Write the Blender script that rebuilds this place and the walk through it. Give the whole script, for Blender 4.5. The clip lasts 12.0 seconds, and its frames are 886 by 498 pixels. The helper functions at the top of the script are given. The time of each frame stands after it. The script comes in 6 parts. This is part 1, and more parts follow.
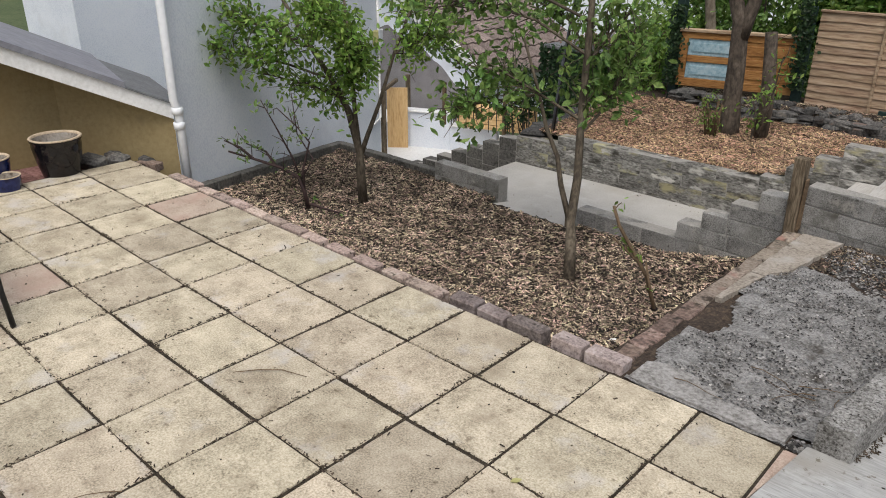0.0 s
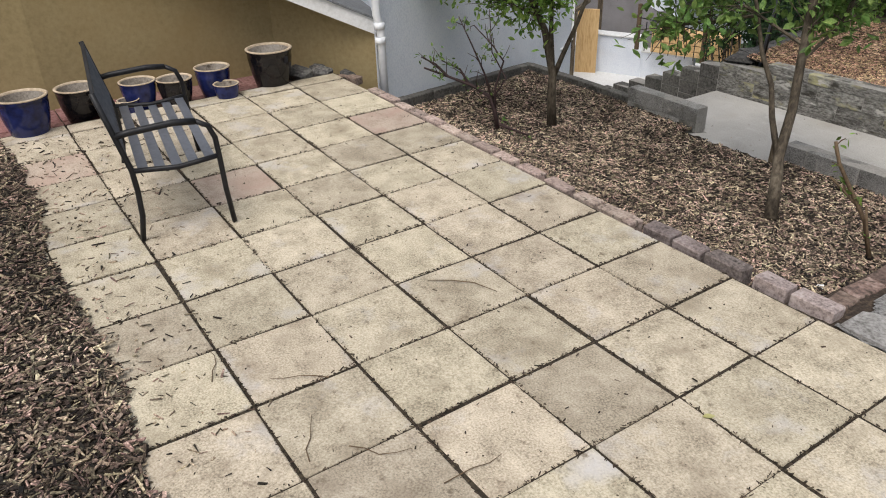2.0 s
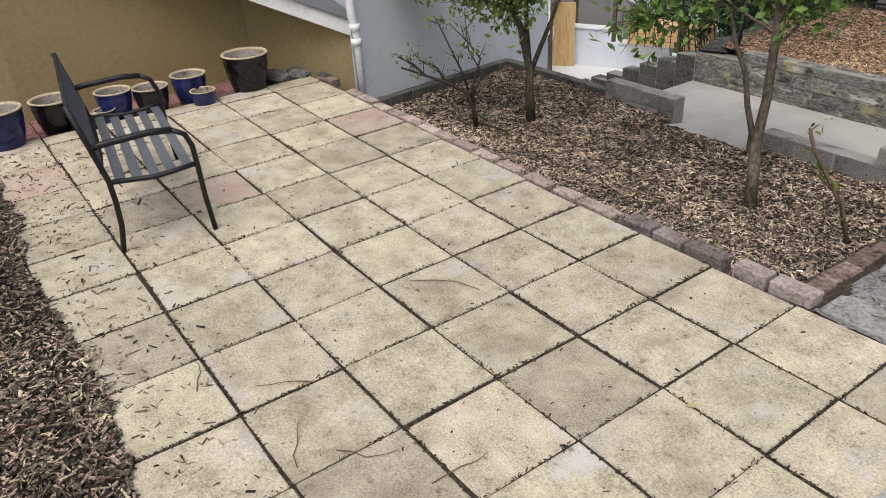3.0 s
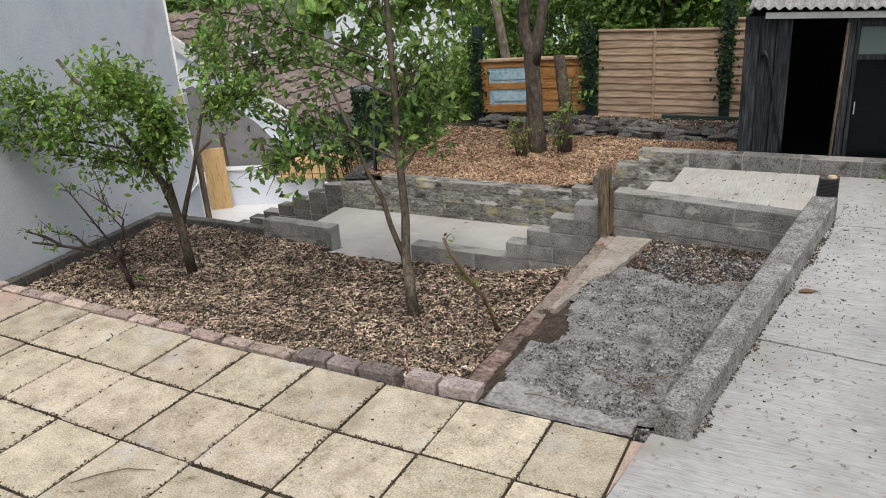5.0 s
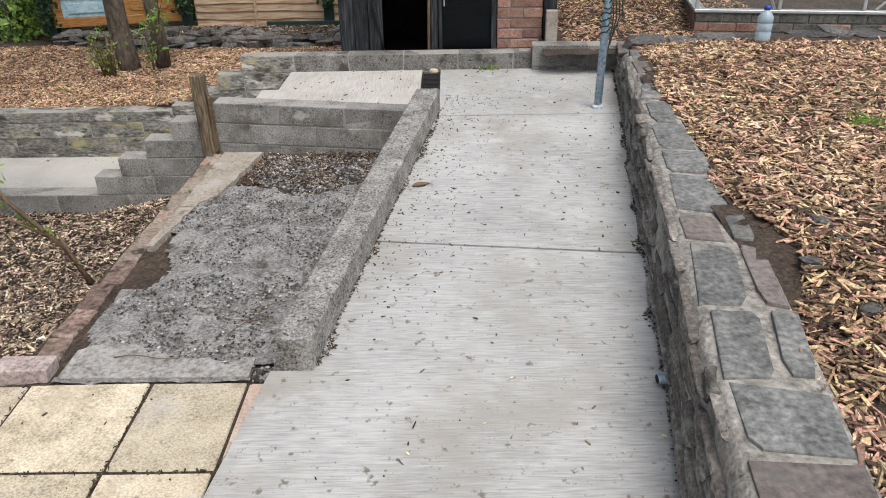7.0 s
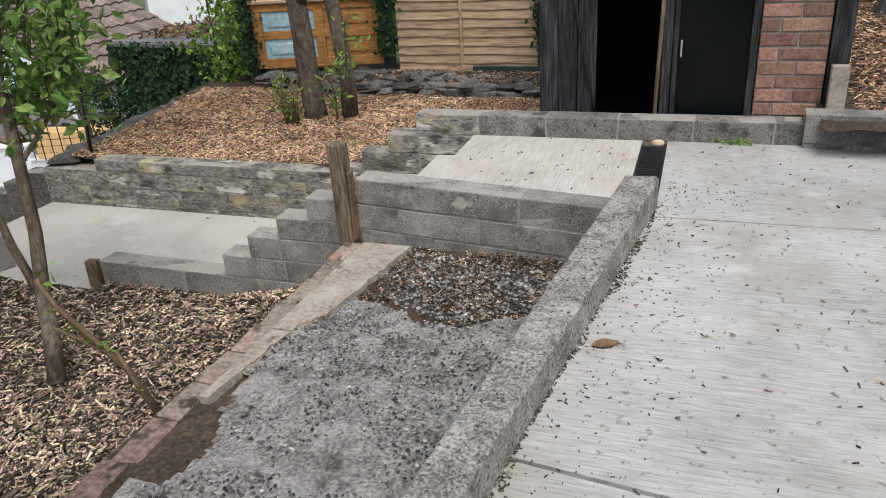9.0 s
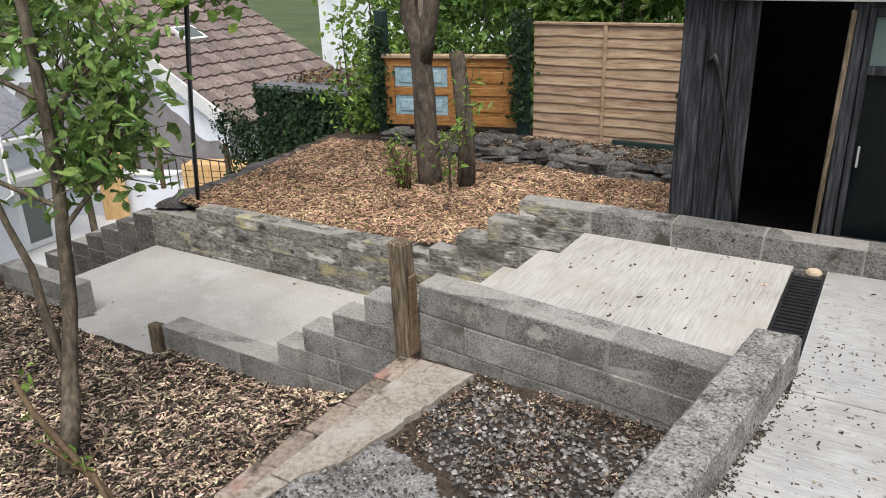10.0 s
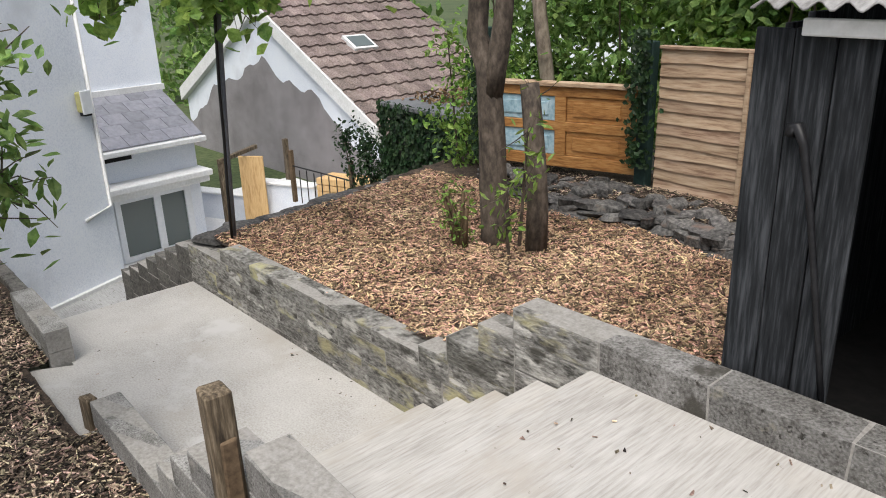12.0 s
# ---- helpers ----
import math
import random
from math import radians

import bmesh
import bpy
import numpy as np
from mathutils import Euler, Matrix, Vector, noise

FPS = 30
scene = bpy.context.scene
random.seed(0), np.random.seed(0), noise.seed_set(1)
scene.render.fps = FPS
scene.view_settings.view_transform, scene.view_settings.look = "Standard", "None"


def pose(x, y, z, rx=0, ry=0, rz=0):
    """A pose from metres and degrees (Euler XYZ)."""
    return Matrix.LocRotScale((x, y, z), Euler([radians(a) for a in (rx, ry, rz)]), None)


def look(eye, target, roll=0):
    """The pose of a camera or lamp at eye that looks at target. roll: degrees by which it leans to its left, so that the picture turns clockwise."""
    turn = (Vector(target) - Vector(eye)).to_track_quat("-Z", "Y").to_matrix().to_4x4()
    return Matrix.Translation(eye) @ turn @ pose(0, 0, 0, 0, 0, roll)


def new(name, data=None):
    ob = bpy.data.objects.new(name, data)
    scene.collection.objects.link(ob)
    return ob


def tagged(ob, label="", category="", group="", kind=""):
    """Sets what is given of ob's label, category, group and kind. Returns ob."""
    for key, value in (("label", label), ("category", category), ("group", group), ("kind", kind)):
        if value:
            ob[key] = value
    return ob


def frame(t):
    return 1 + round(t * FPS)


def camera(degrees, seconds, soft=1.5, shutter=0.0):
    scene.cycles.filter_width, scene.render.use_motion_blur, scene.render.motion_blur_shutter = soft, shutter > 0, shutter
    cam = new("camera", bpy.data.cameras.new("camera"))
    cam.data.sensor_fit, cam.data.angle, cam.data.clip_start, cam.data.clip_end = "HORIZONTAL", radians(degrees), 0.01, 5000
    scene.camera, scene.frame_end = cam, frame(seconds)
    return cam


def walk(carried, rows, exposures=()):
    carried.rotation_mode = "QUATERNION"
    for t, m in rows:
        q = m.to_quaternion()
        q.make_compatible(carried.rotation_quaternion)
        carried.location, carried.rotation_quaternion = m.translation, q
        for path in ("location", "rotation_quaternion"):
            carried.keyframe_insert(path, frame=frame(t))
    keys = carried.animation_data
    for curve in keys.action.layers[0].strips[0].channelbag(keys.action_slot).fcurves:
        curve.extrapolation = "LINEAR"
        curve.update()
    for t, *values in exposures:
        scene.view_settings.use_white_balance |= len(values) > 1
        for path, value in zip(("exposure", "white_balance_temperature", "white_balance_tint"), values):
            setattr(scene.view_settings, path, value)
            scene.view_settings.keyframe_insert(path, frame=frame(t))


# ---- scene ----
cam = camera(61.4, 12.0, 1.0)
PATH = [
    (0, (1.44, -2.737, 1.936), (0.202, -1.386, 1.134), 0.4),
    (0.5, (1.405, -2.772, 1.937), (0.049, -1.565, 1.098), -0.1),
    (1, (1.386, -2.806, 1.931), (-0.042, -1.72, 1.048), -0.6),
    (1.5, (1.377, -2.837, 1.905), (-0.084, -1.835, 0.976), -1.0),
    (2, (1.362, -2.846, 1.901), (-0.101, -1.89, 0.93), -1.6),
    (2.5, (1.368, -2.839, 1.908), (-0.089, -1.89, 0.92), -2.4),
    (2.7, (1.371, -2.833, 1.91), (-0.081, -1.876, 0.922), -2.7),
    (4.3, (1.436, -2.779, 1.947), (0.185, -1.451, 1.128), -4.1),
    (4.5, (1.445, -2.764, 1.953), (0.262, -1.357, 1.164), -4.1),
    (5, (1.476, -2.723, 1.973), (0.559, -1.096, 1.258), -4.1),
    (5.2, (1.479, -2.698, 1.942), (0.719, -0.977, 1.265), -3.9),
    (5.5, (1.494, -2.644, 1.955), (1.014, -0.827, 1.269), -3.5),
    (6, (1.52, -2.541, 1.884), (1.402, -0.692, 1.132), -1.8),
    (6.5, (1.553, -2.39, 1.79), (1.544, -0.586, 0.927), -1.1),
    (6.7, (1.555, -2.324, 1.752), (1.555, -0.539, 0.849), -0.8),
    (8.3, (1.589, -1.228, 1.507), (1.19, 0.483, 0.552), -4.4),
    (8.5, (1.596, -1.074, 1.498), (1.147, 0.64, 0.569), -4.4),
    (9, (1.616, -0.67, 1.52), (1.005, 1.043, 0.686), -3.7),
    (9.5, (1.606, -0.235, 1.54), (0.846, 1.454, 0.787), -2.4),
    (10, (1.642, 0.167, 1.561), (0.657, 1.757, 0.85), -1.7),
    (10.5, (1.633, 0.561, 1.563), (0.515, 2.064, 0.862), -1.7),
    (11, (1.697, 1.002, 1.568), (0.497, 2.443, 0.87), -2.1),
    (11.5, (1.776, 1.442, 1.566), (0.473, 2.794, 0.876), -2.3),
    (12, (1.777, 1.882, 1.553), (0.359, 3.118, 0.873), -1.9),
]
walk(cam, [(t, look(eye, target, roll)) for t, eye, target, roll in PATH],
     [(0, -0.1), (2.7, -0.1), (4.5, -0.13), (5.5, 0.18), (6.5, 0.28), (8.5, 0.16), (9.5, 0.24), (10.5, 0.36), (12, 0.33)])

# ---- world, sun, exposure ----
SKY, SUN = 0.165, 1.75
world = bpy.data.worlds.new("sky")
scene.world = world
world.use_nodes = True
wn = world.node_tree
sky = wn.nodes.new("ShaderNodeTexSky")
sky.sky_type, sky.sun_disc = "NISHITA", False
sky.sun_elevation, sky.sun_rotation = radians(62), radians(145)
sky.air_density, sky.dust_density, sky.ozone_density = 1.0, 5.0, 1.0
soft_sky = wn.nodes.new("ShaderNodeHueSaturation")
soft_sky.inputs["Saturation"].default_value = 0.62
wn.links.new(sky.outputs[0], soft_sky.inputs["Color"])
wn.links.new(soft_sky.outputs[0], wn.nodes["Background"].inputs["Color"])
wn.nodes["Background"].inputs["Strength"].default_value = SKY
sun = new("sun", bpy.data.lights.new("sun", "SUN"))
sun.data.energy, sun.data.angle, sun.data.color = SUN, radians(40), (1.0, 0.995, 0.98)
sun.rotation_euler = (radians(28), 0, radians(35))

# ---- materials ----


def mat(name, cols, fine=40.0, coarse=3.0, rough=0.85, bump=0.3, rand="", amount=0.0, metal=0.0,
        stretch=(1, 1, 1), patch=None, spec=0.35, detail=6.0, depth=0.01, grain=None, skew=1.0, spread=0.26):
    """cols: dark to light; rand: '', 'object' or 'island'; patch: (colour, scale, edge, softness) for stains, or a list of them."""
    m = bpy.data.materials.new(name)
    m.use_nodes = True
    t = m.node_tree
    n, l = t.nodes, t.links
    bsdf = n["Principled BSDF"]
    bsdf.inputs["Roughness"].default_value = rough
    bsdf.inputs["Metallic"].default_value = metal
    bsdf.inputs["Specular IOR Level"].default_value = spec
    geo = n.new("ShaderNodeNewGeometry")
    mp = n.new("ShaderNodeMapping")
    mp.inputs["Scale"].default_value = stretch
    place = geo.outputs["Position"]
    if rand == "object":
        oi = n.new("ShaderNodeObjectInfo")
        far_off = n.new("ShaderNodeVectorMath")
        far_off.operation = "MULTIPLY_ADD"
        l.new(oi.outputs["Random"], far_off.inputs[0])
        far_off.inputs[1].default_value = (37.0, 53.0, 71.0)
        l.new(place, far_off.inputs[2])
        place = far_off.outputs[0]
    l.new(place, mp.inputs["Vector"])

    mg = mp
    if grain:
        mg = n.new("ShaderNodeMapping")
        mg.inputs["Scale"].default_value = grain
        l.new(place, mg.inputs["Vector"])

    def noise_tex(scale, det, space=mp):
        tx = n.new("ShaderNodeTexNoise")
        tx.inputs["Scale"].default_value, tx.inputs["Detail"].default_value = scale, det
        tx.inputs["Roughness"].default_value = 0.6
        l.new(space.outputs[0], tx.inputs["Vector"])
        return tx
    a, b = noise_tex(fine, detail, mg), noise_tex(coarse, 4.0)
    mix = n.new("ShaderNodeMath")
    mix.operation = "MULTIPLY_ADD"
    mix.inputs[1].default_value = 0.62
    l.new(a.outputs["Fac"], mix.inputs[0])
    half = n.new("ShaderNodeMath")
    half.operation = "MULTIPLY"
    half.inputs[1].default_value = 0.38
    l.new(b.outputs["Fac"], half.inputs[0])
    l.new(half.outputs[0], mix.inputs[2])
    ramp = n.new("ShaderNodeValToRGB")
    el = ramp.color_ramp.elements
    while len(el) < len(cols):
        el.new(0.5)
    for i, c in enumerate(cols):
        el[i].position = 0.5 - spread / 2 + spread * i / max(1, len(cols) - 1)
        el[i].color = (*c, 1)
    l.new(mix.outputs[0], ramp.inputs["Fac"])
    col = ramp.outputs["Color"]
    for one in ([] if not patch else patch if isinstance(patch, list) else [patch]):
        pc, ps, pe, soft = (*one, 0.08)[:4]
        p = noise_tex(ps, 5.0)
        pr = n.new("ShaderNodeMapRange")
        pr.inputs["From Min"].default_value, pr.inputs["From Max"].default_value = pe, pe + soft
        l.new(p.outputs["Fac"], pr.inputs["Value"])
        mx = n.new("ShaderNodeMix")
        mx.data_type = "RGBA"
        l.new(pr.outputs[0], mx.inputs["Factor"])
        l.new(col, mx.inputs["A"])
        mx.inputs["B"].default_value = (*pc, 1)
        col = mx.outputs["Result"]
    if rand:
        src = geo.outputs["Random Per Island"] if rand == "island" else n.new("ShaderNodeObjectInfo").outputs["Random"]
        hs = n.new("ShaderNodeHueSaturation")
        for key, lo, hi, sock in (("v", 1 - amount, 1 + amount, "Value"), ("h", 0.5 - amount * 0.04, 0.5 + amount * 0.04, "Hue")):
            mr = n.new("ShaderNodeMapRange")
            mr.inputs["To Min"].default_value, mr.inputs["To Max"].default_value = lo, hi
            if key == "h":
                fr = n.new("ShaderNodeMath")
                fr.operation = "MULTIPLY"
                fr.inputs[1].default_value = 7.13
                fc = n.new("ShaderNodeMath")
                fc.operation = "FRACT"
                l.new(src, fr.inputs[0])
                l.new(fr.outputs[0], fc.inputs[0])
                l.new(fc.outputs[0], mr.inputs["Value"])
            else:
                pw = n.new("ShaderNodeMath")
                pw.operation = "POWER"
                pw.inputs[1].default_value = skew
                l.new(src, pw.inputs[0])
                l.new(pw.outputs[0], mr.inputs["Value"])
            l.new(mr.outputs[0], hs.inputs[sock])
        l.new(col, hs.inputs["Color"])
        col = hs.outputs["Color"]
    l.new(col, bsdf.inputs["Base Color"])
    if bump:
        bp = n.new("ShaderNodeBump")
        bp.inputs["Strength"].default_value, bp.inputs["Distance"].default_value = bump, depth
        l.new(mix.outputs[0], bp.inputs["Height"])
        l.new(bp.outputs["Normal"], bsdf.inputs["Normal"])
    return m


def glass(name, tint, rough=0.05, alpha=0.25):
    m = bpy.data.materials.new(name)
    m.use_nodes = True
    t = m.node_tree
    bsdf = t.nodes["Principled BSDF"]
    bsdf.inputs["Base Color"].default_value = (*tint, 1)
    bsdf.inputs["Roughness"].default_value = rough
    bsdf.inputs["Alpha"].default_value = alpha
    return m


def leafy(name, cols):
    m = mat(name, cols, 30, 4, 0.5, 0.1, "island", 0.45, spec=0.4)
    b = m.node_tree.nodes["Principled BSDF"]
    tr = m.node_tree.nodes.new("ShaderNodeBsdfTranslucent")
    ad = m.node_tree.nodes.new("ShaderNodeMixShader")
    ad.inputs[0].default_value = 0.45
    src = b.inputs["Base Color"].links[0].from_socket
    m.node_tree.links.new(src, tr.inputs["Color"])
    m.node_tree.links.new(b.outputs[0], ad.inputs[1])
    m.node_tree.links.new(tr.outputs[0], ad.inputs[2])
    m.node_tree.links.new(ad.outputs[0], m.node_tree.nodes["Material Output"].inputs[0])
    return m


M_SLAB = mat("buff_slab", [(0.17, 0.143, 0.100), (0.43, 0.372, 0.274), (0.62, 0.552, 0.43)], 120, 7, 0.85, 0.5, "object", 0.16, depth=0.008, detail=9, spread=0.32,
             patch=[((0.25, 0.205, 0.145), 4.5, 0.52, 0.30), ((0.47, 0.45, 0.44), 2.6, 0.57, 0.2), ((0.13, 0.10, 0.065), 18, 0.62, 0.14), ((0.09, 0.07, 0.048), 90, 0.66, 0.06)])
M_SLAB_PINK = mat("pink_slab", [(0.20, 0.148, 0.108), (0.43, 0.345, 0.275), (0.56, 0.47, 0.39)], 120, 7, 0.85, 0.5, "object", 0.10, depth=0.008, detail=8, spread=0.36,
                  patch=[((0.40, 0.28, 0.225), 3.0, 0.48, 0.25), ((0.15, 0.115, 0.085), 16, 0.64, 0.12), ((0.10, 0.075, 0.05), 110, 0.70, 0.06)])
M_JOINT = mat("joint_soil", [(0.010, 0.008, 0.005), (0.035, 0.027, 0.018), (0.07, 0.055, 0.035)], 90, 9, 0.95, 0.9)
M_BRICK_RED = mat("red_brick", [(0.06, 0.045, 0.037), (0.175, 0.122, 0.097), (0.27, 0.21, 0.175)], 45, 8, 0.9, 0.5, "object", 0.3, patch=((0.04, 0.032, 0.022), 14, 0.57, 0.1))
M_BRICK_PALE = mat("brown_brick", [(0.09, 0.065, 0.055), (0.24, 0.18, 0.155), (0.36, 0.295, 0.26)], 45, 8, 0.9, 0.5, "object", 0.3, patch=((0.05, 0.04, 0.03), 14, 0.58, 0.1))
M_BRICK_PINK = mat("worn_pink_brick", [(0.16, 0.125, 0.105), (0.38, 0.29, 0.245), (0.50, 0.42, 0.36)], 60, 8, 0.9, 0.5, "object", 0.25, patch=((0.07, 0.055, 0.04), 16, 0.60, 0.08))
M_BRICK_PURPLE = mat("purple_brown_brick", [(0.08, 0.064, 0.058), (0.185, 0.15, 0.138), (0.28, 0.24, 0.225)], 60, 8, 0.9, 0.6, "object", 0.2, patch=((0.035, 0.03, 0.025), 12, 0.60, 0.08))
M_BRICK_MAUVE = mat("mauve_brick", [(0.15, 0.118, 0.108), (0.33, 0.268, 0.25), (0.43, 0.37, 0.345)], 60, 8, 0.85, 0.4, "object", 0.12, patch=((0.06, 0.045, 0.04), 18, 0.64, 0.06))
M_BRICK_DUSTY = mat("dusty_worn_brick", [(0.10, 0.08, 0.062), (0.24, 0.195, 0.155), (0.33, 0.28, 0.23)], 50, 6, 0.95, 0.5, "object", 0.25, patch=[((0.045, 0.034, 0.024), 9, 0.53, 0.12), ((0.26, 0.15, 0.12), 5, 0.60, 0.1)])
M_CONC = mat("pale_concrete", [(0.235, 0.236, 0.228), (0.345, 0.346, 0.335), (0.435, 0.435, 0.422)], 70, 2.2, 0.85, 0.9, detail=8, grain=(0.14, 1.9, 1), spread=0.29, depth=0.006,
             patch=[((0.265, 0.252, 0.224), 1.8, 0.49, 0.22), ((0.45, 0.447, 0.44), 3, 0.60, 0.15), ((0.15, 0.135, 0.11), 26, 0.61, 0.08), ((0.10, 0.085, 0.07), 95, 0.66, 0.05)])
M_CONC_CREAM = mat("cream_worn_concrete", [(0.30, 0.284, 0.257), (0.405, 0.389, 0.36), (0.48, 0.464, 0.435)], 60, 2.5, 0.8, 0.8, detail=8, grain=(1.7, 0.11, 1), spread=0.29, depth=0.006,
                   patch=[((0.365, 0.335, 0.29), 1.7, 0.53, 0.2), ((0.20, 0.178, 0.145), 22, 0.67, 0.08), ((0.10, 0.085, 0.07), 110, 0.72, 0.05)])
M_CONC_SMOOTH = mat("smooth_pale_concrete", [(0.30, 0.287, 0.262), (0.40, 0.386, 0.36), (0.47, 0.455, 0.43)], 90, 2.2, 0.8, 0.5, detail=9, spread=0.28, depth=0.004,
                    patch=[((0.36, 0.335, 0.295), 1.4, 0.54, 0.2), ((0.46, 0.452, 0.435), 2.6, 0.58, 0.12), ((0.19, 0.17, 0.14), 26, 0.67, 0.07)])
M_CONC_OLD = mat("old_crumbling_concrete", [(0.075, 0.071, 0.066), (0.225, 0.219, 0.209), (0.37, 0.362, 0.348)], 75, 7, 0.95, 1.0, depth=0.025, spread=0.26,
                 patch=[((0.055, 0.047, 0.038), 5, 0.58, 0.12), ((0.28, 0.272, 0.26), 4.5, 0.60, 0.2)])
M_CONC_TAN = mat("dusty_tan_concrete", [(0.17, 0.145, 0.115), (0.285, 0.25, 0.208), (0.36, 0.325, 0.28)], 50, 4, 0.95, 0.6, patch=[((0.10, 0.08, 0.06), 9, 0.60, 0.1), ((0.36, 0.345, 0.32), 4, 0.58, 0.15)])
M_CONC_BAND = mat("cracked_pale_concrete", [(0.12, 0.113, 0.103), (0.26, 0.25, 0.235), (0.37, 0.358, 0.34)], 55, 5, 0.95, 0.9, patch=((0.08, 0.068, 0.052), 9, 0.60, 0.1))
M_BLOCK = mat("grey_block", [(0.085, 0.082, 0.075), (0.215, 0.209, 0.196), (0.33, 0.322, 0.304)], 120, 5, 0.95, 0.9, "object", 0.16, spread=0.23,
              patch=[((0.09, 0.086, 0.072), 4, 0.52, 0.2), ((0.37, 0.35, 0.31), 6, 0.62, 0.1), ((0.05, 0.047, 0.04), 45, 0.63, 0.08)])
M_BLOCK_RIVEN = mat("mossy_riven_block", [(0.055, 0.052, 0.045), (0.19, 0.182, 0.165), (0.33, 0.32, 0.292)], 38, 8, 0.95, 1.0, "object", 0.16, spread=0.24,
                    stretch=(0.7, 0.8, 1.7), depth=0.025, patch=[((0.10, 0.095, 0.08), 3, 0.55, 0.15), ((0.37, 0.34, 0.19), 3.6, 0.545, 0.12), ((0.48, 0.46, 0.42), 5.0, 0.60, 0.06), ((0.05, 0.046, 0.038), 7, 0.56, 0.12)])
M_BLOCK_MOSSY = mat("dark_stained_block", [(0.06, 0.057, 0.05), (0.165, 0.159, 0.147), (0.27, 0.263, 0.248)], 90, 5, 0.95, 1.0, "object", 0.14, spread=0.26, depth=0.015,
                    patch=[((0.055, 0.051, 0.042), 6, 0.53, 0.12), ((0.30, 0.28, 0.22), 7, 0.62, 0.08), ((0.035, 0.032, 0.026), 30, 0.60, 0.08)])
M_BLOCK_DARK = mat("dark_wet_block", [(0.04, 0.038, 0.034), (0.10, 0.095, 0.085), (0.15, 0.14, 0.125)], 40, 5, 0.85, 0.5, "object", 0.15)
M_MORTAR = mat("grey_mortar", [(0.20, 0.19, 0.17), (0.33, 0.315, 0.29)], 60, 8, 0.95, 0.6)
M_RUBBLE = mat("slate_rubble", [(0.028, 0.027, 0.026), (0.08, 0.077, 0.073), (0.155, 0.147, 0.135)], 40, 5, 0.9, 0.8, "object", 0.4,
               patch=((0.15, 0.11, 0.085), 4, 0.60, 0.1), depth=0.02)
M_COPING = mat("smooth_grey_slate", [(0.055, 0.057, 0.055), (0.125, 0.127, 0.122), (0.22, 0.216, 0.205)], 45, 6, 0.85, 0.6, "object", 0.22, detail=9, patch=[((0.16, 0.135, 0.115), 3, 0.60, 0.2), ((0.24, 0.228, 0.205), 9, 0.60, 0.08)])
M_COPING_BROWN = mat("rusty_brown_slate", [(0.07, 0.061, 0.056), (0.135, 0.115, 0.105), (0.20, 0.172, 0.156)], 45, 5, 0.85, 0.5, "object", 0.2, detail=9, patch=((0.09, 0.09, 0.088), 5, 0.55, 0.15))
M_RUBBLE_FACE = mat("weathered_rubble_face", [(0.06, 0.054, 0.046), (0.15, 0.136, 0.118), (0.27, 0.25, 0.22)], 50, 7, 0.95, 0.9, "object", 0.35, stretch=(1, 1, 2.5), depth=0.02, patch=[((0.05, 0.048, 0.04), 6, 0.58, 0.1), ((0.32, 0.30, 0.27), 7, 0.61, 0.08)])
M_RUBBLE_MORTAR = mat("pale_rubble_mortar", [(0.10, 0.092, 0.08), (0.27, 0.253, 0.225), (0.43, 0.41, 0.375)], 40, 6, 0.95, 1.0, depth=0.03, spread=0.32, patch=((0.07, 0.064, 0.054), 5, 0.60, 0.12))
M_SOIL = mat("dark_soil", [(0.018, 0.013, 0.010), (0.05, 0.036, 0.026), (0.10, 0.072, 0.05)], 60, 8, 0.95, 1.0, depth=0.02)
M_CHIP = mat("bark_chip", [(0.135, 0.083, 0.05), (0.365, 0.235, 0.146), (0.60, 0.435, 0.295)], 90, 2, 0.85, 0.2, "island", 0.88, skew=1.3)
M_CHIP_DARK = mat("weathered_bark_chip", [(0.075, 0.056, 0.042), (0.29, 0.217, 0.155), (0.66, 0.53, 0.40)], 90, 2, 0.85, 0.2, "island", 0.97, skew=2.0)
M_CHIP_WET = mat("dark_shredded_bark", [(0.055, 0.039, 0.029), (0.205, 0.152, 0.107), (0.53, 0.43, 0.32)], 90, 2, 0.85, 0.2, "island", 0.97, skew=1.8)
M_DIRT = mat("dark_dirt_crumb", [(0.02, 0.015, 0.010), (0.06, 0.045, 0.030), (0.11, 0.085, 0.06)], 60, 5, 0.95, 0.2, "island", 0.6)
M_PEBBLE = mat("mixed_gravel", [(0.05, 0.045, 0.04), (0.13, 0.123, 0.115), (0.30, 0.29, 0.275)], 30, 8, 0.9, 0.2, "island", 0.9, skew=1.5)
M_YELLOW = mat("ochre_render", [(0.215, 0.165, 0.078), (0.275, 0.212, 0.105), (0.315, 0.248, 0.13)], 24, 1.0, 0.9, 0.15, spread=0.36, patch=[((0.25, 0.178, 0.08), 0.9, 0.52, 0.25), ((0.17, 0.13, 0.075), 3.0, 0.66, 0.1)])
M_WHITE = mat("white_roughcast", [(0.64, 0.68, 0.75), (0.75, 0.785, 0.84), (0.80, 0.825, 0.86)], 55, 1.5, 0.9, 0.5, depth=0.015, patch=((0.60, 0.62, 0.66), 1.2, 0.55, 0.2))
M_WHITE_PAINT = mat("white_paint", [(0.60, 0.60, 0.58), (0.76, 0.76, 0.75)], 30, 3, 0.5, 0.05)
M_PLASTIC_WHITE = mat("white_plastic", [(0.66, 0.68, 0.70), (0.76, 0.78, 0.80)], 20, 2, 0.35, 0.02)
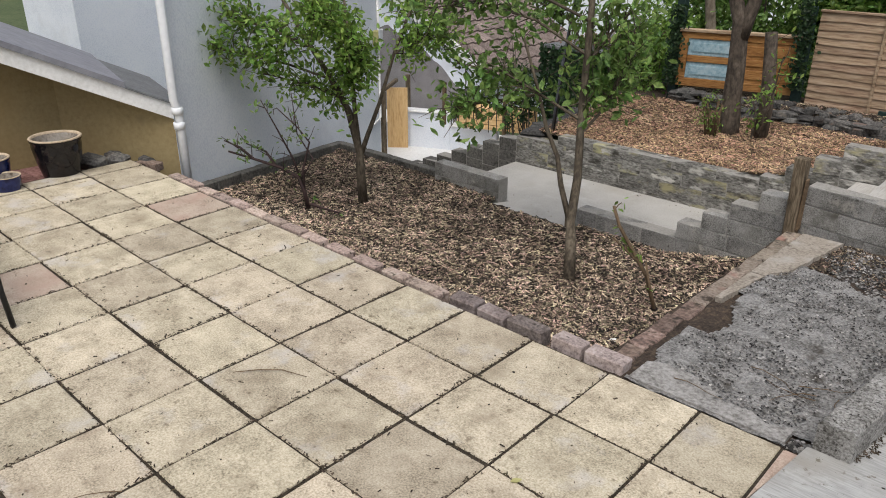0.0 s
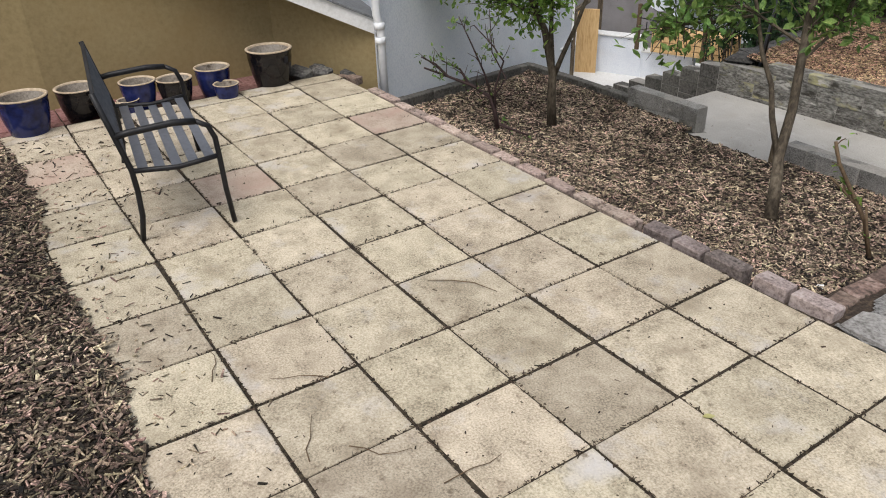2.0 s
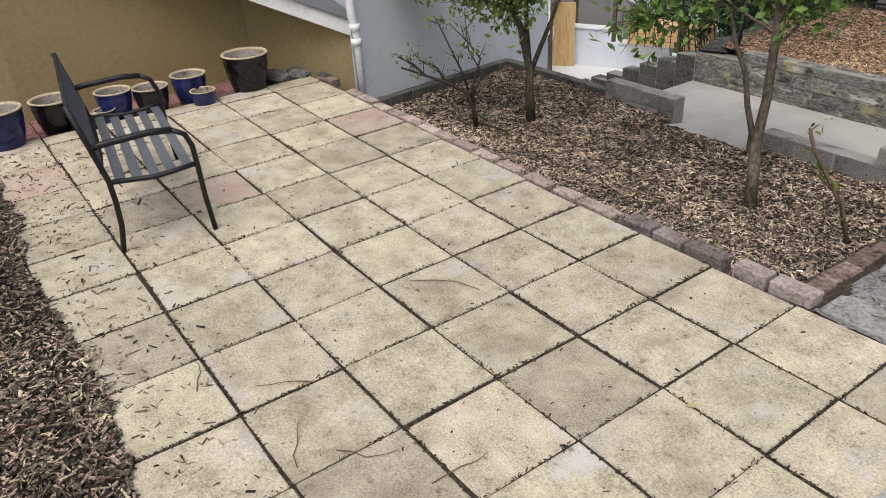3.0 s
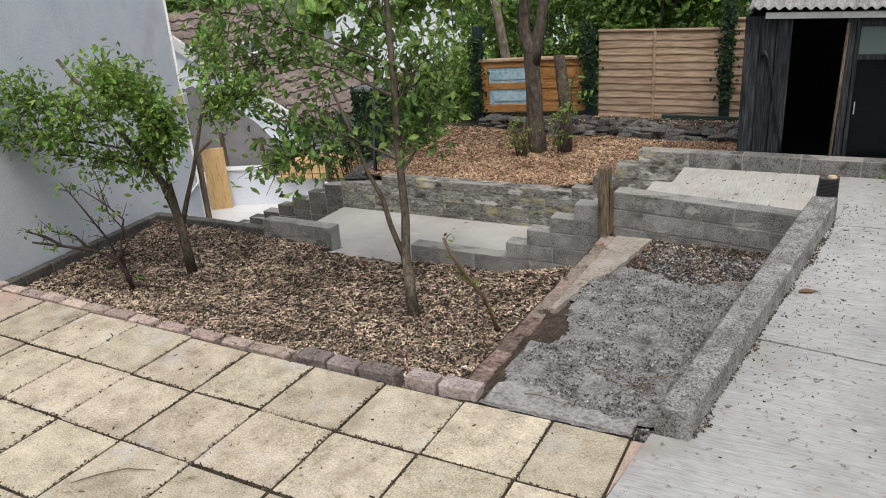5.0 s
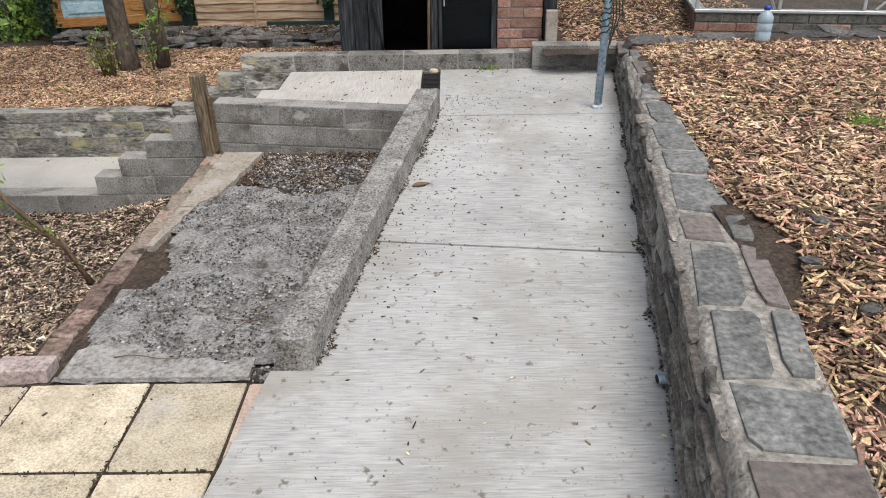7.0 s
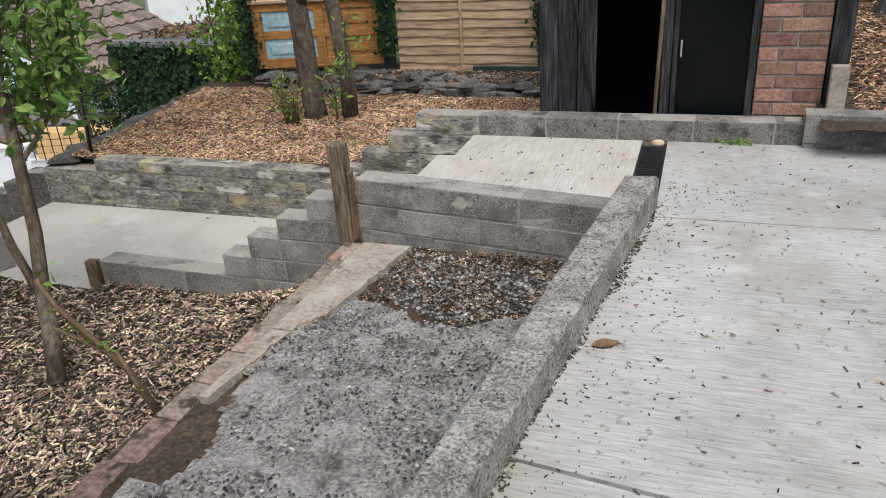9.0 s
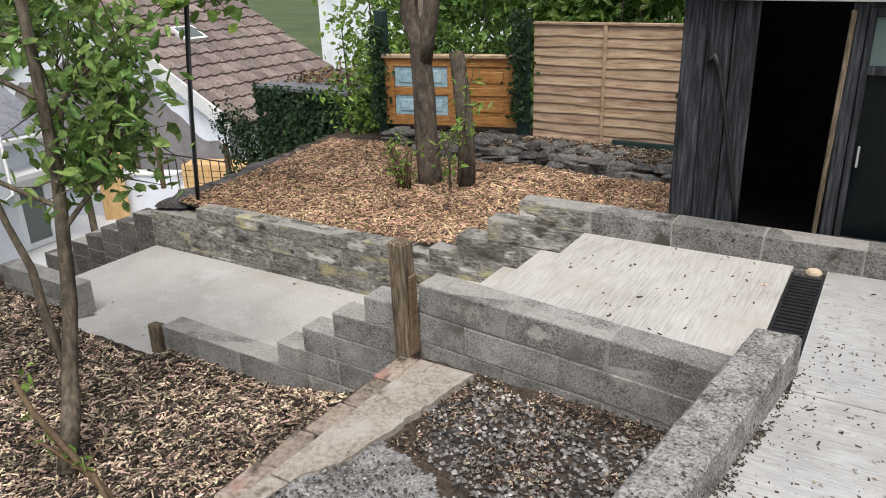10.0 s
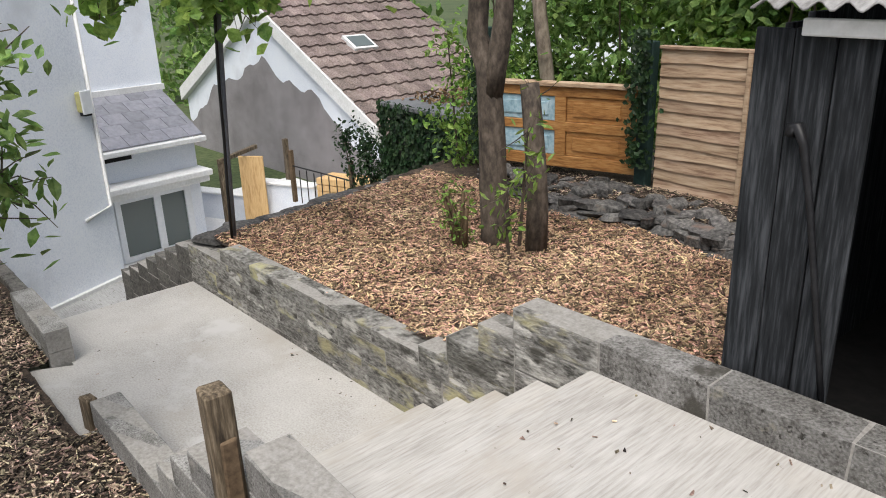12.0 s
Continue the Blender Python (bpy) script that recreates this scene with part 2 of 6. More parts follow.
M_GREY_RENDER = mat("brown_grey_pebbledash", [(0.15, 0.138, 0.138), (0.23, 0.215, 0.217), (0.29, 0.275, 0.277)], 60, 2, 0.95, 0.4)
M_ROOF_TILE = mat("brown_roof_tile", [(0.08, 0.062, 0.055), (0.17, 0.132, 0.118), (0.26, 0.212, 0.192)], 30, 3, 0.9, 0.3, "object", 0.25)
M_RED_TILE = mat("orange_roof_tile", [(0.22, 0.09, 0.05), (0.40, 0.20, 0.13)], 14, 2, 0.9, 0.3, stretch=(1, 1, 4))
M_SLATE = mat("grey_slate", [(0.155, 0.158, 0.18), (0.20, 0.203, 0.228), (0.235, 0.238, 0.262)], 14, 3, 0.65, 0.06, "object", 0.12)
M_FELT = mat("roofing_felt", [(0.09, 0.095, 0.10), (0.17, 0.175, 0.18)], 30, 3, 0.85, 0.2)
M_POT_BLUE = mat("blue_glaze", [(0.006, 0.008, 0.03), (0.013, 0.02, 0.085), (0.022, 0.03, 0.12)], 14, 5, 0.12, 0.03, spec=0.4)
M_POT_BLACK = mat("black_brown_glaze", [(0.004, 0.004, 0.005), (0.009, 0.008, 0.009), (0.018, 0.014, 0.014)], 14, 5, 0.12, 0.03, spec=0.4)
M_CLAY = mat("bare_clay_rim", [(0.35, 0.27, 0.18), (0.55, 0.45, 0.33)], 40, 6, 0.9, 0.2)
M_RED_TERRACE = mat("red_terrace_tile", [(0.10, 0.045, 0.04), (0.22, 0.11, 0.10), (0.28, 0.17, 0.155)], 40, 4, 0.85, 0.2, "object", 0.2)
M_METAL_BLACK = mat("black_painted_metal", [(0.007, 0.007, 0.008), (0.018, 0.018, 0.02)], 40, 6, 0.45, 0.05, spec=0.3)
# black metal with the sky's blue-grey reflection mixed into its base colour
M_METAL_SLAT = mat("sky_greyed_black_metal", [(0.075, 0.083, 0.10), (0.13, 0.14, 0.165)], 40, 6, 0.33, 0.05, spec=0.6)
M_POST_WOOD = mat("weathered_post_wood", [(0.035, 0.026, 0.017), (0.11, 0.083, 0.053), (0.22, 0.175, 0.12)], 30, 6, 0.9, 0.6, stretch=(3, 3, 0.35))
M_FENCE = mat("tan_fence_board", [(0.20, 0.125, 0.08), (0.38, 0.27, 0.18), (0.46, 0.35, 0.25)], 16, 3, 0.85, 0.3, "object", 0.12, stretch=(0.4, 2, 4), patch=((0.13, 0.075, 0.045), 5, 0.70, 0.05))
M_FENCE_DARK = mat("dark_fence_board", [(0.035, 0.025, 0.013), (0.085, 0.06, 0.032), (0.13, 0.095, 0.055)], 16, 3, 0.85, 0.3, "object", 0.15, stretch=(0.4, 2, 4))
M_ORANGE = mat("orange_varnished_wood", [(0.20, 0.085, 0.024), (0.38, 0.18, 0.055), (0.47, 0.26, 0.095)], 20, 4, 0.6, 0.2, stretch=(0.5, 1, 4))
M_PINE = mat("new_pine_board", [(0.48, 0.29, 0.12), (0.62, 0.41, 0.19), (0.68, 0.48, 0.25)], 18, 3, 0.7, 0.1, stretch=(3, 3, 0.4))
M_BLUE_PANEL = mat("pale_blue_paint", [(0.20, 0.33, 0.40), (0.33, 0.48, 0.55), (0.46, 0.58, 0.62)], 25, 5, 0.75, 0.2)
M_GREEN_POST = mat("dark_green_paint", [(0.008, 0.022, 0.019), (0.018, 0.042, 0.036)], 30, 5, 0.7, 0.2)
M_BLACK_WOOD = mat("weathered_black_boards", [(0.006, 0.0068, 0.0075), (0.02, 0.022, 0.0245), (0.06, 0.064, 0.07)], 14, 4, 0.85, 0.5, stretch=(5, 5, 0.35), spec=0.2)
# near black: paints the shade inside the shed and other dark openings
M_SHADE_IN = mat("shaded_inside_black", [(0.006, 0.006, 0.006), (0.016, 0.015, 0.014)], 20, 4, 0.95, 0.2)
M_CORRUGATED = mat("grey_corrugated_sheet", [(0.13, 0.125, 0.12), (0.25, 0.245, 0.24), (0.36, 0.355, 0.35)], 30, 3, 0.8, 0.3, stretch=(3, 0.5, 1))
M_SHED_BRICK = mat("shed_brick", [(0.12, 0.066, 0.05), (0.24, 0.135, 0.10), (0.33, 0.215, 0.175)], 60, 6, 0.9, 0.5, "object", 0.3, patch=((0.10, 0.075, 0.06), 8, 0.62, 0.1))
M_BIN = mat("grey_green_plastic", [(0.035, 0.042, 0.042), (0.075, 0.085, 0.085), (0.11, 0.12, 0.122)], 12, 3, 0.5, 0.05)
M_BIN_LID = mat("pale_dusty_lid", [(0.33, 0.35, 0.36), (0.50, 0.52, 0.54)], 20, 3, 0.5, 0.05)
M_POLE = mat("peeling_blue_paint", [(0.10, 0.13, 0.18), (0.29, 0.36, 0.42), (0.52, 0.55, 0.56)], 45, 14, 0.6, 0.3, patch=((0.27, 0.40, 0.50), 22, 0.50))
M_ALU = mat("dull_aluminium", [(0.35, 0.36, 0.36), (0.50, 0.51, 0.51)], 30, 4, 0.45, 0.05, metal=0.4)
M_GRATE = mat("black_grating", [(0.008, 0.008, 0.009), (0.022, 0.022, 0.024)], 40, 5, 0.5, 0.1)
M_BARK = mat("grey_brown_bark", [(0.03, 0.024, 0.017), (0.08, 0.064, 0.045), (0.15, 0.125, 0.09)], 40, 6, 0.9, 0.7, stretch=(1, 1, 0.4))
M_BARK_DARK = mat("dark_bark", [(0.035, 0.028, 0.022), (0.085, 0.067, 0.052), (0.15, 0.122, 0.096)], 30, 5, 0.9, 0.5, stretch=(1, 1, 0.5), depth=0.012)
M_BARK_PALE = mat("pale_bark", [(0.10, 0.08, 0.06), (0.19, 0.155, 0.12), (0.27, 0.23, 0.18)], 25, 4, 0.9, 0.4, stretch=(1, 1, 0.5))
M_TWIG = mat("dark_twig", [(0.022, 0.013, 0.013), (0.06, 0.035, 0.032)], 40, 6, 0.8, 0.2)
M_STICK = mat("dry_twig", [(0.07, 0.045, 0.025), (0.16, 0.11, 0.065)], 40, 6, 0.85, 0.2)
M_LEAF = leafy("fresh_green_leaf", [(0.09, 0.17, 0.03), (0.20, 0.33, 0.065), (0.32, 0.45, 0.12)])
M_LEAF_DARK = leafy("dark_green_leaf", [(0.06, 0.12, 0.03), (0.16, 0.265, 0.068), (0.28, 0.40, 0.12)])
M_IVY = leafy("ivy_leaf", [(0.011, 0.028, 0.011), (0.025, 0.058, 0.02), (0.05, 0.095, 0.035)])
M_LEAF_DRY = mat("dry_leaf", [(0.10, 0.06, 0.03), (0.24, 0.16, 0.09)], 40, 6, 0.8, 0.1, "island", 0.4)
M_GROUND = mat("rough_grass", [(0.03, 0.045, 0.015), (0.06, 0.085, 0.03), (0.10, 0.11, 0.05)], 8, 0.3, 0.95, 0.5)
M_CABLE = mat("black_cable", [(0.006, 0.006, 0.006), (0.012, 0.012, 0.012)], 30, 3, 0.5, 0)
# tint holds the darkness of the shed behind the pane
M_SHADE_GLASS = glass("shade_tinted_glass", (0.006, 0.008, 0.009), 0.12, 0.6)
M_SHADE_GLASS.node_tree.nodes["Principled BSDF"].inputs["Specular IOR Level"].default_value = 0.15
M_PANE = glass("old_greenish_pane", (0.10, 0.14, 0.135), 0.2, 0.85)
M_CLEAR = glass("dusty_clear_glass", (0.25, 0.27, 0.25), 0.1, 0.10)
M_HOUSE_GLASS = glass("window_glass", (0.12, 0.145, 0.14), 0.08, 0.9)
M_BOTTLE = glass("pale_blue_bottle_plastic", (0.45, 0.58, 0.66), 0.15, 0.55)
M_CAP = mat("blue_plastic", [(0.015, 0.04, 0.25), (0.03, 0.07, 0.33)], 20, 3, 0.35, 0)
M_LAMP = mat("yellowed_lamp_housing", [(0.33, 0.31, 0.12), (0.45, 0.43, 0.20)], 20, 3, 0.4, 0)

# ---- building helpers ----


def thing(name, label="", category="", group="", kind="", at=(0, 0, 0), yaw=0.0):
    ob = new(name)
    ob.empty_display_size = 0.1
    ob.matrix_basis = pose(*at, 0, 0, yaw)
    return tagged(ob, label, category, group, kind)


def data_of(name, bm, material, smooth=False):
    me = bpy.data.meshes.new(name)
    bmesh.ops.recalc_face_normals(bm, faces=bm.faces)
    bm.to_mesh(me)
    bm.free()
    me.materials.append(material)
    if smooth:
        me.polygons.foreach_set("use_smooth", [True] * len(me.polygons))
    return me


def part(name, bm, material, parent=None, label="", smooth=False):
    ob = new(name, data_of(name, bm, material, smooth))
    ob.parent = parent
    return tagged(ob, label)


def solo(name, bm, material, label, category, group="", kind="", smooth=False):
    return tagged(new(name, data_of(name, bm, material, smooth)), label, category, group, kind)


def box(x0, x1, y0, y1, z0, z1, bevel=0.0, wobble=0.0, bm=None, m=None, rng=random):
    """A box, its corners moved by up to wobble and its edges taken off by bevel."""
    b = bmesh.new()
    vs = [b.verts.new((x, y, z)) for x in (x0, x1) for y in (y0, y1) for z in (z0, z1)]
    for f in ((0, 1, 3, 2), (4, 6, 7, 5), (0, 4, 5, 1), (2, 3, 7, 6), (0, 2, 6, 4), (1, 5, 7, 3)):
        b.faces.new([vs[i] for i in f])
    if wobble:
        for v in vs:
            v.co += Vector([rng.uniform(-wobble, wobble) for _ in range(3)])
    if bevel:
        bmesh.ops.bevel(b, geom=b.edges[:], offset=bevel, segments=1, affect="EDGES", profile=0.5)
    if m:
        bmesh.ops.transform(b, matrix=m, verts=b.verts)
    if bm is None:
        return b
    me = bpy.data.meshes.new("t")
    b.to_mesh(me)
    b.free()
    bm.from_mesh(me)
    bpy.data.meshes.remove(me)
    return bm


def tube(points, radii, sides=8, bm=None):
    """A round, tapering limb along points."""
    bm = bm or bmesh.new()
    pts = [Vector(p) for p in points]
    if isinstance(radii, (int, float)):
        radii = [radii] * len(pts)
    rings = []
    up = Vector((0.31, 0.17, 0.93)).normalized()
    for i, p in enumerate(pts):
        d = (pts[min(i + 1, len(pts) - 1)] - pts[max(i - 1, 0)]).normalized()
        s = d.cross(up)
        if s.length < 0.05:
            s = d.cross(Vector((1, 0, 0)))
        s.normalize()
        q = d.cross(s)
        rings.append([bm.verts.new(p + radii[i] * (math.cos(a) * s + math.sin(a) * q)) for a in [2 * math.pi * k / sides for k in range(sides)]])
    for a, b in zip(rings, rings[1:]):
        for k in range(sides):
            bm.faces.new((a[k], a[(k + 1) % sides], b[(k + 1) % sides], b[k]))
    bm.faces.new(rings[0][::-1])
    bm.faces.new(rings[-1])
    return bm


def lathe(profile, sides=24, bm=None, at=(0, 0, 0)):
    bm = bm or bmesh.new()
    rings = [[bm.verts.new((at[0] + r * math.cos(2 * math.pi * k / sides), at[1] + r * math.sin(2 * math.pi * k / sides), at[2] + z)) for k in range(sides)] for r, z in profile]
    for a, b in zip(rings, rings[1:]):
        for k in range(sides):
            bm.faces.new((a[k], a[(k + 1) % sides], b[(k + 1) % sides], b[k]))
    return bm


def prism(outline, z0, z1, bm=None):
    """A flat-bottomed plate; outline: points (x, y) or (x, y, top z)."""
    bm = bm or bmesh.new()
    lo = [bm.verts.new((p[0], p[1], z0)) for p in outline]
    hi = [bm.verts.new((p[0], p[1], p[2] if len(p) > 2 else z1)) for p in outline]
    n = len(outline)
    bm.faces.new(lo[::-1])
    bm.faces.new(hi)
    for i in range(n):
        bm.faces.new((lo[i], lo[(i + 1) % n], hi[(i + 1) % n], hi[i]))
    return bm


def big_mesh(name, verts, faces, material, smooth=False):
    me = bpy.data.meshes.new(name)
    me.from_pydata(verts.tolist() if isinstance(verts, np.ndarray) else verts, [], faces.tolist() if isinstance(faces, np.ndarray) else faces)
    me.materials.append(material)
    if smooth:
        me.polygons.foreach_set("use_smooth", [True] * len(me.polygons))
    return me


def sheet(name, x0, x1, y0, y1, height, inside, material, step=0.06, rough=0.012, label="", category="ground"):
    """A lumpy ground surface over the part of a rectangle for which inside() holds."""
    nx, ny = int((x1 - x0) / step) + 1, int((y1 - y0) / step) + 1
    vs = []
    for j in range(ny + 1):
        for i in range(nx + 1):
            x, y = x0 + (x1 - x0) * i / nx, y0 + (y1 - y0) * j / ny
            vs.append((x, y, height(x, y) + rough * noise.noise((x * 7, y * 7, 0)) + rough * noise.noise((x * 21, y * 21, 3))))
    fs = []
    for j in range(ny):
        for i in range(nx):
            if inside(x0 + (x1 - x0) * (i + 0.5) / nx, y0 + (y1 - y0) * (j + 0.5) / ny):
                a = j * (nx + 1) + i
                fs.append((a, a + 1, a + nx + 2, a + nx + 1))
    return tagged(new(name, big_mesh(name, vs, fs, material, True)), label, category, kind="structure")


def scatter_points(n, x0, x1, y0, y1, inside, rng):
    out = []
    while sum(len(o) for o in out) < n:
        p = rng.uniform((x0, y0), (x1, y1), (n, 2))
        keep = np.array([inside(a, b) for a, b in p])
        out.append(p[keep])
    return np.concatenate(out)[:n]


def chips(name, n, rect, inside, height, material, label, seed, length=(0.018, 0.06), width=(0.006, 0.019), lift=0.024):
    """Loose wood chips: thin uneven splinters lying every way on a surface."""
    rng = np.random.default_rng(seed)
    p = scatter_points(n, *rect, inside, rng)
    L = rng.uniform(*length, n) * rng.choice([0.4, 0.7, 1.0, 1.0, 1.5], n)
    W, T = rng.uniform(*width, n), rng.uniform(0.002, 0.006, n)
    yaw, tilt, roll = rng.uniform(0, 6.283, n), rng.normal(0, 0.24, n), rng.normal(0, 0.45, n)
    sx, sy, sz = [np.array(a) for a in ((-1, 1, 1, -1, -1, 1, 1, -1), (-1, -1, 1, 1, -1, -1, 1, 1), (-1, -1, -1, -1, 1, 1, 1, 1))]
    taper = np.where(sx[None] > 0, rng.uniform(0.1, 0.9, n)[:, None], rng.uniform(0.3, 1.0, n)[:, None])
    lx = sx[None] * L[:, None] / 2 + np.where(sy[None] > 0, rng.uniform(-0.006, 0.006, n)[:, None], 0)
    ly, lz = sy[None] * W[:, None] / 2 * taper, sz[None] * T[:, None] / 2
    ly, lz = ly * np.cos(roll)[:, None] - lz * np.sin(roll)[:, None], ly * np.sin(roll)[:, None] + lz * np.cos(roll)[:, None]
    lx, lz = lx * np.cos(tilt)[:, None] - lz * np.sin(tilt)[:, None], lx * np.sin(tilt)[:, None] + lz * np.cos(tilt)[:, None]
    x = p[:, :1] + lx * np.cos(yaw)[:, None] - ly * np.sin(yaw)[:, None]
    y = p[:, 1:] + lx * np.sin(yaw)[:, None] + ly * np.cos(yaw)[:, None]
    h = np.array([height(a, b) for a, b in p])
    z = h[:, None] + lz + rng.uniform(0.0, lift, n)[:, None]
    v = np.stack([x, y, z], 2).reshape(-1, 3)
    f = np.array([(4, 5, 6, 7), (0, 1, 5, 4), (1, 2, 6, 5), (2, 3, 7, 6), (3, 0, 4, 7)])
    f = (f[None] + 8 * np.arange(n)[:, None, None]).reshape(-1, 4)
    return tagged(new(name, big_mesh(name, v, f, material)), label, "wood chips", kind="stuff")


def leaf_mesh(name, centres, size, material, rng, hang=0.3, ratio=0.5, normals=None):
    """Folded leaves at the centres, turned every way."""
    n = len(centres)
    c = np.asarray(centres)
    L = rng.uniform(size * 0.65, size * 1.25, n)
    d = rng.normal(0, 1, (n, 3))
    d[:, 2] -= hang
    d /= np.linalg.norm(d, axis=1)[:, None]
    u = rng.normal(0, 0.6, (n, 3))
    if normals is None:
        u[:, 2] += 1.0
    else:
        u = u * 0.6 + np.asarray(normals)
        d -= np.sum(d * normals, 1)[:, None] * np.asarray(normals) * 0.8
        d /= np.linalg.norm(d, axis=1)[:, None]
    s = np.cross(d, u)
    s /= np.linalg.norm(s, axis=1)[:, None]
    nn = np.cross(s, d)
    W = L * ratio / 2
    base, tip = c - d * L[:, None] / 2, c + d * L[:, None] / 2 - nn * (0.12 * L)[:, None]
    mid = c - nn * (0.10 * L)[:, None]
    la, ra = c - d * (0.12 * L)[:, None] + s * W[:, None], c - d * (0.12 * L)[:, None] - s * W[:, None]
    lb, rb = c + d * (0.22 * L)[:, None] + s * (0.7 * W)[:, None], c + d * (0.22 * L)[:, None] - s * (0.7 * W)[:, None]
    v = np.stack([base, la, lb, tip, rb, ra, mid], 1).reshape(-1, 3)
    f = np.array([(0, 6, 1, 1), (1, 6, 2, 2), (6, 3, 2, 2), (0, 5, 6, 6), (5, 4, 6, 6), (6, 4, 3, 3)])[:, :3]
    f = (f[None] + 7 * np.arange(n)[:, None, None]).reshape(-1, 3)
    return big_mesh(name, v, f, material)


def grow(limbs, rng, twigs, reach, spread):
    """Thin side shoots from the outer part of limbs: lists of points. Returns shoots."""
    out = []
    for _ in range(twigs):
        limb = limbs[rng.integers(len(limbs))]
        k = rng.integers(max(1, len(limb) // 2), len(limb))
        a, b = Vector(limb[k - 1]), Vector(limb[k])
        p = a.lerp(b, rng.random())
        d = (b - a).normalized() * 0.6 + Vector(rng.normal(0, spread, 3)) + Vector((0, 0, 0.25))
        d.normalize()
        q = p + d * reach * rng.uniform(0.3, 0.65)
        e = q + (d + Vector(rng.normal(0, 0.35, 3))).normalized() * reach * rng.uniform(0.3, 0.65)
        out.append([p, q, e])
    return out


def tree(name, label, stems, radii, limbs, seed, twigs, reach, leaves, size, leaf_mat, bark_mat, spread=0.7, hang=0.3, ratio=0.5, sides=9, clump=0.07):
    rng = np.random.default_rng(seed)
    t = thing(name, label, "tree")
    for s, r in zip(stems, radii):
        part("trunk" if s is stems[0] else "stem", tube(s, np.linspace(r[0], r[1], len(s)).tolist(), sides), bark_mat, t, smooth=True)
    shoots = grow(limbs if len(limbs) > 4 else limbs + stems, rng, twigs, reach, spread)
    bm = bmesh.new()
    for li in limbs:
        tube(li, np.linspace(0.013, 0.005, len(li)).tolist(), 6, bm)
    for s in shoots:
        tube(s, [0.005, 0.0035, 0.0018], 4, bm)
    tagged(part("branchwork", bm, bark_mat, t), kind="stuff")
    cs = []
    ends = [s for s in shoots]
    for _ in range(leaves):
        s = ends[rng.integers(len(ends))]
        u = rng.random() ** 0.7
        p = (s[0].lerp(s[1], u * 2) if u < 0.5 else s[1].lerp(s[2], u * 2 - 1))
        cs.append(np.array(p) + rng.normal(0, clump, 3))
    ob = new("crown", leaf_mesh("crown", cs, size, leaf_mat, rng, hang, ratio))
    ob.parent = t
    tagged(ob, kind="stuff")
    return t


def stone(sx, sy, sz, rng, bevel=0.25):
    """A rough stone about sx by sy by sz, resting on z = 0."""
    b = box(-sx / 2, sx / 2, -sy / 2, sy / 2, 0, sz, 0, min(sx, sy, sz) * 0.22, rng=rng)
    bmesh.ops.bevel(b, geom=b.edges[:], offset=min(sx, sy, sz) * bevel, segments=1, affect="EDGES", profile=0.6)
    return b


def stone_data(material, rng, seeds=10):
    """A few shared stone shapes of unit size."""
    return [data_of("stone", stone(1, 1, 1, rng, 0.17), material) for _ in range(seeds)]


def lay(name, me, parent, at, size, yaw=0.0, tilt=(0, 0)):
    ob = new(name, me)
    ob.parent = parent
    ob.matrix_basis = pose(*at, tilt[0], tilt[1], yaw) @ Matrix.Diagonal((*size, 1))
    return ob


def block_wall(name, label, at, yaw, blocks, thick, material, mortar, gap=0.003, group="", dip=0.0):
    """A wall of concrete blocks: each (x0, x1, z0, z1) in the wall's own plane; mortar lies back between them."""
    w = thing(name, label, "wall", group, "structure", at, yaw)
    w.matrix_basis = pose(*at, 0, dip, yaw)
    rng = random.Random(len(name) + len(blocks))
    core = bmesh.new()
    for x0, x1, z0, z1 in blocks:
        box(x0, x1, 0.0035, thick - 0.002, z0, z1 - 0.003, bm=core)
    part("mortar", core, mortar, w)
    for x0, x1, z0, z1 in blocks:
        part("block", box(x0 + gap, x1 - gap, rng.uniform(-0.002, 0.002), thick, z0 + gap, z1 - gap, 0.0035, 0.0025, rng=rng), material(x0, z1) if callable(material) else material, w)
    return w


def course(x0, x1, z0, z1, first=0.45, length=0.45):
    """Blocks of one course from x0 to x1."""
    out, x = [], x0
    step = first
    while x < x1 - 0.02:
        e = x + step
        if x1 - e < 0.1:
            e = x1
        out.append((x, min(e, x1), z0, z1))
        x, step = e, length
    return out

# ---- plan: heights of the ground ----


def bed_z(x, y):
    fall = 0.50 * (1 - math.exp(-0.95 * max(0.0, y) - 0.45 * max(0.0, y) ** 2))
    floor_z = -0.06 - fall * (0.55 + 0.45 * max(0.0, min(1.0, -x)))
    bank = kerb_z(y) - 0.075 - 0.32 * max(0.0, x - kerb_x(y))
    return max(floor_z, bank) if y > 0.15 else floor_z


def ramp_z(y):
    return 0.05 + (0.028 * min(y, 2.9) if y > 0 else 0.063 * max(-0.6, y))


def patio_z(x):
    return 0.017 * max(0.0, -x - 1.35)


def kerb_x(y):
    return -4.187 - 0.4769 * (y - 0.283)


def kerb_z(y):
    return -0.131 - 0.1424 * (y - 0.283)


def ramp_right(y):
    return 2.31 + 0.147 * y


def top_w(y):
    """Width of the stone wall's bare top."""
    return 0.30 if y < 0.3 else max(0.13, 0.30 - 0.075 * (y - 0.3))


def raised_z(x, y):
    k = max(0.0, min(1.0, (x + 1.2) / 1.8))
    return -0.22 + 0.28 * k * max(0.0, 1 - (y - 4.1) / 2.5) + 0.03 * max(0.0, min(1.0, (y - 5.0) / 1.5))


def right_z(x, y):
    return 0.40 + 0.02 * math.sin(x * 2) + 0.015 * math.sin(y * 3)


def back_z(x, y):
    return 0.30 + 0.2 * max(0.0, min(1.2, (y - 4.1) / 1.4))


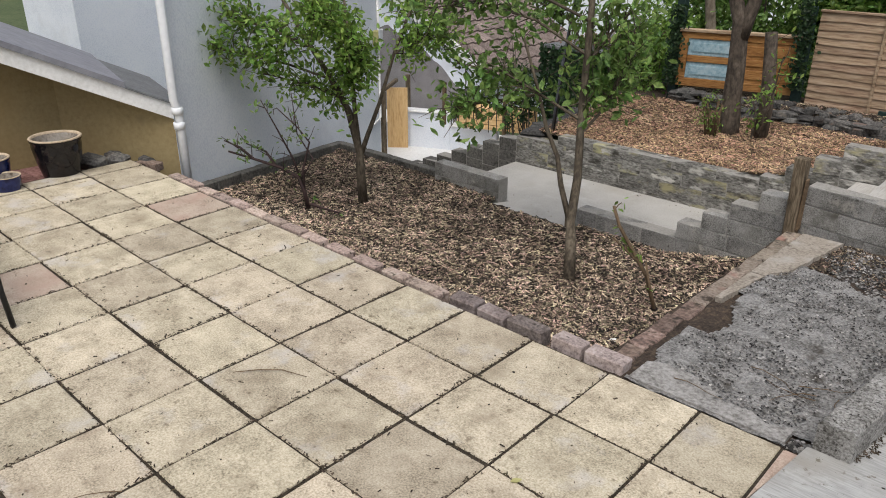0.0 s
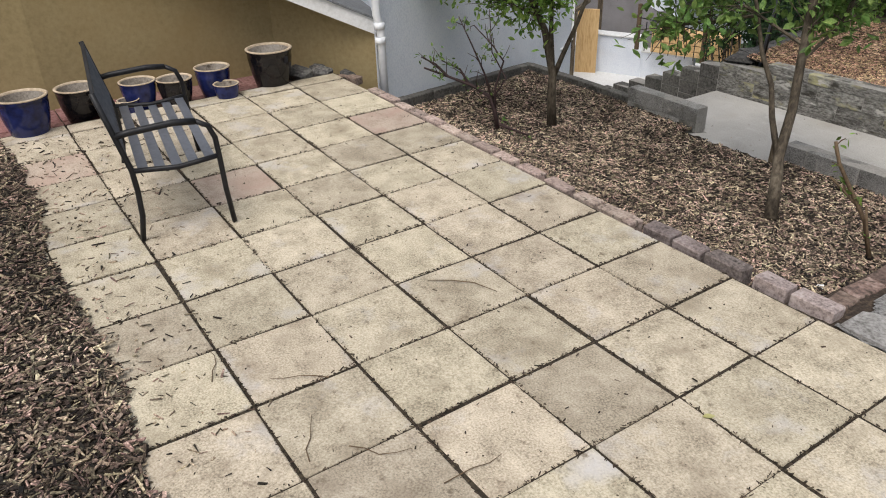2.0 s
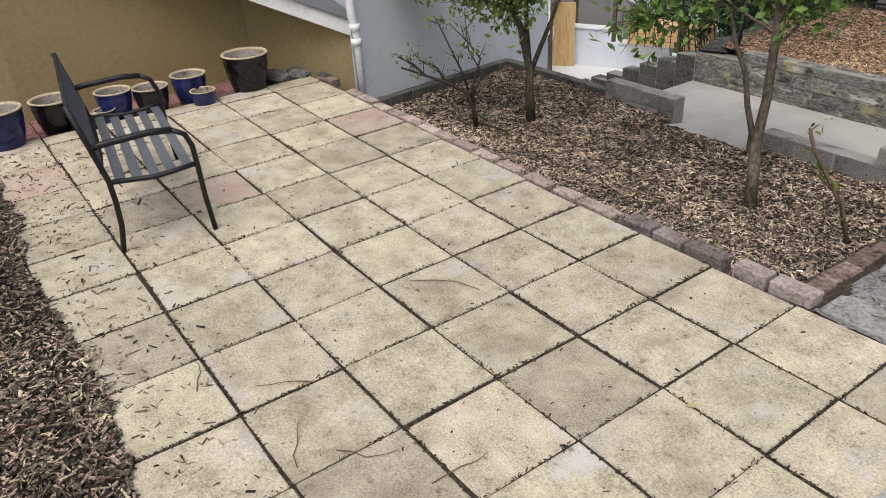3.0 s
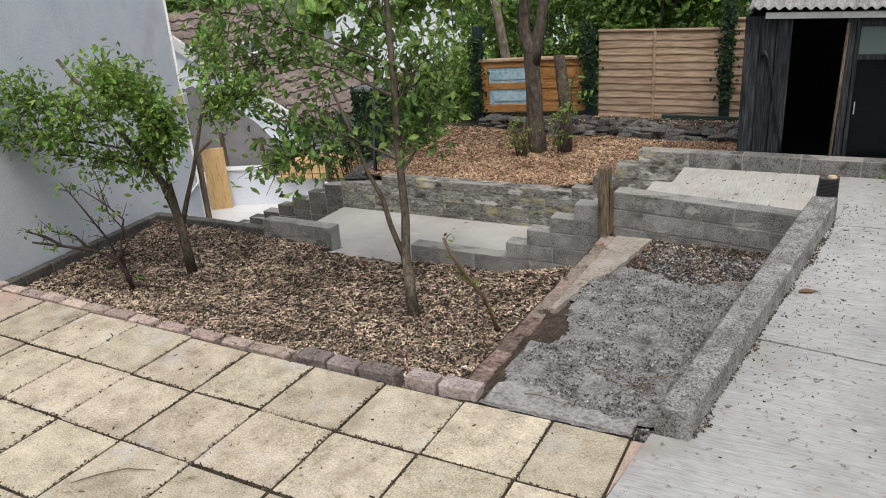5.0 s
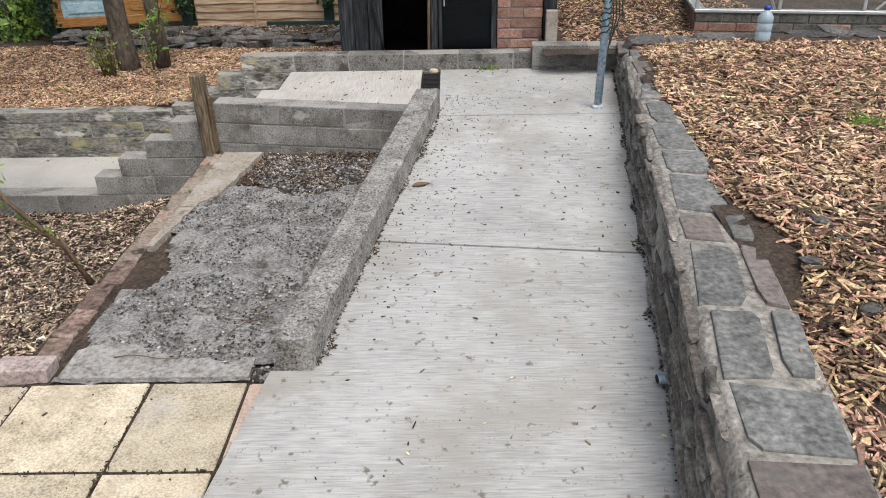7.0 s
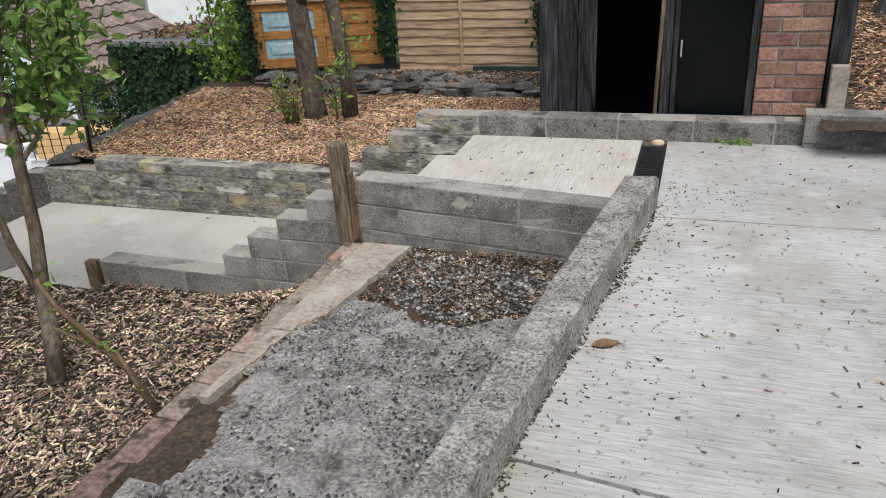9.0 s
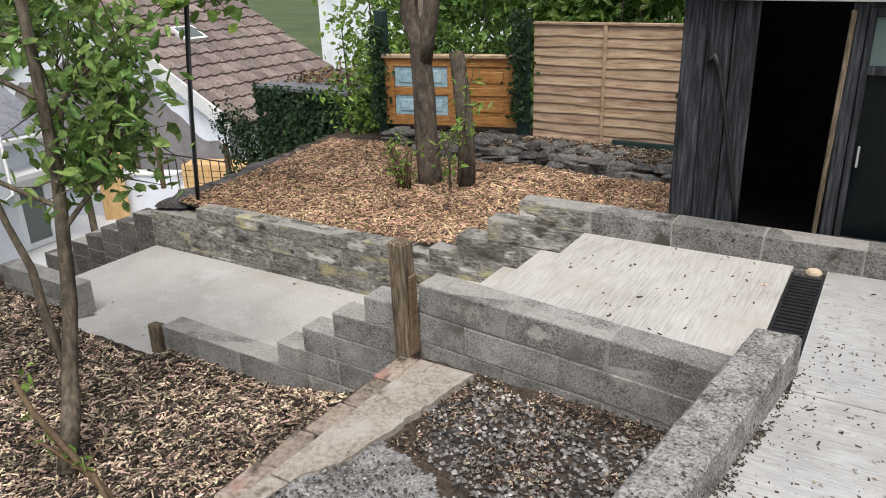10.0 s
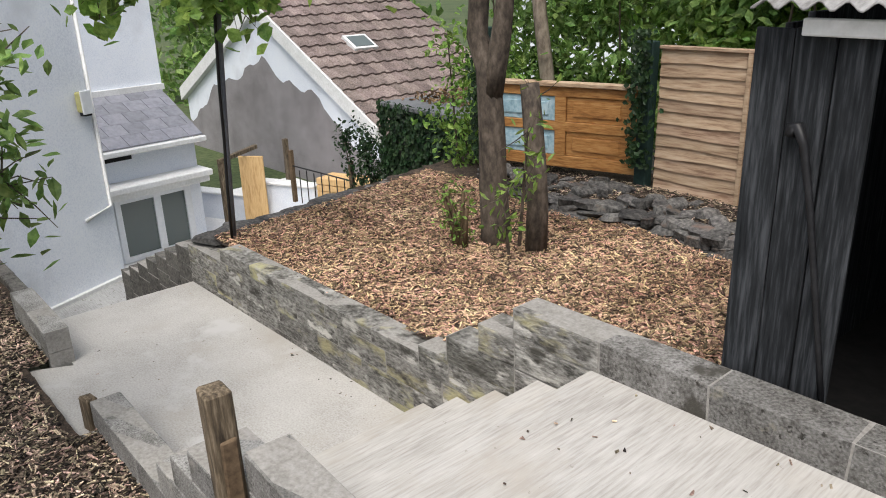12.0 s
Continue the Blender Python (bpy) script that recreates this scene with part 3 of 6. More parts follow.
# ---- ground to the horizon, downhill of the yard ----
solo("ground", prism([(-400, -400), (400, -400), (400, 400), (-400, 400)], -2.6, -2.3), M_GROUND, "rough green ground falling away below the yard", "ground", kind="structure")

# ---- patio ----
patio = thing("patio_floor", "patio of square buff concrete slabs with dirty joints", "patio", kind="structure")
part("bedding", prism([(-1.35, 0.0), (0.93, 0.0), (0.86, -4.6), (-1.35, -4.6)], -0.5, -0.007), M_JOINT, patio)
part("bedding", prism([(-4.72, 0.0, patio_z(-4.72) - 0.007), (-1.35, 0.0, -0.007), (-1.35, -4.6, -0.007), (-4.72, -4.6, patio_z(-4.72) - 0.007)], -0.5, 0), M_JOINT, patio)
part("bedding", prism([(-5.9, -4.6), (-4.72, -4.6), (-4.72, 0.35), (-5.9, 0.35)], -0.5, patio_z(-4.72) - 0.070), M_JOINT, patio)

# ---- ramp and landings of concrete ----
ramp = thing("concrete_ramp", "pale brushed concrete path sloping gently up", "path", kind="structure")


def panel(left, right):
    """A slab between two edges, each ((x, y) near, (x, y) far), following the slope."""
    n = 10
    bm = bmesh.new()
    row = []
    for i in range(n + 1):
        k = i / n
        lx, ly = left[0][0] + (left[1][0] - left[0][0]) * k, left[0][1] + (left[1][1] - left[0][1]) * k
        rx, ry = right[0][0] + (right[1][0] - right[0][0]) * k, right[0][1] + (right[1][1] - right[0][1]) * k
        row.append([bm.verts.new(c) for c in ((lx, ly, -0.4), (lx, ly, ramp_z(ly)), (rx, ry, ramp_z(ry)), (rx, ry, -0.4))])
    for p, q in zip(row, row[1:]):
        for i in range(3):
            bm.faces.new((p[i], q[i], q[i + 1], p[i + 1]))
    bm.faces.new(row[0])
    bm.faces.new(row[-1][::-1])
    return bm


rr = lambda y: (ramp_right(y) + 0.1, y)
part("slab", panel(((0.20, -4.6), (0.80, -0.6)), (rr(-4.6), rr(-0.6))), M_CONC, ramp)
part("slab", panel(((0.80, -0.6), (0.89, 0.0)), (rr(-0.6), rr(-0.002))), M_CONC, ramp)
part("slab", panel(((0.93, 0.0), (1.07, 0.974)), (rr(0.0), rr(0.805))), M_CONC, ramp)
part("slab", panel(((1.07, 0.990), (1.42, 2.725)), (rr(0.822), rr(2.725))), M_CONC, ramp)
part("joint_filler", prism([(1.0, 0.90, 0.045), (2.52, 0.74, 0.045), (2.52, 0.90, 0.045), (1.0, 1.06, 0.045)], -0.3, 0), M_JOINT, ramp)
part("slab", prism([(1.475, 2.725), (2.95, 2.725), (3.05, 3.95), (1.475, 3.95)], -0.4, 0.131), M_CONC, ramp)

landing = thing("upper_landing", "pale brushed concrete landing at the top of the steps", "landing", kind="structure")
part("slab", prism([(0.24, 2.78), (1.325, 2.74), (1.325, 3.95), (0.24, 3.95)], -0.4, 0.130), M_CONC_CREAM, landing)

steps = thing("garden_steps", "pale concrete garden steps with worn edges", "steps", kind="structure")
NOSE = [0.238, -0.03, -0.28, -0.53, -0.79]
for i, x in enumerate(NOSE[1:]):
    part("step", box(x, NOSE[i] + 0.02, 2.78, 3.95, -0.8, 0.13 - 0.146 * (i + 1), 0.010, 0.004), M_CONC_CREAM, steps)
low = thing("lower_landing", "pale concrete landing at the foot of the steps", "landing", kind="structure")
part("slab", prism([(-3.56, 2.86), (-2.78, 2.84), (-2.9, 2.62), (-1.95, 2.55), (-1.9, 2.84), (-0.77, 2.79), (-0.77, 3.95), (-3.56, 3.95)], -0.85, -0.59), M_CONC_SMOOTH, low)
down = thing("lower_steps", "pale concrete steps going down to the house", "steps", kind="structure")
for i in range(5):
    part("step", box(-3.56 - 0.27 * (i + 1), -3.56 - 0.27 * i, 2.92, 3.95, -1.6, -0.6 - 0.135 * (i + 1), 0.006, 0.002), M_CONC_CREAM, down)
solo("lower_path", prism([(-11.5, 4.3), (-5.3, 4.3), (-5.3, 9.4), (-11.5, 9.4)], -2.28, -2.16), M_WHITE_PAINT, "white-painted concrete path beside the house", "path", kind="structure")

solo("house_path", prism([(-6.1, 2.3), (-4.8, 2.3), (-4.8, 4.25), (-6.1, 4.25)], -2.2, -1.36), M_CONC, "concrete path at the foot of the white house", "path", kind="structure")

# ---- near wall: steps down from the wooden post ----
near = []
LEFT = [-0.295, -0.50, -0.71, -0.905, -1.86, -1.86, -1.86]
TOPS = [0.135, 0.005, -0.125, -0.26, -0.40, -0.54, -0.68, -0.82]
for k in range(7):
    near += course(LEFT[k], -0.01, TOPS[k + 1], TOPS[k], 0.42 if k % 2 else 0.205, 0.44)
block_wall("garden_wall_near", "low grey concrete block wall stepping down beside the steps", (-0.05, 2.655, 0), -1.0, near, 0.15, M_BLOCK, M_MORTAR)
upper = []
for k in range(4):
    upper += course(0.0, 1.37, 0.265 - 0.14 * (k + 1), 0.265 - 0.14 * k, 0.24 if k % 2 else 0.44, 0.44)
block_wall("garden_wall_upper", "low grey concrete block wall in front of the landing", (-0.04, 2.655, 0), -3.0, upper, 0.15, M_BLOCK, M_MORTAR, dip=2.4)

# ---- far wall: retains the raised bed ----
D = 0.14
far = []
for k, (a, b, top) in enumerate([(-0.17, 2.22, 0.262), (-0.38, 2.22, 0.122), (-0.60, 2.22, -0.018), (-0.81, 0.4, -0.158 + 0.02)]):
    far += course(a, b, top - D, top, 0.22 if k % 2 else 0.44)
for k in range(4):
    a = -3.0 if k == 0 else -3.56
    zt = -0.185 if k == 0 else -0.278 - D * (k - 1)
    far += course(a, -0.81 if k == 0 else 0.3, -0.278 - D * k, zt, 0.22 if k % 2 else 0.44)
block_wall("garden_wall_far", "grey riven block retaining wall stained with yellow moss", (0, 3.95, 0), 0, far, 0.16, lambda x, z: M_BLOCK_MOSSY if x > 0.2 else M_BLOCK_RIVEN, M_MORTAR)
side = []
for k in range(7):
    side.append((-3.56 - 0.25 * (k + 1), -3.56 - 0.25 * k, -1.75, -0.335 - 0.105 * k))
split = []
for x0, x1, z0, z1 in side:
    z = z1
    while z > z0:
        split.append((x0, x1, max(z0, z - D), z))
        z -= D
block_wall("garden_wall_lower", "dark grey block wall stepping down towards the house", (0, 3.95, 0), 0, split, 0.16, M_BLOCK_DARK, M_MORTAR)
block_wall("garden_wall_shed", "short grey block wall beside the shed", (2.22, 3.9, 0), -3, course(0, 0.9, 0.16, 0.33) + course(0, 0.9, 0.0, 0.16, 0.22), 0.16, M_BLOCK, M_MORTAR)

# ---- short wall and kerbs round the lower bed ----
block_wall("bed_wall", "low grey block wall at the edge of the bed", (-3.705, 2.742, 0), -1, course(0, 0.87, -0.495, -0.355) + course(0, 0.87, -0.6, -0.495, 0.22) + course(0, 0.87, -0.75, -0.6), 0.14, M_BLOCK, M_MORTAR)
kerb_run = thing("bed_kerb", "low dark block kerb round the bark bed", "kerb", kind="structure")
for a, b, za, zb in (((-3.68, 2.89), (-5.40, 2.89), -0.50, -0.50), ((-5.46, 2.95), (kerb_x(0.17), 0.17), kerb_z(2.95), kerb_z(0.17))):
    va, vb = Vector((*a, 0)), Vector((*b, 0))
    n = int((vb - va).length / 0.44) + 1
    for i in range(n):
        p, q = va.lerp(vb, i / n), va.lerp(vb, (i + 1) / n)
        yaw = math.degrees(math.atan2(q.y - p.y, q.x - p.x))
        ob = part("kerb_stone", box(0.004, (q - p).length - 0.004, -0.05, 0.05, -0.35, 0, 0.008, 0.004), M_BLOCK_DARK, kerb_run)
        dip = -math.degrees(math.atan2((zb - za), (vb - va).length))
        ob.matrix_basis = pose(p.x, p.y, za + (zb - za) * i / n, 0, dip, yaw)

# ---- dwarf wall beside the ramp ----
dwarf = thing("ramp_wall", "low rough concrete wall with dark moss along the ramp", "wall", kind="structure")
bm = bmesh.new()
rows = []
N = 110
rg = random.Random(4)
for i in range(N + 1):
    y = 0.0 + 2.86 * i / N
    x = 0.908 + 0.143 * y
    wd = 0.137 + 0.009 * y
    top = 0.187 + 0.033 * y + 0.003 * noise.noise((y * 3, 1, 0))
    j = lambda s: rg.uniform(-s, s)
    rows.append([bm.verts.new(c) for c in ((x, y, -0.2), (x + j(0.002), y, top - 0.012 + j(0.003)), (x + 0.012 + j(0.003), y, top + j(0.003)), (x + wd / 2, y, top + j(0.004)), (x + wd - 0.012 + j(0.003), y, top + j(0.003)), (x + wd + j(0.003), y, top - 0.012 + j(0.003)), (x + wd + 0.004, y, -0.2))])
for a, b in zip(rows, rows[1:]):
    for i in range(6):
        bm.faces.new((a[i], b[i], b[i + 1], a[i + 1]))
bm.faces.new(rows[0])
bm.faces.new(rows[-1][::-1])
M_DWARF = mat("mossy_rough_concrete", [(0.07, 0.066, 0.058), (0.225, 0.218, 0.203), (0.38, 0.37, 0.35)], 95, 8, 0.95, 1.0, spread=0.22, patch=[((0.07, 0.066, 0.055), 9, 0.60, 0.12), ((0.035, 0.032, 0.026), 55, 0.575, 0.08)], depth=0.015)
part("coping", bm, M_DWARF, dwarf)

# ---- strip between bed and dwarf wall ----
ragged = lambda y, s: 0.02 * noise.noise((y * 9, s, 0)) + 0.012 * noise.noise((y * 31, s, 5))
sheet("crumbling_concrete", 0.06, 1.32, 0.004, 2.0, lambda x, y: 0.002 - 0.025 * y + 0.007 * noise.noise((x * 3, y * 3, 8)) - 0.012 * math.exp(-((y - 0.62 - 0.05 * noise.noise((x * 4, 0, 1))) / 0.02) ** 2), lambda x, y: x < 0.98 + 0.144 * y and x > 0.06 + 0.05 * math.sin(y * 9) + (0.10 if 0.7 < y < 1.3 else 0) + ragged(y, 1) and not (x > 0.80 + ragged(y, 2) and y < 0.10) and y < 1.9 + 0.08 * math.sin(x * 7) + 2 * ragged(x, 3),
      M_CONC_OLD, 0.014, 0.010, "crumbling grey concrete with dark gritty patches")
sheet("strip_soil", -0.1, 1.4, 0.0, 2.64, lambda x, y: -0.012 - 0.03 * y, lambda x, y: x < 0.98 + 0.144 * y, M_SOIL, 0.03, 0.008, "dark soil under the crumbling concrete")


def broken_plate(y0, y1, left, right, top):
    """A flat ragged piece of thin concrete lying along y."""
    n = max(6, int((y1 - y0) / 0.02))
    ys = [y0 + (y1 - y0) * i / n for i in range(n + 1)]
    return prism([(left + 0.3 * ragged(y, 4), y, top - 0.03 * y) for y in ys] + [(right(y) + ragged(y, 6), y, top - 0.03 * y) for y in reversed(ys)], -0.15, 0)


haunch = thing("concrete_haunch", "cracked tan concrete strip beside the brick edging", "concrete", kind="structure")
wide = lambda y: 0.05 + 0.12 * (y - 1.1) + 0.06 * max(0.0, min(1.0, (y - 1.7) / 0.1))
for y0, y1 in ((1.12, 1.62), (1.63, 2.57)):
    part("piece", broken_plate(y0, y1, 0.022, wide, 0.021), M_CONC_TAN, haunch)
band = thing("concrete_band", "cracked pale concrete along the edge of the slabs", "concrete", kind="structure")
for x0, x1 in ((0.09, 0.80),):
    n = 40
    xs = [x0 + (x1 - x0) * i / n for i in range(n + 1)]
    part("piece", prism([(x, 0.018 + 0.5 * ragged(x, 12), 0.012) for x in xs] + [(x, 0.17 + 2.6 * ragged(x, 9) + 0.06 * math.sin(x * 7), 0.010) for x in reversed(xs)], -0.1, 0), M_CONC_BAND, band)
# ---- bark beds ----


def bank_y(x):
    """The line of the dry-stone row behind the raised bed."""
    return 6.30 - 0.22 * max(0.0, min(1.0, (x + 1.2) / 1.5)) + 0.22 * max(0.0, min(1.0, (-2.3 - x) / 0.7)) + 0.04 * math.sin(x * 4)


rnd_dirt = random.Random(91)
in_bed = lambda x, y: 0.1 < y < (2.69 if x > -1.95 else 2.85) and x < -0.06 and x > kerb_x(y) + 0.06 and not (-2.88 < x < -1.88 and y > 2.56) and not (x < -2.7 and y > 2.79) and y < 2.85
sheet("bark_bed", -5.5, 0.0, 0.06, 2.9, bed_z, lambda x, y: in_bed(x, y - 0.03) or in_bed(x, y + 0.03), M_SOIL, 0.06, 0.015, "sloping garden bed covered in brown bark chips", "garden bed")
in_raised = lambda x, y: 4.08 < y < 6.75 and (x < 0.66 or y > 4.1) and x < 0.62 and x > -3.35 - 0.12 * (y - 4.1) and y < bank_y(x) - 0.04
sheet("raised_bed", -4.0, 0.7, 4.06, 7.4, raised_z, lambda x, y: x > -3.5 - 0.12 * (y - 4.1), M_SOIL, 0.06, 0.015, "raised garden bed covered in orange-brown bark chips", "garden bed")
sheet("soil_terrace", -3.1, 0.66, 6.0, 7.4, lambda x, y: -0.12 + 0.04 * min(1.0, max(0.0, (y - bank_y(x)) / 0.5)), lambda x, y: y > bank_y(x) + 0.03, M_SOIL, 0.05, 0.02, "dark soil terrace at the foot of the fences", "soil")
in_right = lambda x, y: x > ramp_right(y) + 0.05 + top_w(y) + 0.03 * math.sin(y * 5) + 0.05 * noise.noise((x * 3, y * 3, 9)) + 0.10 * math.exp(-((y - 0.1) / 0.3) ** 2) and y < 3.55 + 0.05 * math.sin(x * 4)
sheet("right_bed", 2.3, 8.0, -4.0, 3.8, right_z, lambda x, y: x > ramp_right(y) + top_w(y) - 0.02, M_SOIL, 0.08, 0.015, "garden bed behind the stone wall covered in bark chips", "garden bed")
in_back = lambda x, y: 2.5 < x < 4.3 and 4.08 < y < 6.8
sheet("back_bed", 2.3, 8.5, 3.7, 7.6, back_z, lambda x, y: x > 2.2, M_SOIL, 0.08, 0.015, "bark-covered ground round the compost bin", "garden bed")
in_left = lambda x, y: y < -2.66 + 0.03 * math.sin(x * 3.1) + 0.05 * noise.noise((x * 5, y * 5, 2)) and -4.6 < x < -0.42 + 0.4 * (y + 2.7) + 0.05 * math.sin(y * 12)
left_z = lambda x, y: patio_z(x) + 0.006 + 0.12 * max(0.0, min(0.5, -2.72 - y))
sheet("left_bed", -4.7, 0.0, -4.6, -2.4, left_z, lambda x, y: in_left(x, y + 0.05), M_SOIL, 0.05, 0.01, "heap of dark bark chips spilling on the patio", "garden bed")

chips("wood_chips", 56000, (-5.45, -0.05, 0.1, 2.9), in_bed, bed_z, M_CHIP_DARK, "brown bark chips covering the sloping bed", 11)
chips("wood_chips", 54000, (-3.8, 0.62, 4.08, 6.75), in_raised, raised_z, M_CHIP, "orange-brown bark chips covering the raised bed", 12)
chips("wood_chips", 56000, (2.4, 6.0, -1.7, 3.6), in_right, right_z, M_CHIP, "tan bark chips covering the bed behind the stone wall", 13, (0.025, 0.08), (0.008, 0.024))
chips("wood_chips", 11000, (2.5, 4.3, 4.08, 6.8), in_back, back_z, M_CHIP, "bark chips round the compost bin", 14)
chips("wood_chips", 34000, (-4.6, -0.3, -4.2, -2.4), in_left, left_z, M_CHIP_WET, "dark bark chips spilling over the patio slabs", 15)
chips("stray_chips", 420, (-4.5, -0.5, -2.75, -1.7), lambda x, y: -2.62 - y < 0 and y + 2.66 < 0.55 * rnd_dirt.random() ** 3 * (1.6 if x < -2.2 else 1.0), lambda x, y: patio_z(x) + 0.004, M_CHIP_WET, "stray bark chips lying on the patio slabs", 16, (0.012, 0.045), (0.004, 0.012), lift=0.004)
chips("stray_chips", 520, (-4.5, 0.8, -3.5, -0.05), lambda x, y: True, lambda x, y: patio_z(x) + 0.003, M_DIRT, "scattered specks of dirt and bark on the patio", 17, (0.004, 0.018), (0.003, 0.008), 0.003)
in_joint = lambda x, y: min((x / 0.45) % 1, 1 - (x / 0.45) % 1) < 0.028 or min((y / 0.45) % 1, 1 - (y / 0.45) % 1) < 0.028
chips("joint_crumbs", 9000, (-4.5, 0.88, -3.6, -0.01), in_joint, lambda x, y: patio_z(x) - 0.006, M_DIRT, "dark crumbs of soil and moss in the slab joints", 27, (0.005, 0.018), (0.003, 0.008), 0.008)
chips("joint_crumbs", 700, (-4.5, 0.88, -3.6, -0.01), lambda x, y: in_joint(x, y) and noise.noise((x * 3, y * 3, 1)) > 0.15, lambda x, y: patio_z(x), M_DIRT, "dirt swept along the slab joints", 28, (0.006, 0.025), (0.003, 0.008), 0.006)
chips("stray_chips", 260, (1.0, 2.9, -1.6, 3.9), lambda x, y: 1.09 + 0.152 * y < x < ramp_right(y), lambda x, y: ramp_z(y) + 0.003, M_CHIP_DARK, "scattered bits of bark and leaf on the ramp", 18, (0.006, 0.022), (0.004, 0.01), lift=0.004)
chips("edge_dirt", 1500, (1.0, 2.9, -0.5, 3.9), lambda x, y: 1.047 + 0.152 * y < x < 1.056 + 0.152 * y + 0.08 * max(0.0, noise.noise((x * 6, y * 4, 0))) * rnd_dirt.random() + 0.10 * math.exp(-((y - 2.55) / 0.22) ** 2) * noise.noise((x * 18, y * 18, 3)) and 0.02 < y < 2.86 or ramp_right(y) - 0.008 - 0.06 * max(0.0, noise.noise((x * 6, y * 5, 4))) < x < ramp_right(y), lambda x, y: ramp_z(y) + 0.002, M_DIRT, "dark dirt and bark gathered at the edges of the ramp", 19, (0.003, 0.014), (0.002, 0.006), 0.006)
chips("edge_dirt", 420, (1.15, 2.2, 0.3, 3.2), lambda x, y: x - 1.05 - 0.152 * y > 0.0 and (x - 1.05 - 0.152 * y) < 0.5 * rnd_dirt.random() ** 2.5, lambda x, y: ramp_z(y) + 0.002, M_DIRT, "specks of dirt on the concrete beside the low wall", 29, (0.003, 0.010), (0.002, 0.005), 0.002)
chips("stray_chips", 60, (-3.4, -0.8, 2.8, 3.93), lambda x, y: True, lambda x, y: -0.597, M_CHIP_DARK, "bits of bark on the lower landing", 20, (0.01, 0.03), lift=0.004)
chips("stray_chips", 90, (-3.4, -0.8, 3.8, 3.95), lambda x, y: True, lambda x, y: -0.597, M_CHIP_DARK, "bits of bark along the foot of the wall", 21, (0.01, 0.035), lift=0.004)
chips("stray_chips", 45, (0.3, 1.3, 2.9, 3.93), lambda x, y: True, lambda x, y: 0.133, M_CHIP_DARK, "bits of bark on the upper landing", 22, (0.008, 0.02), lift=0.004)

chips("soil_crumbs", 2600, (0.25, 1.35, 1.8, 2.62), lambda x, y: x < 0.95 + 0.144 * y and y > 1.93 + 0.08 * math.sin(x * 7) and noise.noise((x * 5, y * 5, 4)) > -0.1, lambda x, y: -0.008 - 0.03 * y, M_CHIP_WET, "reddish-brown soil and leaf crumbs among the gravel", 30, (0.006, 0.02), (0.004, 0.01), 0.012)
chips("soil_crumbs", 5200, (-3.0, 0.62, 6.1, 6.95), lambda x, y: y > bank_y(x) + 0.05, lambda x, y: -0.115 + 0.04 * min(1.0, max(0.0, (y - bank_y(x)) / 0.5)), M_CHIP_WET, "dark litter on the soil terrace by the fence", 33, (0.015, 0.05), (0.005, 0.014), 0.02)
rgp = np.random.default_rng(5)
pts = scatter_points(2300, 0.2, 1.35, 1.85, 2.62, lambda x, y: x < 1.02 + 0.144 * y and y > 1.98 + 0.08 * math.sin(x * 7) and y < 2.58 - 0.085 * x and x > 0.3 - 0.05 * math.sin(y * 20), rgp)
pts = np.concatenate([pts, rgp.uniform((0.81, 0.012), (0.94, 0.10), (170, 2))])
vs, fs = [], []
for px, py in pts:
    r = rgp.uniform(0.005, 0.015)
    o = np.array((px, py, -0.01 - 0.03 * py + r * 0.5))
    k = len(vs)
    vs += [(o + r * np.array(d) * rgp.uniform(0.6, 1.2, 3)).tolist() for d in ((1, 0, 0), (0, 1, 0), (-1, 0, 0), (0, -1, 0), (0, 0, 0.8), (0, 0, -0.8))]
    fs += [(k, k + 1, k + 4), (k + 1, k + 2, k + 4), (k + 2, k + 3, k + 4), (k + 3, k, k + 4)]
tagged(new("gravel", big_mesh("gravel", vs, fs, M_PEBBLE, True)), "mixed grey gravel heaped against the block wall", "gravel", kind="stuff")

grit_at = lambda x, y: 0.1 + 0.13 * (0.7 < y < 1.3) < x < 0.90 + 0.143 * y and 0.1 < y < 1.9
pts = scatter_points(5200, 0.08, 1.3, 0.1, 1.95, lambda x, y: grit_at(x, y) and noise.noise((x * 4, y * 4, 7)) > -0.25 + 0.3 * noise.noise((x * 15, y * 15, 2)), rgp)
vs, fs = [], []
for px, py in pts:
    r = rgp.uniform(0.003, 0.009)
    o = np.array((px, py, 0.006 - 0.025 * py + r * 0.2))
    k = len(vs)
    vs += [(o + r * np.array(d) * rgp.uniform(0.5, 1.3, 3)).tolist() for d in ((1, 0, 0), (0, 1, 0), (-1, 0, 0), (0, -1, 0), (0, 0, 0.8))]
    fs += [(k, k + 1, k + 4), (k + 1, k + 2, k + 4), (k + 2, k + 3, k + 4), (k + 3, k, k + 4)]
tagged(new("grit", big_mesh("grit", vs, fs, M_PEBBLE, True)), "loose grey grit on the crumbling concrete", "grit", kind="stuff")

# ---- white house ----
house = thing("white_house", "white roughcast house with a slate lean-to porch", "house", kind="structure")
HD = Vector((-0.4304, 0.9026, 0))          # along its long wall
HN = Vector((-0.9026, -0.4304, 0))         # into the house
H0 = Vector((-4.259, 0.249, 0))
PD = Vector((-0.10, 0.995, 0))             # along the porch
PN = Vector((-0.995, -0.10, 0))
P0 = Vector((-8.78, 6.47, 0))


def hp(s, d, z):
    p = H0 + HD * s + HN * d
    return (p.x, p.y, z)


def pp(s, d, z):
    p = P0 + PD * s + PN * d
    return (p.x, p.y, z)


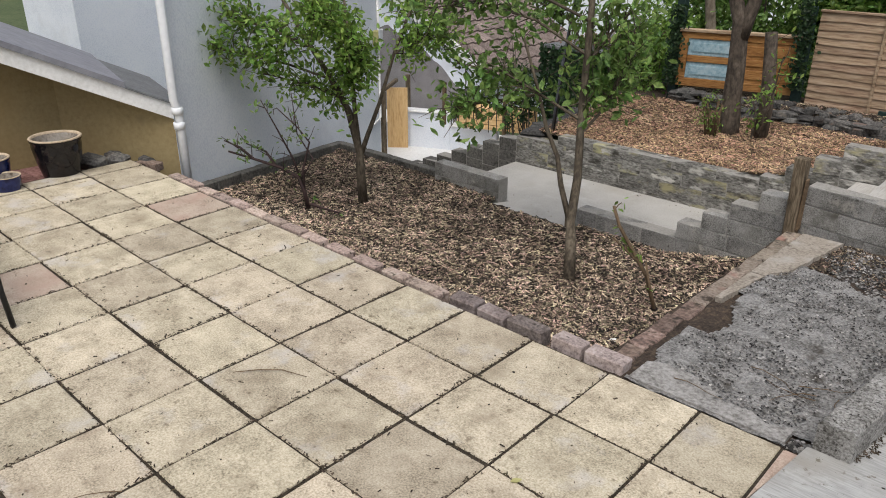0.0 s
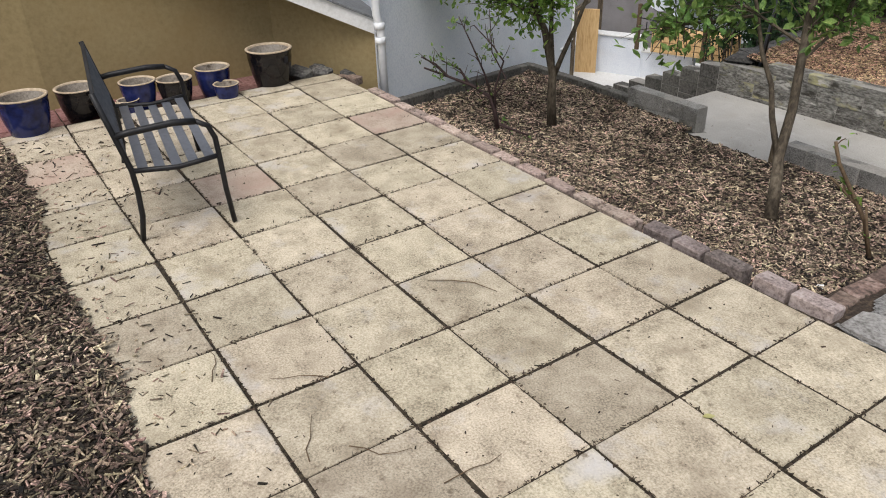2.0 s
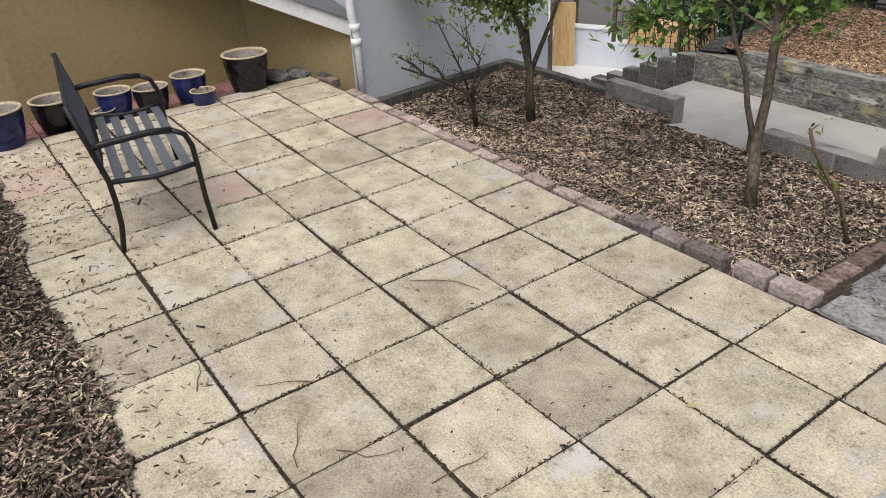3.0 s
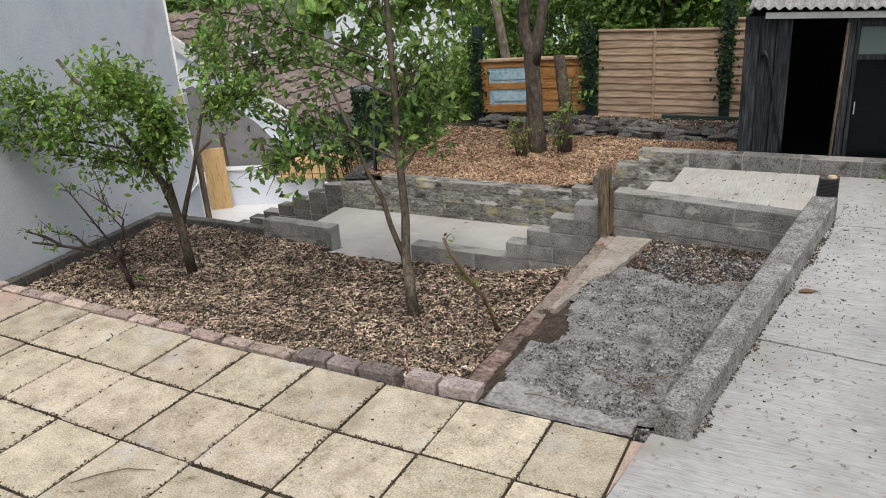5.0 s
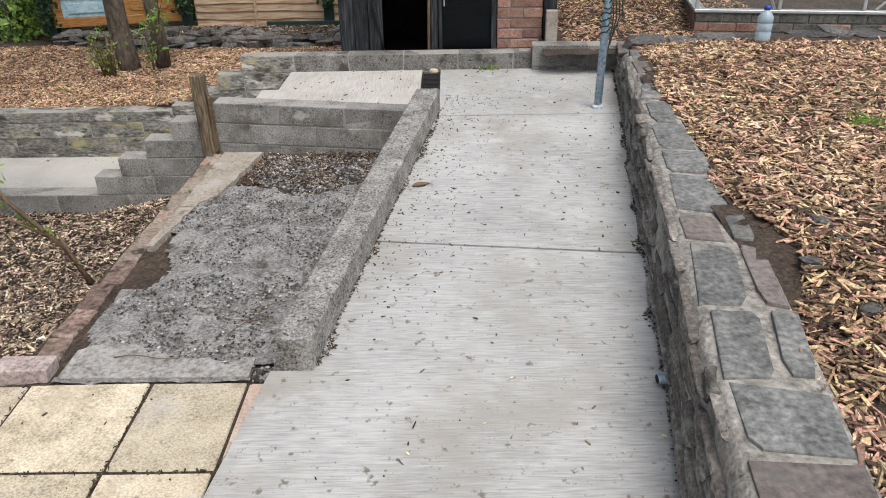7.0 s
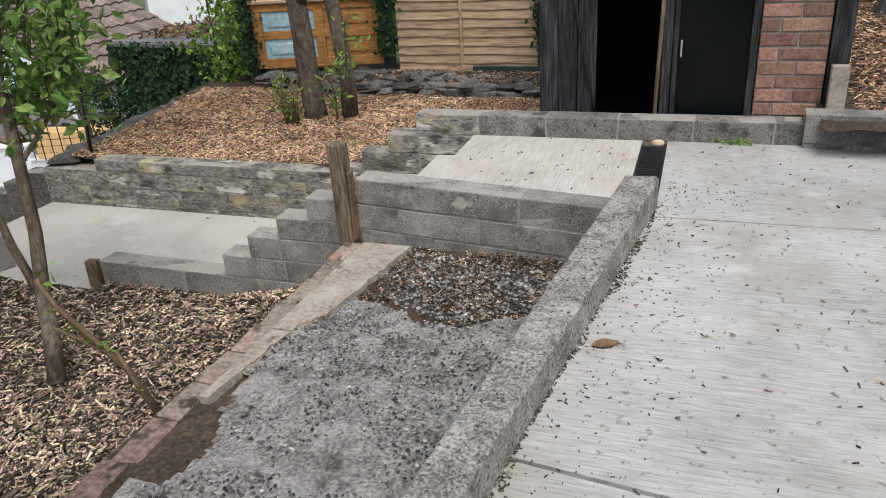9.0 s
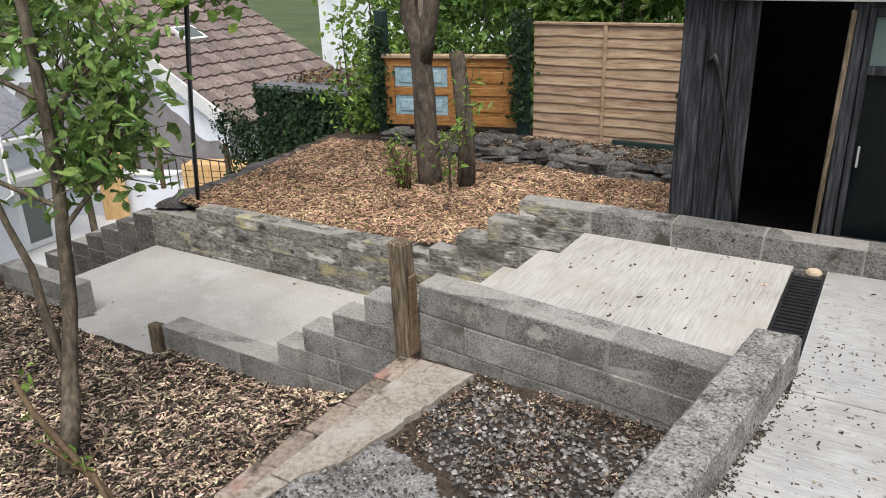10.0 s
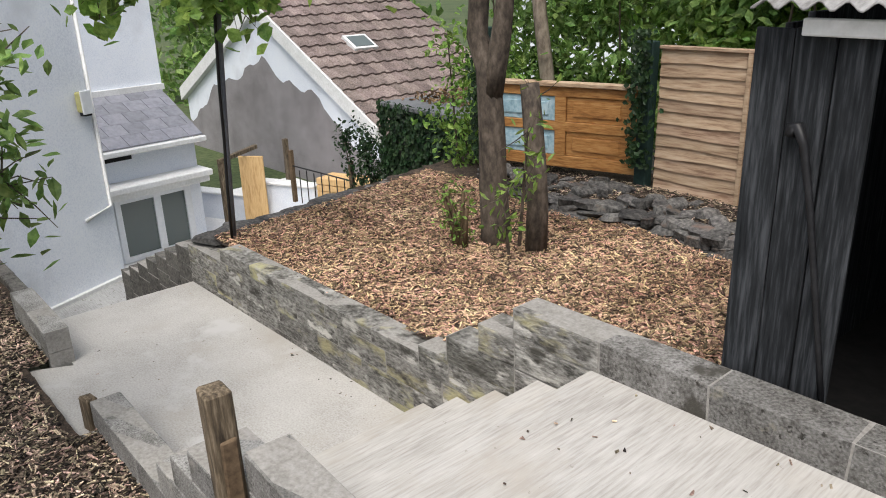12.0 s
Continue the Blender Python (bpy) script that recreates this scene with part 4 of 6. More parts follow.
def hbox(s0, s1, d0, d1, z0, z1, bm=None, bevel=0.0, axes=None):
    bm2 = box(s0, s1, d0, d1, z0, z1, bevel)
    along, into, start = axes or (HD, HN, H0)
    rot = Matrix(((along.x, into.x, 0, start.x), (along.y, into.y, 0, start.y), (0, 0, 1, 0), (0, 0, 0, 1)))
    bmesh.ops.transform(bm2, matrix=rot, verts=bm2.verts)
    if bm is None:
        return bm2
    me = bpy.data.meshes.new("t")
    bm2.to_mesh(me)
    bm2.free()
    bm.from_mesh(me)
    return bm


PORCH = (PD, PN, P0)
part("wall", prism([hp(-0.06, 0, 0)[:2], hp(4.42, 0, 0)[:2], hp(4.42, 1.5, 0)[:2], hp(1.9, 1.5, 0)[:2]], -2.0, 4.5), M_WHITE, house)
part("wall", hbox(-3.5, -0.13, 2.6, 3.2, -2.0, 4.5, axes=(Vector((-0.2246, 0.9745, 0)), Vector((-0.9745, -0.2246, 0)), Vector((-4.52, 0.40, 0)))), M_WHITE, house, "smooth white upper wall")
part("wall", hbox(-4.6, 0.16, 1.35, 2.8, -2.0, 4.5, axes=PORCH), M_WHITE, house)
part("plinth", hbox(2.6, 4.42, -0.05, 0.0, -1.45, -1.32), M_WHITE_PAINT, house)
part("downpipe", tube([hp(-0.10, -0.05, 4.3), hp(-0.10, -0.05, 0.62), hp(-0.07, -0.06, 0.52), hp(-0.06, -0.06, -0.3)], 0.034, 12), M_PLASTIC_WHITE, house, "white plastic downpipe with collars", True)
for z in (0.50, 0.38, 1.6):
    part("pipe_collar", lathe([(0.034, 0), (0.046, 0.003), (0.046, 0.055), (0.034, 0.058)], 14, at=hp(-0.075, -0.055, z)), M_PLASTIC_WHITE, house, smooth=True)
part("corner_bead", tube([hp(4.38, -0.02, 4.4), hp(4.38, -0.02, -0.55), hp(4.05, -0.02, -0.62)], 0.02, 8), M_WHITE_PAINT, house, smooth=True)
# porch: lean-to in the recess beyond the long wall
porch_wall = bmesh.new()
hbox(-2.6, -0.06, 0.20, 0.30, -2.4, -0.50, porch_wall, axes=PORCH)
hbox(-0.16, -0.06, 0.30, 1.35, -2.4, -0.50, porch_wall, axes=PORCH)
part("porch_wall", porch_wall, M_WHITE, house)
roof_n = 5
for r in range(roof_n):
    d0, d1 = 0.03 + 1.32 * r / roof_n, 0.03 + 1.32 * (r + 1) / roof_n + 0.03
    z0, z1 = -0.49 + 0.57 * r / roof_n, -0.49 + 0.57 * (r + 1) / roof_n + 0.01
    for c in range(9):
        s0 = -2.6 + 0.3 * (c + (0.5 if r % 2 else 0))
        e0, e1 = min(s0 + 0.292, 0.0 + 0.12 * r / roof_n), min(s0 + 0.292, 0.0 + 0.12 * (r + 1) / roof_n)
        if e0 - s0 < 0.05:
            continue
        bm = bmesh.new()
        q = [pp(s0, d0, z0), pp(e0, d0, z0), pp(e1, d1, z1), pp(s0, d1, z1)]
        a = [bm.verts.new(p) for p in q]
        b = [bm.verts.new((p[0], p[1], p[2] + 0.016)) for p in q]
        bm.faces.new(b)
        for i in range(4):
            bm.faces.new((a[i], a[(i + 1) % 4], b[(i + 1) % 4], b[i]))
        part("slate", bm, M_SLATE, house)
part("flashing", hbox(-2.6, 0.17, 1.29, 1.35, 0.06, 0.15, axes=PORCH), M_WHITE_PAINT, house)
part("gutter", hbox(-2.6, 0.02, -0.05, 0.04, -0.58, -0.50, bevel=0.015, axes=PORCH), M_WHITE_PAINT, house)
part("canopy", hbox(-2.6, -0.04, -0.20, 0.20, -1.06, -0.97, bevel=0.012, axes=PORCH), M_WHITE_PAINT, house)
part("canopy_board", hbox(-2.6, -0.06, -0.12, 0.19, -1.16, -1.06, bevel=0.01, axes=PORCH), M_WHITE_PAINT, house)
part("dark_slot", hbox(-1.9, -1.05, 0.17, 0.198, -0.68, -0.60, axes=PORCH), M_SHADE_IN, house, "dark slot under the gutter")
door = new("patio_door")
door.parent = house
frame_bm = bmesh.new()
for s0, s1, z0, z1 in ((-1.42, -1.34, -2.15, -1.20), (-0.85, -0.74, -2.15, -1.20), (-0.36, -0.26, -2.15, -1.20), (-1.34, -0.85, -1.28, -1.20), (-0.74, -0.36, -1.28, -1.20), (-1.34, -0.85, -2.15, -2.07), (-0.74, -0.36, -2.15, -2.07)):
    hbox(s0, s1, 0.14, 0.197, z0, z1, frame_bm, axes=PORCH)
part("door_frame", frame_bm, M_PLASTIC_WHITE, door, "white plastic frame")
for s0, s1 in ((-1.34, -0.85), (-0.74, -0.36)):
    part("pane", hbox(s0, s1, 0.17, 0.18, -2.07, -1.28, axes=PORCH), M_HOUSE_GLASS, door)
lamp = thing("flood_light", "small yellowed floodlight fixed to the white wall", "lamp", at=hp(4.24, -0.06, 0.54), yaw=math.degrees(math.atan2(HD.y, HD.x)))
part("housing", box(-0.05, 0.05, -0.045, 0.045, -0.1, 0.1, 0.015), M_LAMP, lamp)
part("backplate", box(-0.065, 0.065, -0.062, -0.046, -0.115, 0.115, 0.008), M_PLASTIC_WHITE, lamp)
part("bracket", box(-0.03, 0.05, -0.05, 0.03, -0.135, -0.10, 0.004), M_METAL_BLACK, lamp)

# ---- ochre outbuilding ----
shed2 = thing("ochre_outbuilding", "ochre-rendered outbuilding with a white bargeboard", "outbuilding", kind="structure", at=(-4.62, 0.45, 0), yaw=-15.3)
# own axes: y runs along the wall to its end at 0, x to the left is inside
# the wall stands back from the bargeboard near the house
bend = [(0.0, -9.5), (0.0, -2.8), (-0.42, -0.9), (0.05, -0.06)]
eaves = lambda y: 0.36 - 0.49 * y
for (xa, ya), (xb, yb) in zip(bend, bend[1:]):
    bm = bmesh.new()
    f = bm.faces.new([bm.verts.new(p) for p in ((xa, ya, -0.6), (xb, yb, -0.6), (xb, yb, eaves(yb)), (xa, ya, eaves(ya)))])
    r = bmesh.ops.extrude_face_region(bm, geom=[f])
    bmesh.ops.translate(bm, verts=[v for v in r["geom"] if isinstance(v, bmesh.types.BMVert)], vec=(-0.22, 0, 0))
    part("wall", bm, M_YELLOW, shed2)


def barge(y0, z0, y1, z1, h, x0, x1):
    bm = bmesh.new()
    q = [(y0, z0), (y1, z1), (y1, z1 + h), (y0, z0 + h)]
    a = [bm.verts.new((x0, y, z)) for y, z in q]
    b = [bm.verts.new((x1, y, z)) for y, z in q]
    bm.faces.new(a)
    bm.faces.new(b[::-1])
    for i in range(4):
        bm.faces.new((a[i], a[(i + 1) % 4], b[(i + 1) % 4], b[i]))
    return bm


part("bargeboard", barge(-9.7, 4.99, 0.04, 0.315, 0.13, -0.06, 0.07), M_WHITE_PAINT, shed2, "white painted bargeboard")
part("roof_sheet", barge(-9.7, 5.13, -0.42, 0.67, 0.05, -1.6, 0.10), M_SLATE, shed2, "grey roof edging")
part("roof_sheet", barge(-0.42, 0.665, 0.10, 0.42, 0.02, -1.6, 0.09), M_FELT, shed2, "curling dark roofing felt")

# ---- gabled neighbour house ----
gab = thing("neighbour_house", "rendered gabled house with a brown tiled roof", "house", kind="structure")
GA = Vector((0.999, -0.046, 0))
GD = Vector((0.046, 0.999, 0))
GL, GR, GT = Vector((-16.95, 9.75, -1.08)), Vector((-8.88, 9.75, -1.10)), Vector((-12.85, 9.75, 1.0))


def plate(points, depth):
    bm = bmesh.new()
    f = bm.faces.new([bm.verts.new(p) for p in points])
    bm.normal_update()
    r = bmesh.ops.extrude_face_region(bm, geom=[f])
    bmesh.ops.translate(bm, verts=[v for v in r["geom"] if isinstance(v, bmesh.types.BMVert)], vec=depth)
    return bm


def low_of(v, z):
    return Vector((v.x, v.y, z))


part("wall", plate([low_of(GL, -3), low_of(GR, -3), GR, GT, GL], GD * 0.3), M_GREY_RENDER, gab, "brown-grey pebbledashed gable")
white = bmesh.new()
edge = []
rgw = random.Random(8)
n = 60
for i in range(n + 1):
    k = i / n
    top = GL.lerp(GT, k * 2) if k < 0.5 else GT.lerp(GR, k * 2 - 1)
    drop = 0.52 + 0.10 * math.sin(k * 23) + 0.07 * math.sin(k * 57) + 0.05 * rgw.random() + 0.40 * math.exp(-((k - 0.5) / 0.14) ** 2)
    edge.append((top, low_of(top, top.z - drop)))
vs1 = [[white.verts.new(p - GD * 0.006) for p in e] for e in edge]
for p, q in zip(vs1, vs1[1:]):
    white.faces.new((p[0], q[0], q[1], p[1]))
part("painted_patch", white, M_WHITE, gab, "ragged edge of fresh white paint")
for p, q in ((GL, GT), (GT, GR)):
    up = Vector((0, 0, 0.30))
    ext = (q - p).normalized() * 0.12
    part("bargeboard", plate([p - ext * (p is GL), q + ext * (q is GR), q + ext * (q is GR) + up, p - ext * (p is GL) + up], GD * -0.14), M_WHITE_PAINT, gab)
# tiles on the slope that shows
slope = (GR - GT) * 1.1
COLS, ROWS2 = 14, 13
run = 3.75
side_v = slope.normalized()
nrm = GD.cross(side_v).normalized()
if nrm.z < 0:
    nrm = -nrm
bm = bmesh.new()
h, w = slope.length / ROWS2, run / COLS
q = [(-0.0, 0.0), (w * 0.98, 0.0), (w * 0.98, h * 1.12), (0.0, h * 1.12)]
prof = [(0, 0.0), (0.25, 0.028), (0.5, 0.03), (0.62, 0.0), (0.98, 0.004)]
lo = [bm.verts.new(GD * (u * w) + side_v * (h * 1.1) + nrm * (0.05 + v)) for u, v in prof]
hi = [bm.verts.new(GD * (u * w) + nrm * (0.01 + v)) for u, v in prof]
bot = [bm.verts.new(GD * (u * w) + side_v * (h * 1.1) + nrm * (0.01 + v)) for u, v in prof]
for i in range(4):
    bm.faces.new((lo[i], lo[i + 1], hi[i + 1], hi[i]))
    bm.faces.new((bot[i], bot[i + 1], lo[i + 1], lo[i]))
tile_me = data_of("roof_tile", bm, M_ROOF_TILE)
base = GT + Vector((0, 0, 0.28)) - GD * 0.1
for r in range(ROWS2):
    for c in range(COLS):
        ob = new("roof_tile", tile_me)
        ob.parent = gab
        ob.location = base + side_v * (h * r) + GD * (w * c)
other = (GL - GT) * 1.1
part("roof", plate([GT + Vector((0, 0, 0.26)), GT + Vector((0, 0, 0.26)) + other, GT + Vector((0, 0, 0.26)) + other + GD * run, GT + Vector((0, 0, 0.26)) + GD * run], Vector((0, 0, 0.05))), M_ROOF_TILE, gab)
part("roof_deck", plate([GT + Vector((0, 0, 0.24)), GT + Vector((0, 0, 0.24)) + slope, GT + Vector((0, 0, 0.24)) + slope + GD * run, GT + Vector((0, 0, 0.24)) + GD * run], Vector((0, 0, -0.05))), M_ROOF_TILE, gab)
part("wall", plate([low_of(GR, -3), low_of(GR + GD * run, -3), low_of(GR + GD * run, GR.z), GR], GA * -0.2), M_WHITE, gab, "white side wall")
sk = base + side_v * 1.75 + GD * 1.05
skyl = new("skylight")
skyl.parent = gab
part("frame", plate([sk, sk + GD * 0.55, sk + GD * 0.55 + side_v * 0.5, sk + side_v * 0.5], nrm * 0.10), M_WHITE_PAINT, skyl)
part("pane", plate([p + nrm * 0.104 for p in (sk + GD * 0.06 + side_v * 0.06, sk + GD * 0.49 + side_v * 0.06, sk + GD * 0.49 + side_v * 0.44, sk + GD * 0.06 + side_v * 0.44)], nrm * 0.006), M_HOUSE_GLASS, skyl)

# ---- garage with ivy ----
gar = thing("garage", "low flat-roofed garage overgrown with ivy and dry leaves", "garage", kind="structure", at=(-5.66, 7.55, 0), yaw=-5.5)
part("wall", box(0, 1.75, 0, 3.2, -2.4, 0.09), M_BLOCK_DARK, gar)
part("roof", box(-0.08, 1.8, -0.08, 3.3, 0.09, 0.15, 0.01), M_FELT, gar, "grey felt roof edge")
rgi = np.random.default_rng(31)
cs = [(-5.66 + u * 0.995 - 0.03 * v, 7.53 - 0.096 * u - 0.02 - abs(rgi.normal(0, 0.03)), v) for u, v in zip(rgi.uniform(-0.15, 1.9, 4200), 0.14 - 2.0 * rgi.random(4200) ** 1.2)]
nr = np.tile(np.array([[-0.1, -1.0, 0.25]]), (len(cs), 1))
ob = new("ivy", leaf_mesh("ivy", cs, 0.075, M_IVY, rgi, 0.8, 0.8, nr))
tagged(ob, "dense dark ivy hanging on the garage wall", "ivy", kind="stuff")
cs = [(-5.62 + u, 7.6 + v, 0.16 + abs(rgi.normal(0, 0.03))) for u, v in zip(rgi.uniform(0, 1.7, 900), rgi.uniform(0.1, 2.8, 900))]
tagged(new("dry_leaves", leaf_mesh("dry_leaves", cs, 0.09, M_LEAF_DRY, rgi, 0, 0.5)), "dry brown leaves lying on the garage roof", "leaves", kind="stuff")
# ---- white garden wall, boards and railings below ----
lw = thing("white_garden_wall", "white-painted low wall stepping down beyond the steps", "wall", kind="structure", at=(-9.84, 7.04, 0), yaw=24)
for x0, x1, z in ((-0.7, 0.83, -1.73), (0.83, 1.93, -1.47), (1.93, 2.87, -1.70), (2.87, 3.87, -1.92)):
    part("block", box(x0, x1, 0, 0.2, -2.4, z, 0.012), M_WHITE, lw)
    part("coping", box(x0 - 0.01, x1 + 0.01, -0.03, 0.23, z, z + 0.04, 0.01), M_WHITE_PAINT, lw)
board = solo("pine_board", box(-0.20, 0.20, -0.02, 0.02, -2.3, -0.98, 0.004, 0.0, m=pose(-8.95, 7.26, 0, 0, 0, 40)), M_PINE, "new pale pine board standing upright by the wall", "board")
for x, y, zt in ((-8.66, 6.62, -0.93), (-9.75, 8.35, -0.98)):
    solo("fence_post", box(x - 0.04, x + 0.04, y - 0.04, y + 0.04, -2.3, zt, 0.006), M_POST_WOOD, "slim weathered wooden post beside the porch", "post")
solo("timber_rail", box(-0.06, 1.05, -0.03, 0.03, -0.06, 0.0, 0.005, 0.004, m=pose(-8.66, 6.62, -0.87, 0, 0, 122)), M_POST_WOOD, "weathered timber rail resting on slim posts by the porch", "timber")
rail = thing("iron_railing", "rusty iron railing beyond the white wall", "railing", at=(-7.75, 7.3, 0), yaw=8)
for i in range(9):
    part("baluster", tube([(0.16 * i, 0, -1.5), (0.16 * i, 0, -0.98 - 0.02 * (i % 2))], 0.008, 6), M_METAL_BLACK, rail)
for i in (0, 8):
    part("post", box(0.16 * i - 0.03, 0.16 * i + 0.03, -0.03, 0.03, -1.5, -0.72, 0.005), M_STICK, rail)
part("handrail", tube([(0, 0, -0.95), (1.28, 0, -1.0)], 0.011, 6), M_METAL_BLACK, rail)
pile = thing("timber_stack", "stack of new pine planks beyond the railing", "timber", at=(-7.7, 7.75, 0), yaw=20)
for i in range(4):
    for k in range(3):
        part("plank", box(-0.1, 1.35, 0.14 * k, 0.14 * k + 0.125, -1.62 + 0.1 * i, -1.53 + 0.1 * i, 0.004, 0.006), M_PINE, pile)

# ---- fence at the back ----


def lap_panel(name, label, at, yaw, width, height, rows, material, battens):
    f = thing(name, label, "fence", "fence panels", "", at, yaw)
    rg = random.Random(rows)
    for r in range(rows):
        z0 = height * r / rows
        n = 10
        bm = bmesh.new()
        lo, hi = [], []
        for i in range(n + 1):
            x = width * i / n
            wv = 0.006 * math.sin(x * 5 + r * 1.7) + 0.004 * math.sin(x * 11 + r)
            lo.append([bm.verts.new((x, y, z0 + wv - 0.012)) for y in (-0.022, -0.006)])
            hi.append([bm.verts.new((x, y, z0 + height / rows + 0.016)) for y in (-0.004, 0.004)])
        for i in range(n):
            for p, q in ((lo[i][0], hi[i][0]),):
                bm.faces.new((lo[i][0], lo[i + 1][0], hi[i + 1][0], hi[i][0]))
                bm.faces.new((lo[i][1], lo[i][0], lo[i + 1][0], lo[i + 1][1]))
                bm.faces.new((hi[i][0], hi[i + 1][0], hi[i + 1][1], hi[i][1]))
                bm.faces.new((lo[i][1], hi[i][1], hi[i + 1][1], lo[i + 1][1]))
        ob = part("slat", bm, material, f)
        ob.location = (0, 0, 0)
    for x in battens:
        part("batten", box(x - 0.016, x + 0.016, -0.045, -0.02, -0.02, height, 0.003), material, f)
    part("cap", box(-0.01, width + 0.01, -0.035, 0.03, height, height + 0.025, 0.004), material, f)
    return f


lap_panel("lap_fence", "tan overlapping-board fence panel with nail stains", (-1.46, 6.97, -0.07), -1.0, 1.52, 1.08, 12, M_FENCE, (0.72,))
lap_panel("lap_fence", "tan overlapping-board fence panel partly behind the shed", (0.19, 6.93, -0.12), 0, 1.6, 1.24, 12, M_FENCE, (0.8,))
lap_panel("lap_fence", "dark brown overlapping-board fence panel behind the compost bin", (2.2, 7.0, 0.42), 0, 1.65, 1.35, 11, M_FENCE_DARK, (0.82,))
lap_panel("lap_fence", "dark brown overlapping-board fence panel behind the greenhouse", (3.9, 7.0, 0.42), 0, 1.65, 1.35, 11, M_FENCE_DARK, (0.82,))
lap_panel("lap_fence", "dark brown overlapping-board fence panel at the far corner", (5.6, 7.0, 0.42), 0, 1.65, 1.35, 11, M_FENCE_DARK, (0.82,))
for x, y, z0, z1 in ((-1.58, 6.98, -0.3, 1.06), (0.12, 6.96, -0.3, 1.30), (-3.05, 6.66, -0.4, 1.15), (3.87, 7.03, 0.2, 1.9), (2.14, 7.03, 0.2, 1.9)):
    solo("fence_post", box(x - 0.055, x + 0.055, y - 0.05, y + 0.05, z0, z1, 0.008, 0.004), M_GREEN_POST, "dark green fence post wound with ivy", "post", "fence posts")
solo("gravel_board", box(-0.62, 0.60, 6.885, 6.915, -0.10, -0.015, 0.005, 0.004), M_GREEN_POST, "dark green board lying along the foot of the fence", "board")
rgf = np.random.default_rng(41)
for x, y, z0, z1, n in ((-1.58, 6.9, 0.1, 1.15, 420), (0.12, 6.88, 0.15, 1.35, 420), (-3.05, 6.6, 0.0, 1.0, 420)):
    cs = np.stack([rgf.normal(x, 0.055, n), y - abs(rgf.normal(0.02, 0.04, n)), rgf.uniform(z0, z1, n)], 1)
    tagged(new("ivy", leaf_mesh("ivy", cs, 0.05, M_IVY, rgf, 0.6, 0.75, np.tile(np.array([[0, -1.0, 0.2]]), (n, 1)))), "ivy climbing a dark green fence post", "ivy", kind="stuff")

# old door laid on its side as a fence
gate = thing("old_door_fence", "old panelled door laid sideways, varnished orange with blue panels", "fence", at=(-3.0, 6.62, 0.0), yaw=14.5)
W = 1.42
part("rail", box(0, W, -0.02, 0.02, 0.0, 0.10, 0.004), M_ORANGE, gate)
part("rail", box(0.105, W - 0.105, -0.02, 0.02, 0.31, 0.39, 0.004), M_ORANGE, gate)
part("rail", box(0, W, -0.02, 0.02, 0.60, 0.68, 0.004), M_ORANGE, gate)
part("stile", box(0, 0.10, -0.02, 0.02, 0.10, 0.60, 0.004), M_ORANGE, gate)
part("stile", box(W - 0.10, W, -0.02, 0.02, 0.10, 0.60, 0.004), M_ORANGE, gate)
part("stile", box(0.68, 0.78, -0.022, 0.02, 0.10, 0.60, 0.004), M_ORANGE, gate)
for x0, x1, m in ((0.10, 0.68, M_BLUE_PANEL), (0.78, W - 0.10, M_ORANGE)):
    for z0, z1 in ((0.10, 0.31), (0.39, 0.60)):
        part("panel", box(x0 + 0.004, x1 - 0.004, -0.006, 0.01, z0 + 0.003, z1 - 0.003, 0.003), m, gate, "pale blue panel" if m is M_BLUE_PANEL else "")
        part("panel_field", box(x0 + 0.06, x1 - 0.06, -0.016, -0.006, z0 + 0.045, z1 - 0.045, 0.007), m, gate)
part("cap", box(-0.02, W + 0.02, -0.05, 0.05, 0.682, 0.72, 0.006), M_FENCE, gate, "weathered capping board")

# ---- shed ----
shed = thing("brick_shed", "black timber and brick shed with a corrugated roof", "shed", at=(0, 4.2, 0))
side_wall = new("side_wall")
side_wall.parent = shed
for i in range(11):
    y0 = 0.02 + 0.165 * i
    part("side_board", box(0.63, 0.655, y0, y0 + 0.16, -0.3, 1.36 + 0.03 * (y0 / 0.2), 0.003, 0.003), M_BLACK_WOOD, side_wall)
front = new("front_boards")
front.parent = shed
for i in range(3):
    part("board", box(0.635 + 0.122 * i, 0.752 + 0.122 * i, -0.012, 0.012, -0.3, 1.385, 0.004, 0.003), M_BLACK_WOOD, front)
part("post", box(1.395, 1.455, -0.03, 0.03, -0.1, 1.385, 0.005, 0.003), M_BLACK_WOOD, shed)
door2 = new("glazed_door")
door2.parent = shed
for x0, x1, z0, z1 in ((1.46, 1.49, 0.2, 1.33), (1.90, 1.94, 0.2, 1.33), (1.49, 1.90, 1.29, 1.33), (1.49, 1.90, 1.03, 1.07), (1.49, 1.90, 0.2, 0.235)):
    part("door_frame", box(x0, x1, -0.02, 0.02, z0, z1, 0.003), M_BLACK_WOOD, door2)
part("upper_pane", box(1.492, 1.898, -0.003, 0.003, 1.072, 1.288), M_PANE, door2, "greyish-green upper pane")
part("lower_pane", box(1.492, 1.898, -0.003, 0.003, 0.237, 1.028), M_SHADE_GLASS, door2, "lower pane tinted near black for the shaded shed inside")
part("door_handle", box(1.505, 1.515, -0.05, -0.02, 0.60, 0.70, 0.003), M_ALU, door2)
part("post", box(2.33, 2.44, -0.03, 0.08, -0.1, 1.42, 0.006, 0.004), M_BLACK_WOOD, shed)
part("fascia", box(0.765, 2.30, -0.05, -0.02, 1.352, 1.402, 0.004, m=pose(0, 0, 0, 0, 0.9, 0) @ Matrix.Translation((0, 0, 0.026))), M_WHITE_PAINT, shed, "flaking white fascia board")
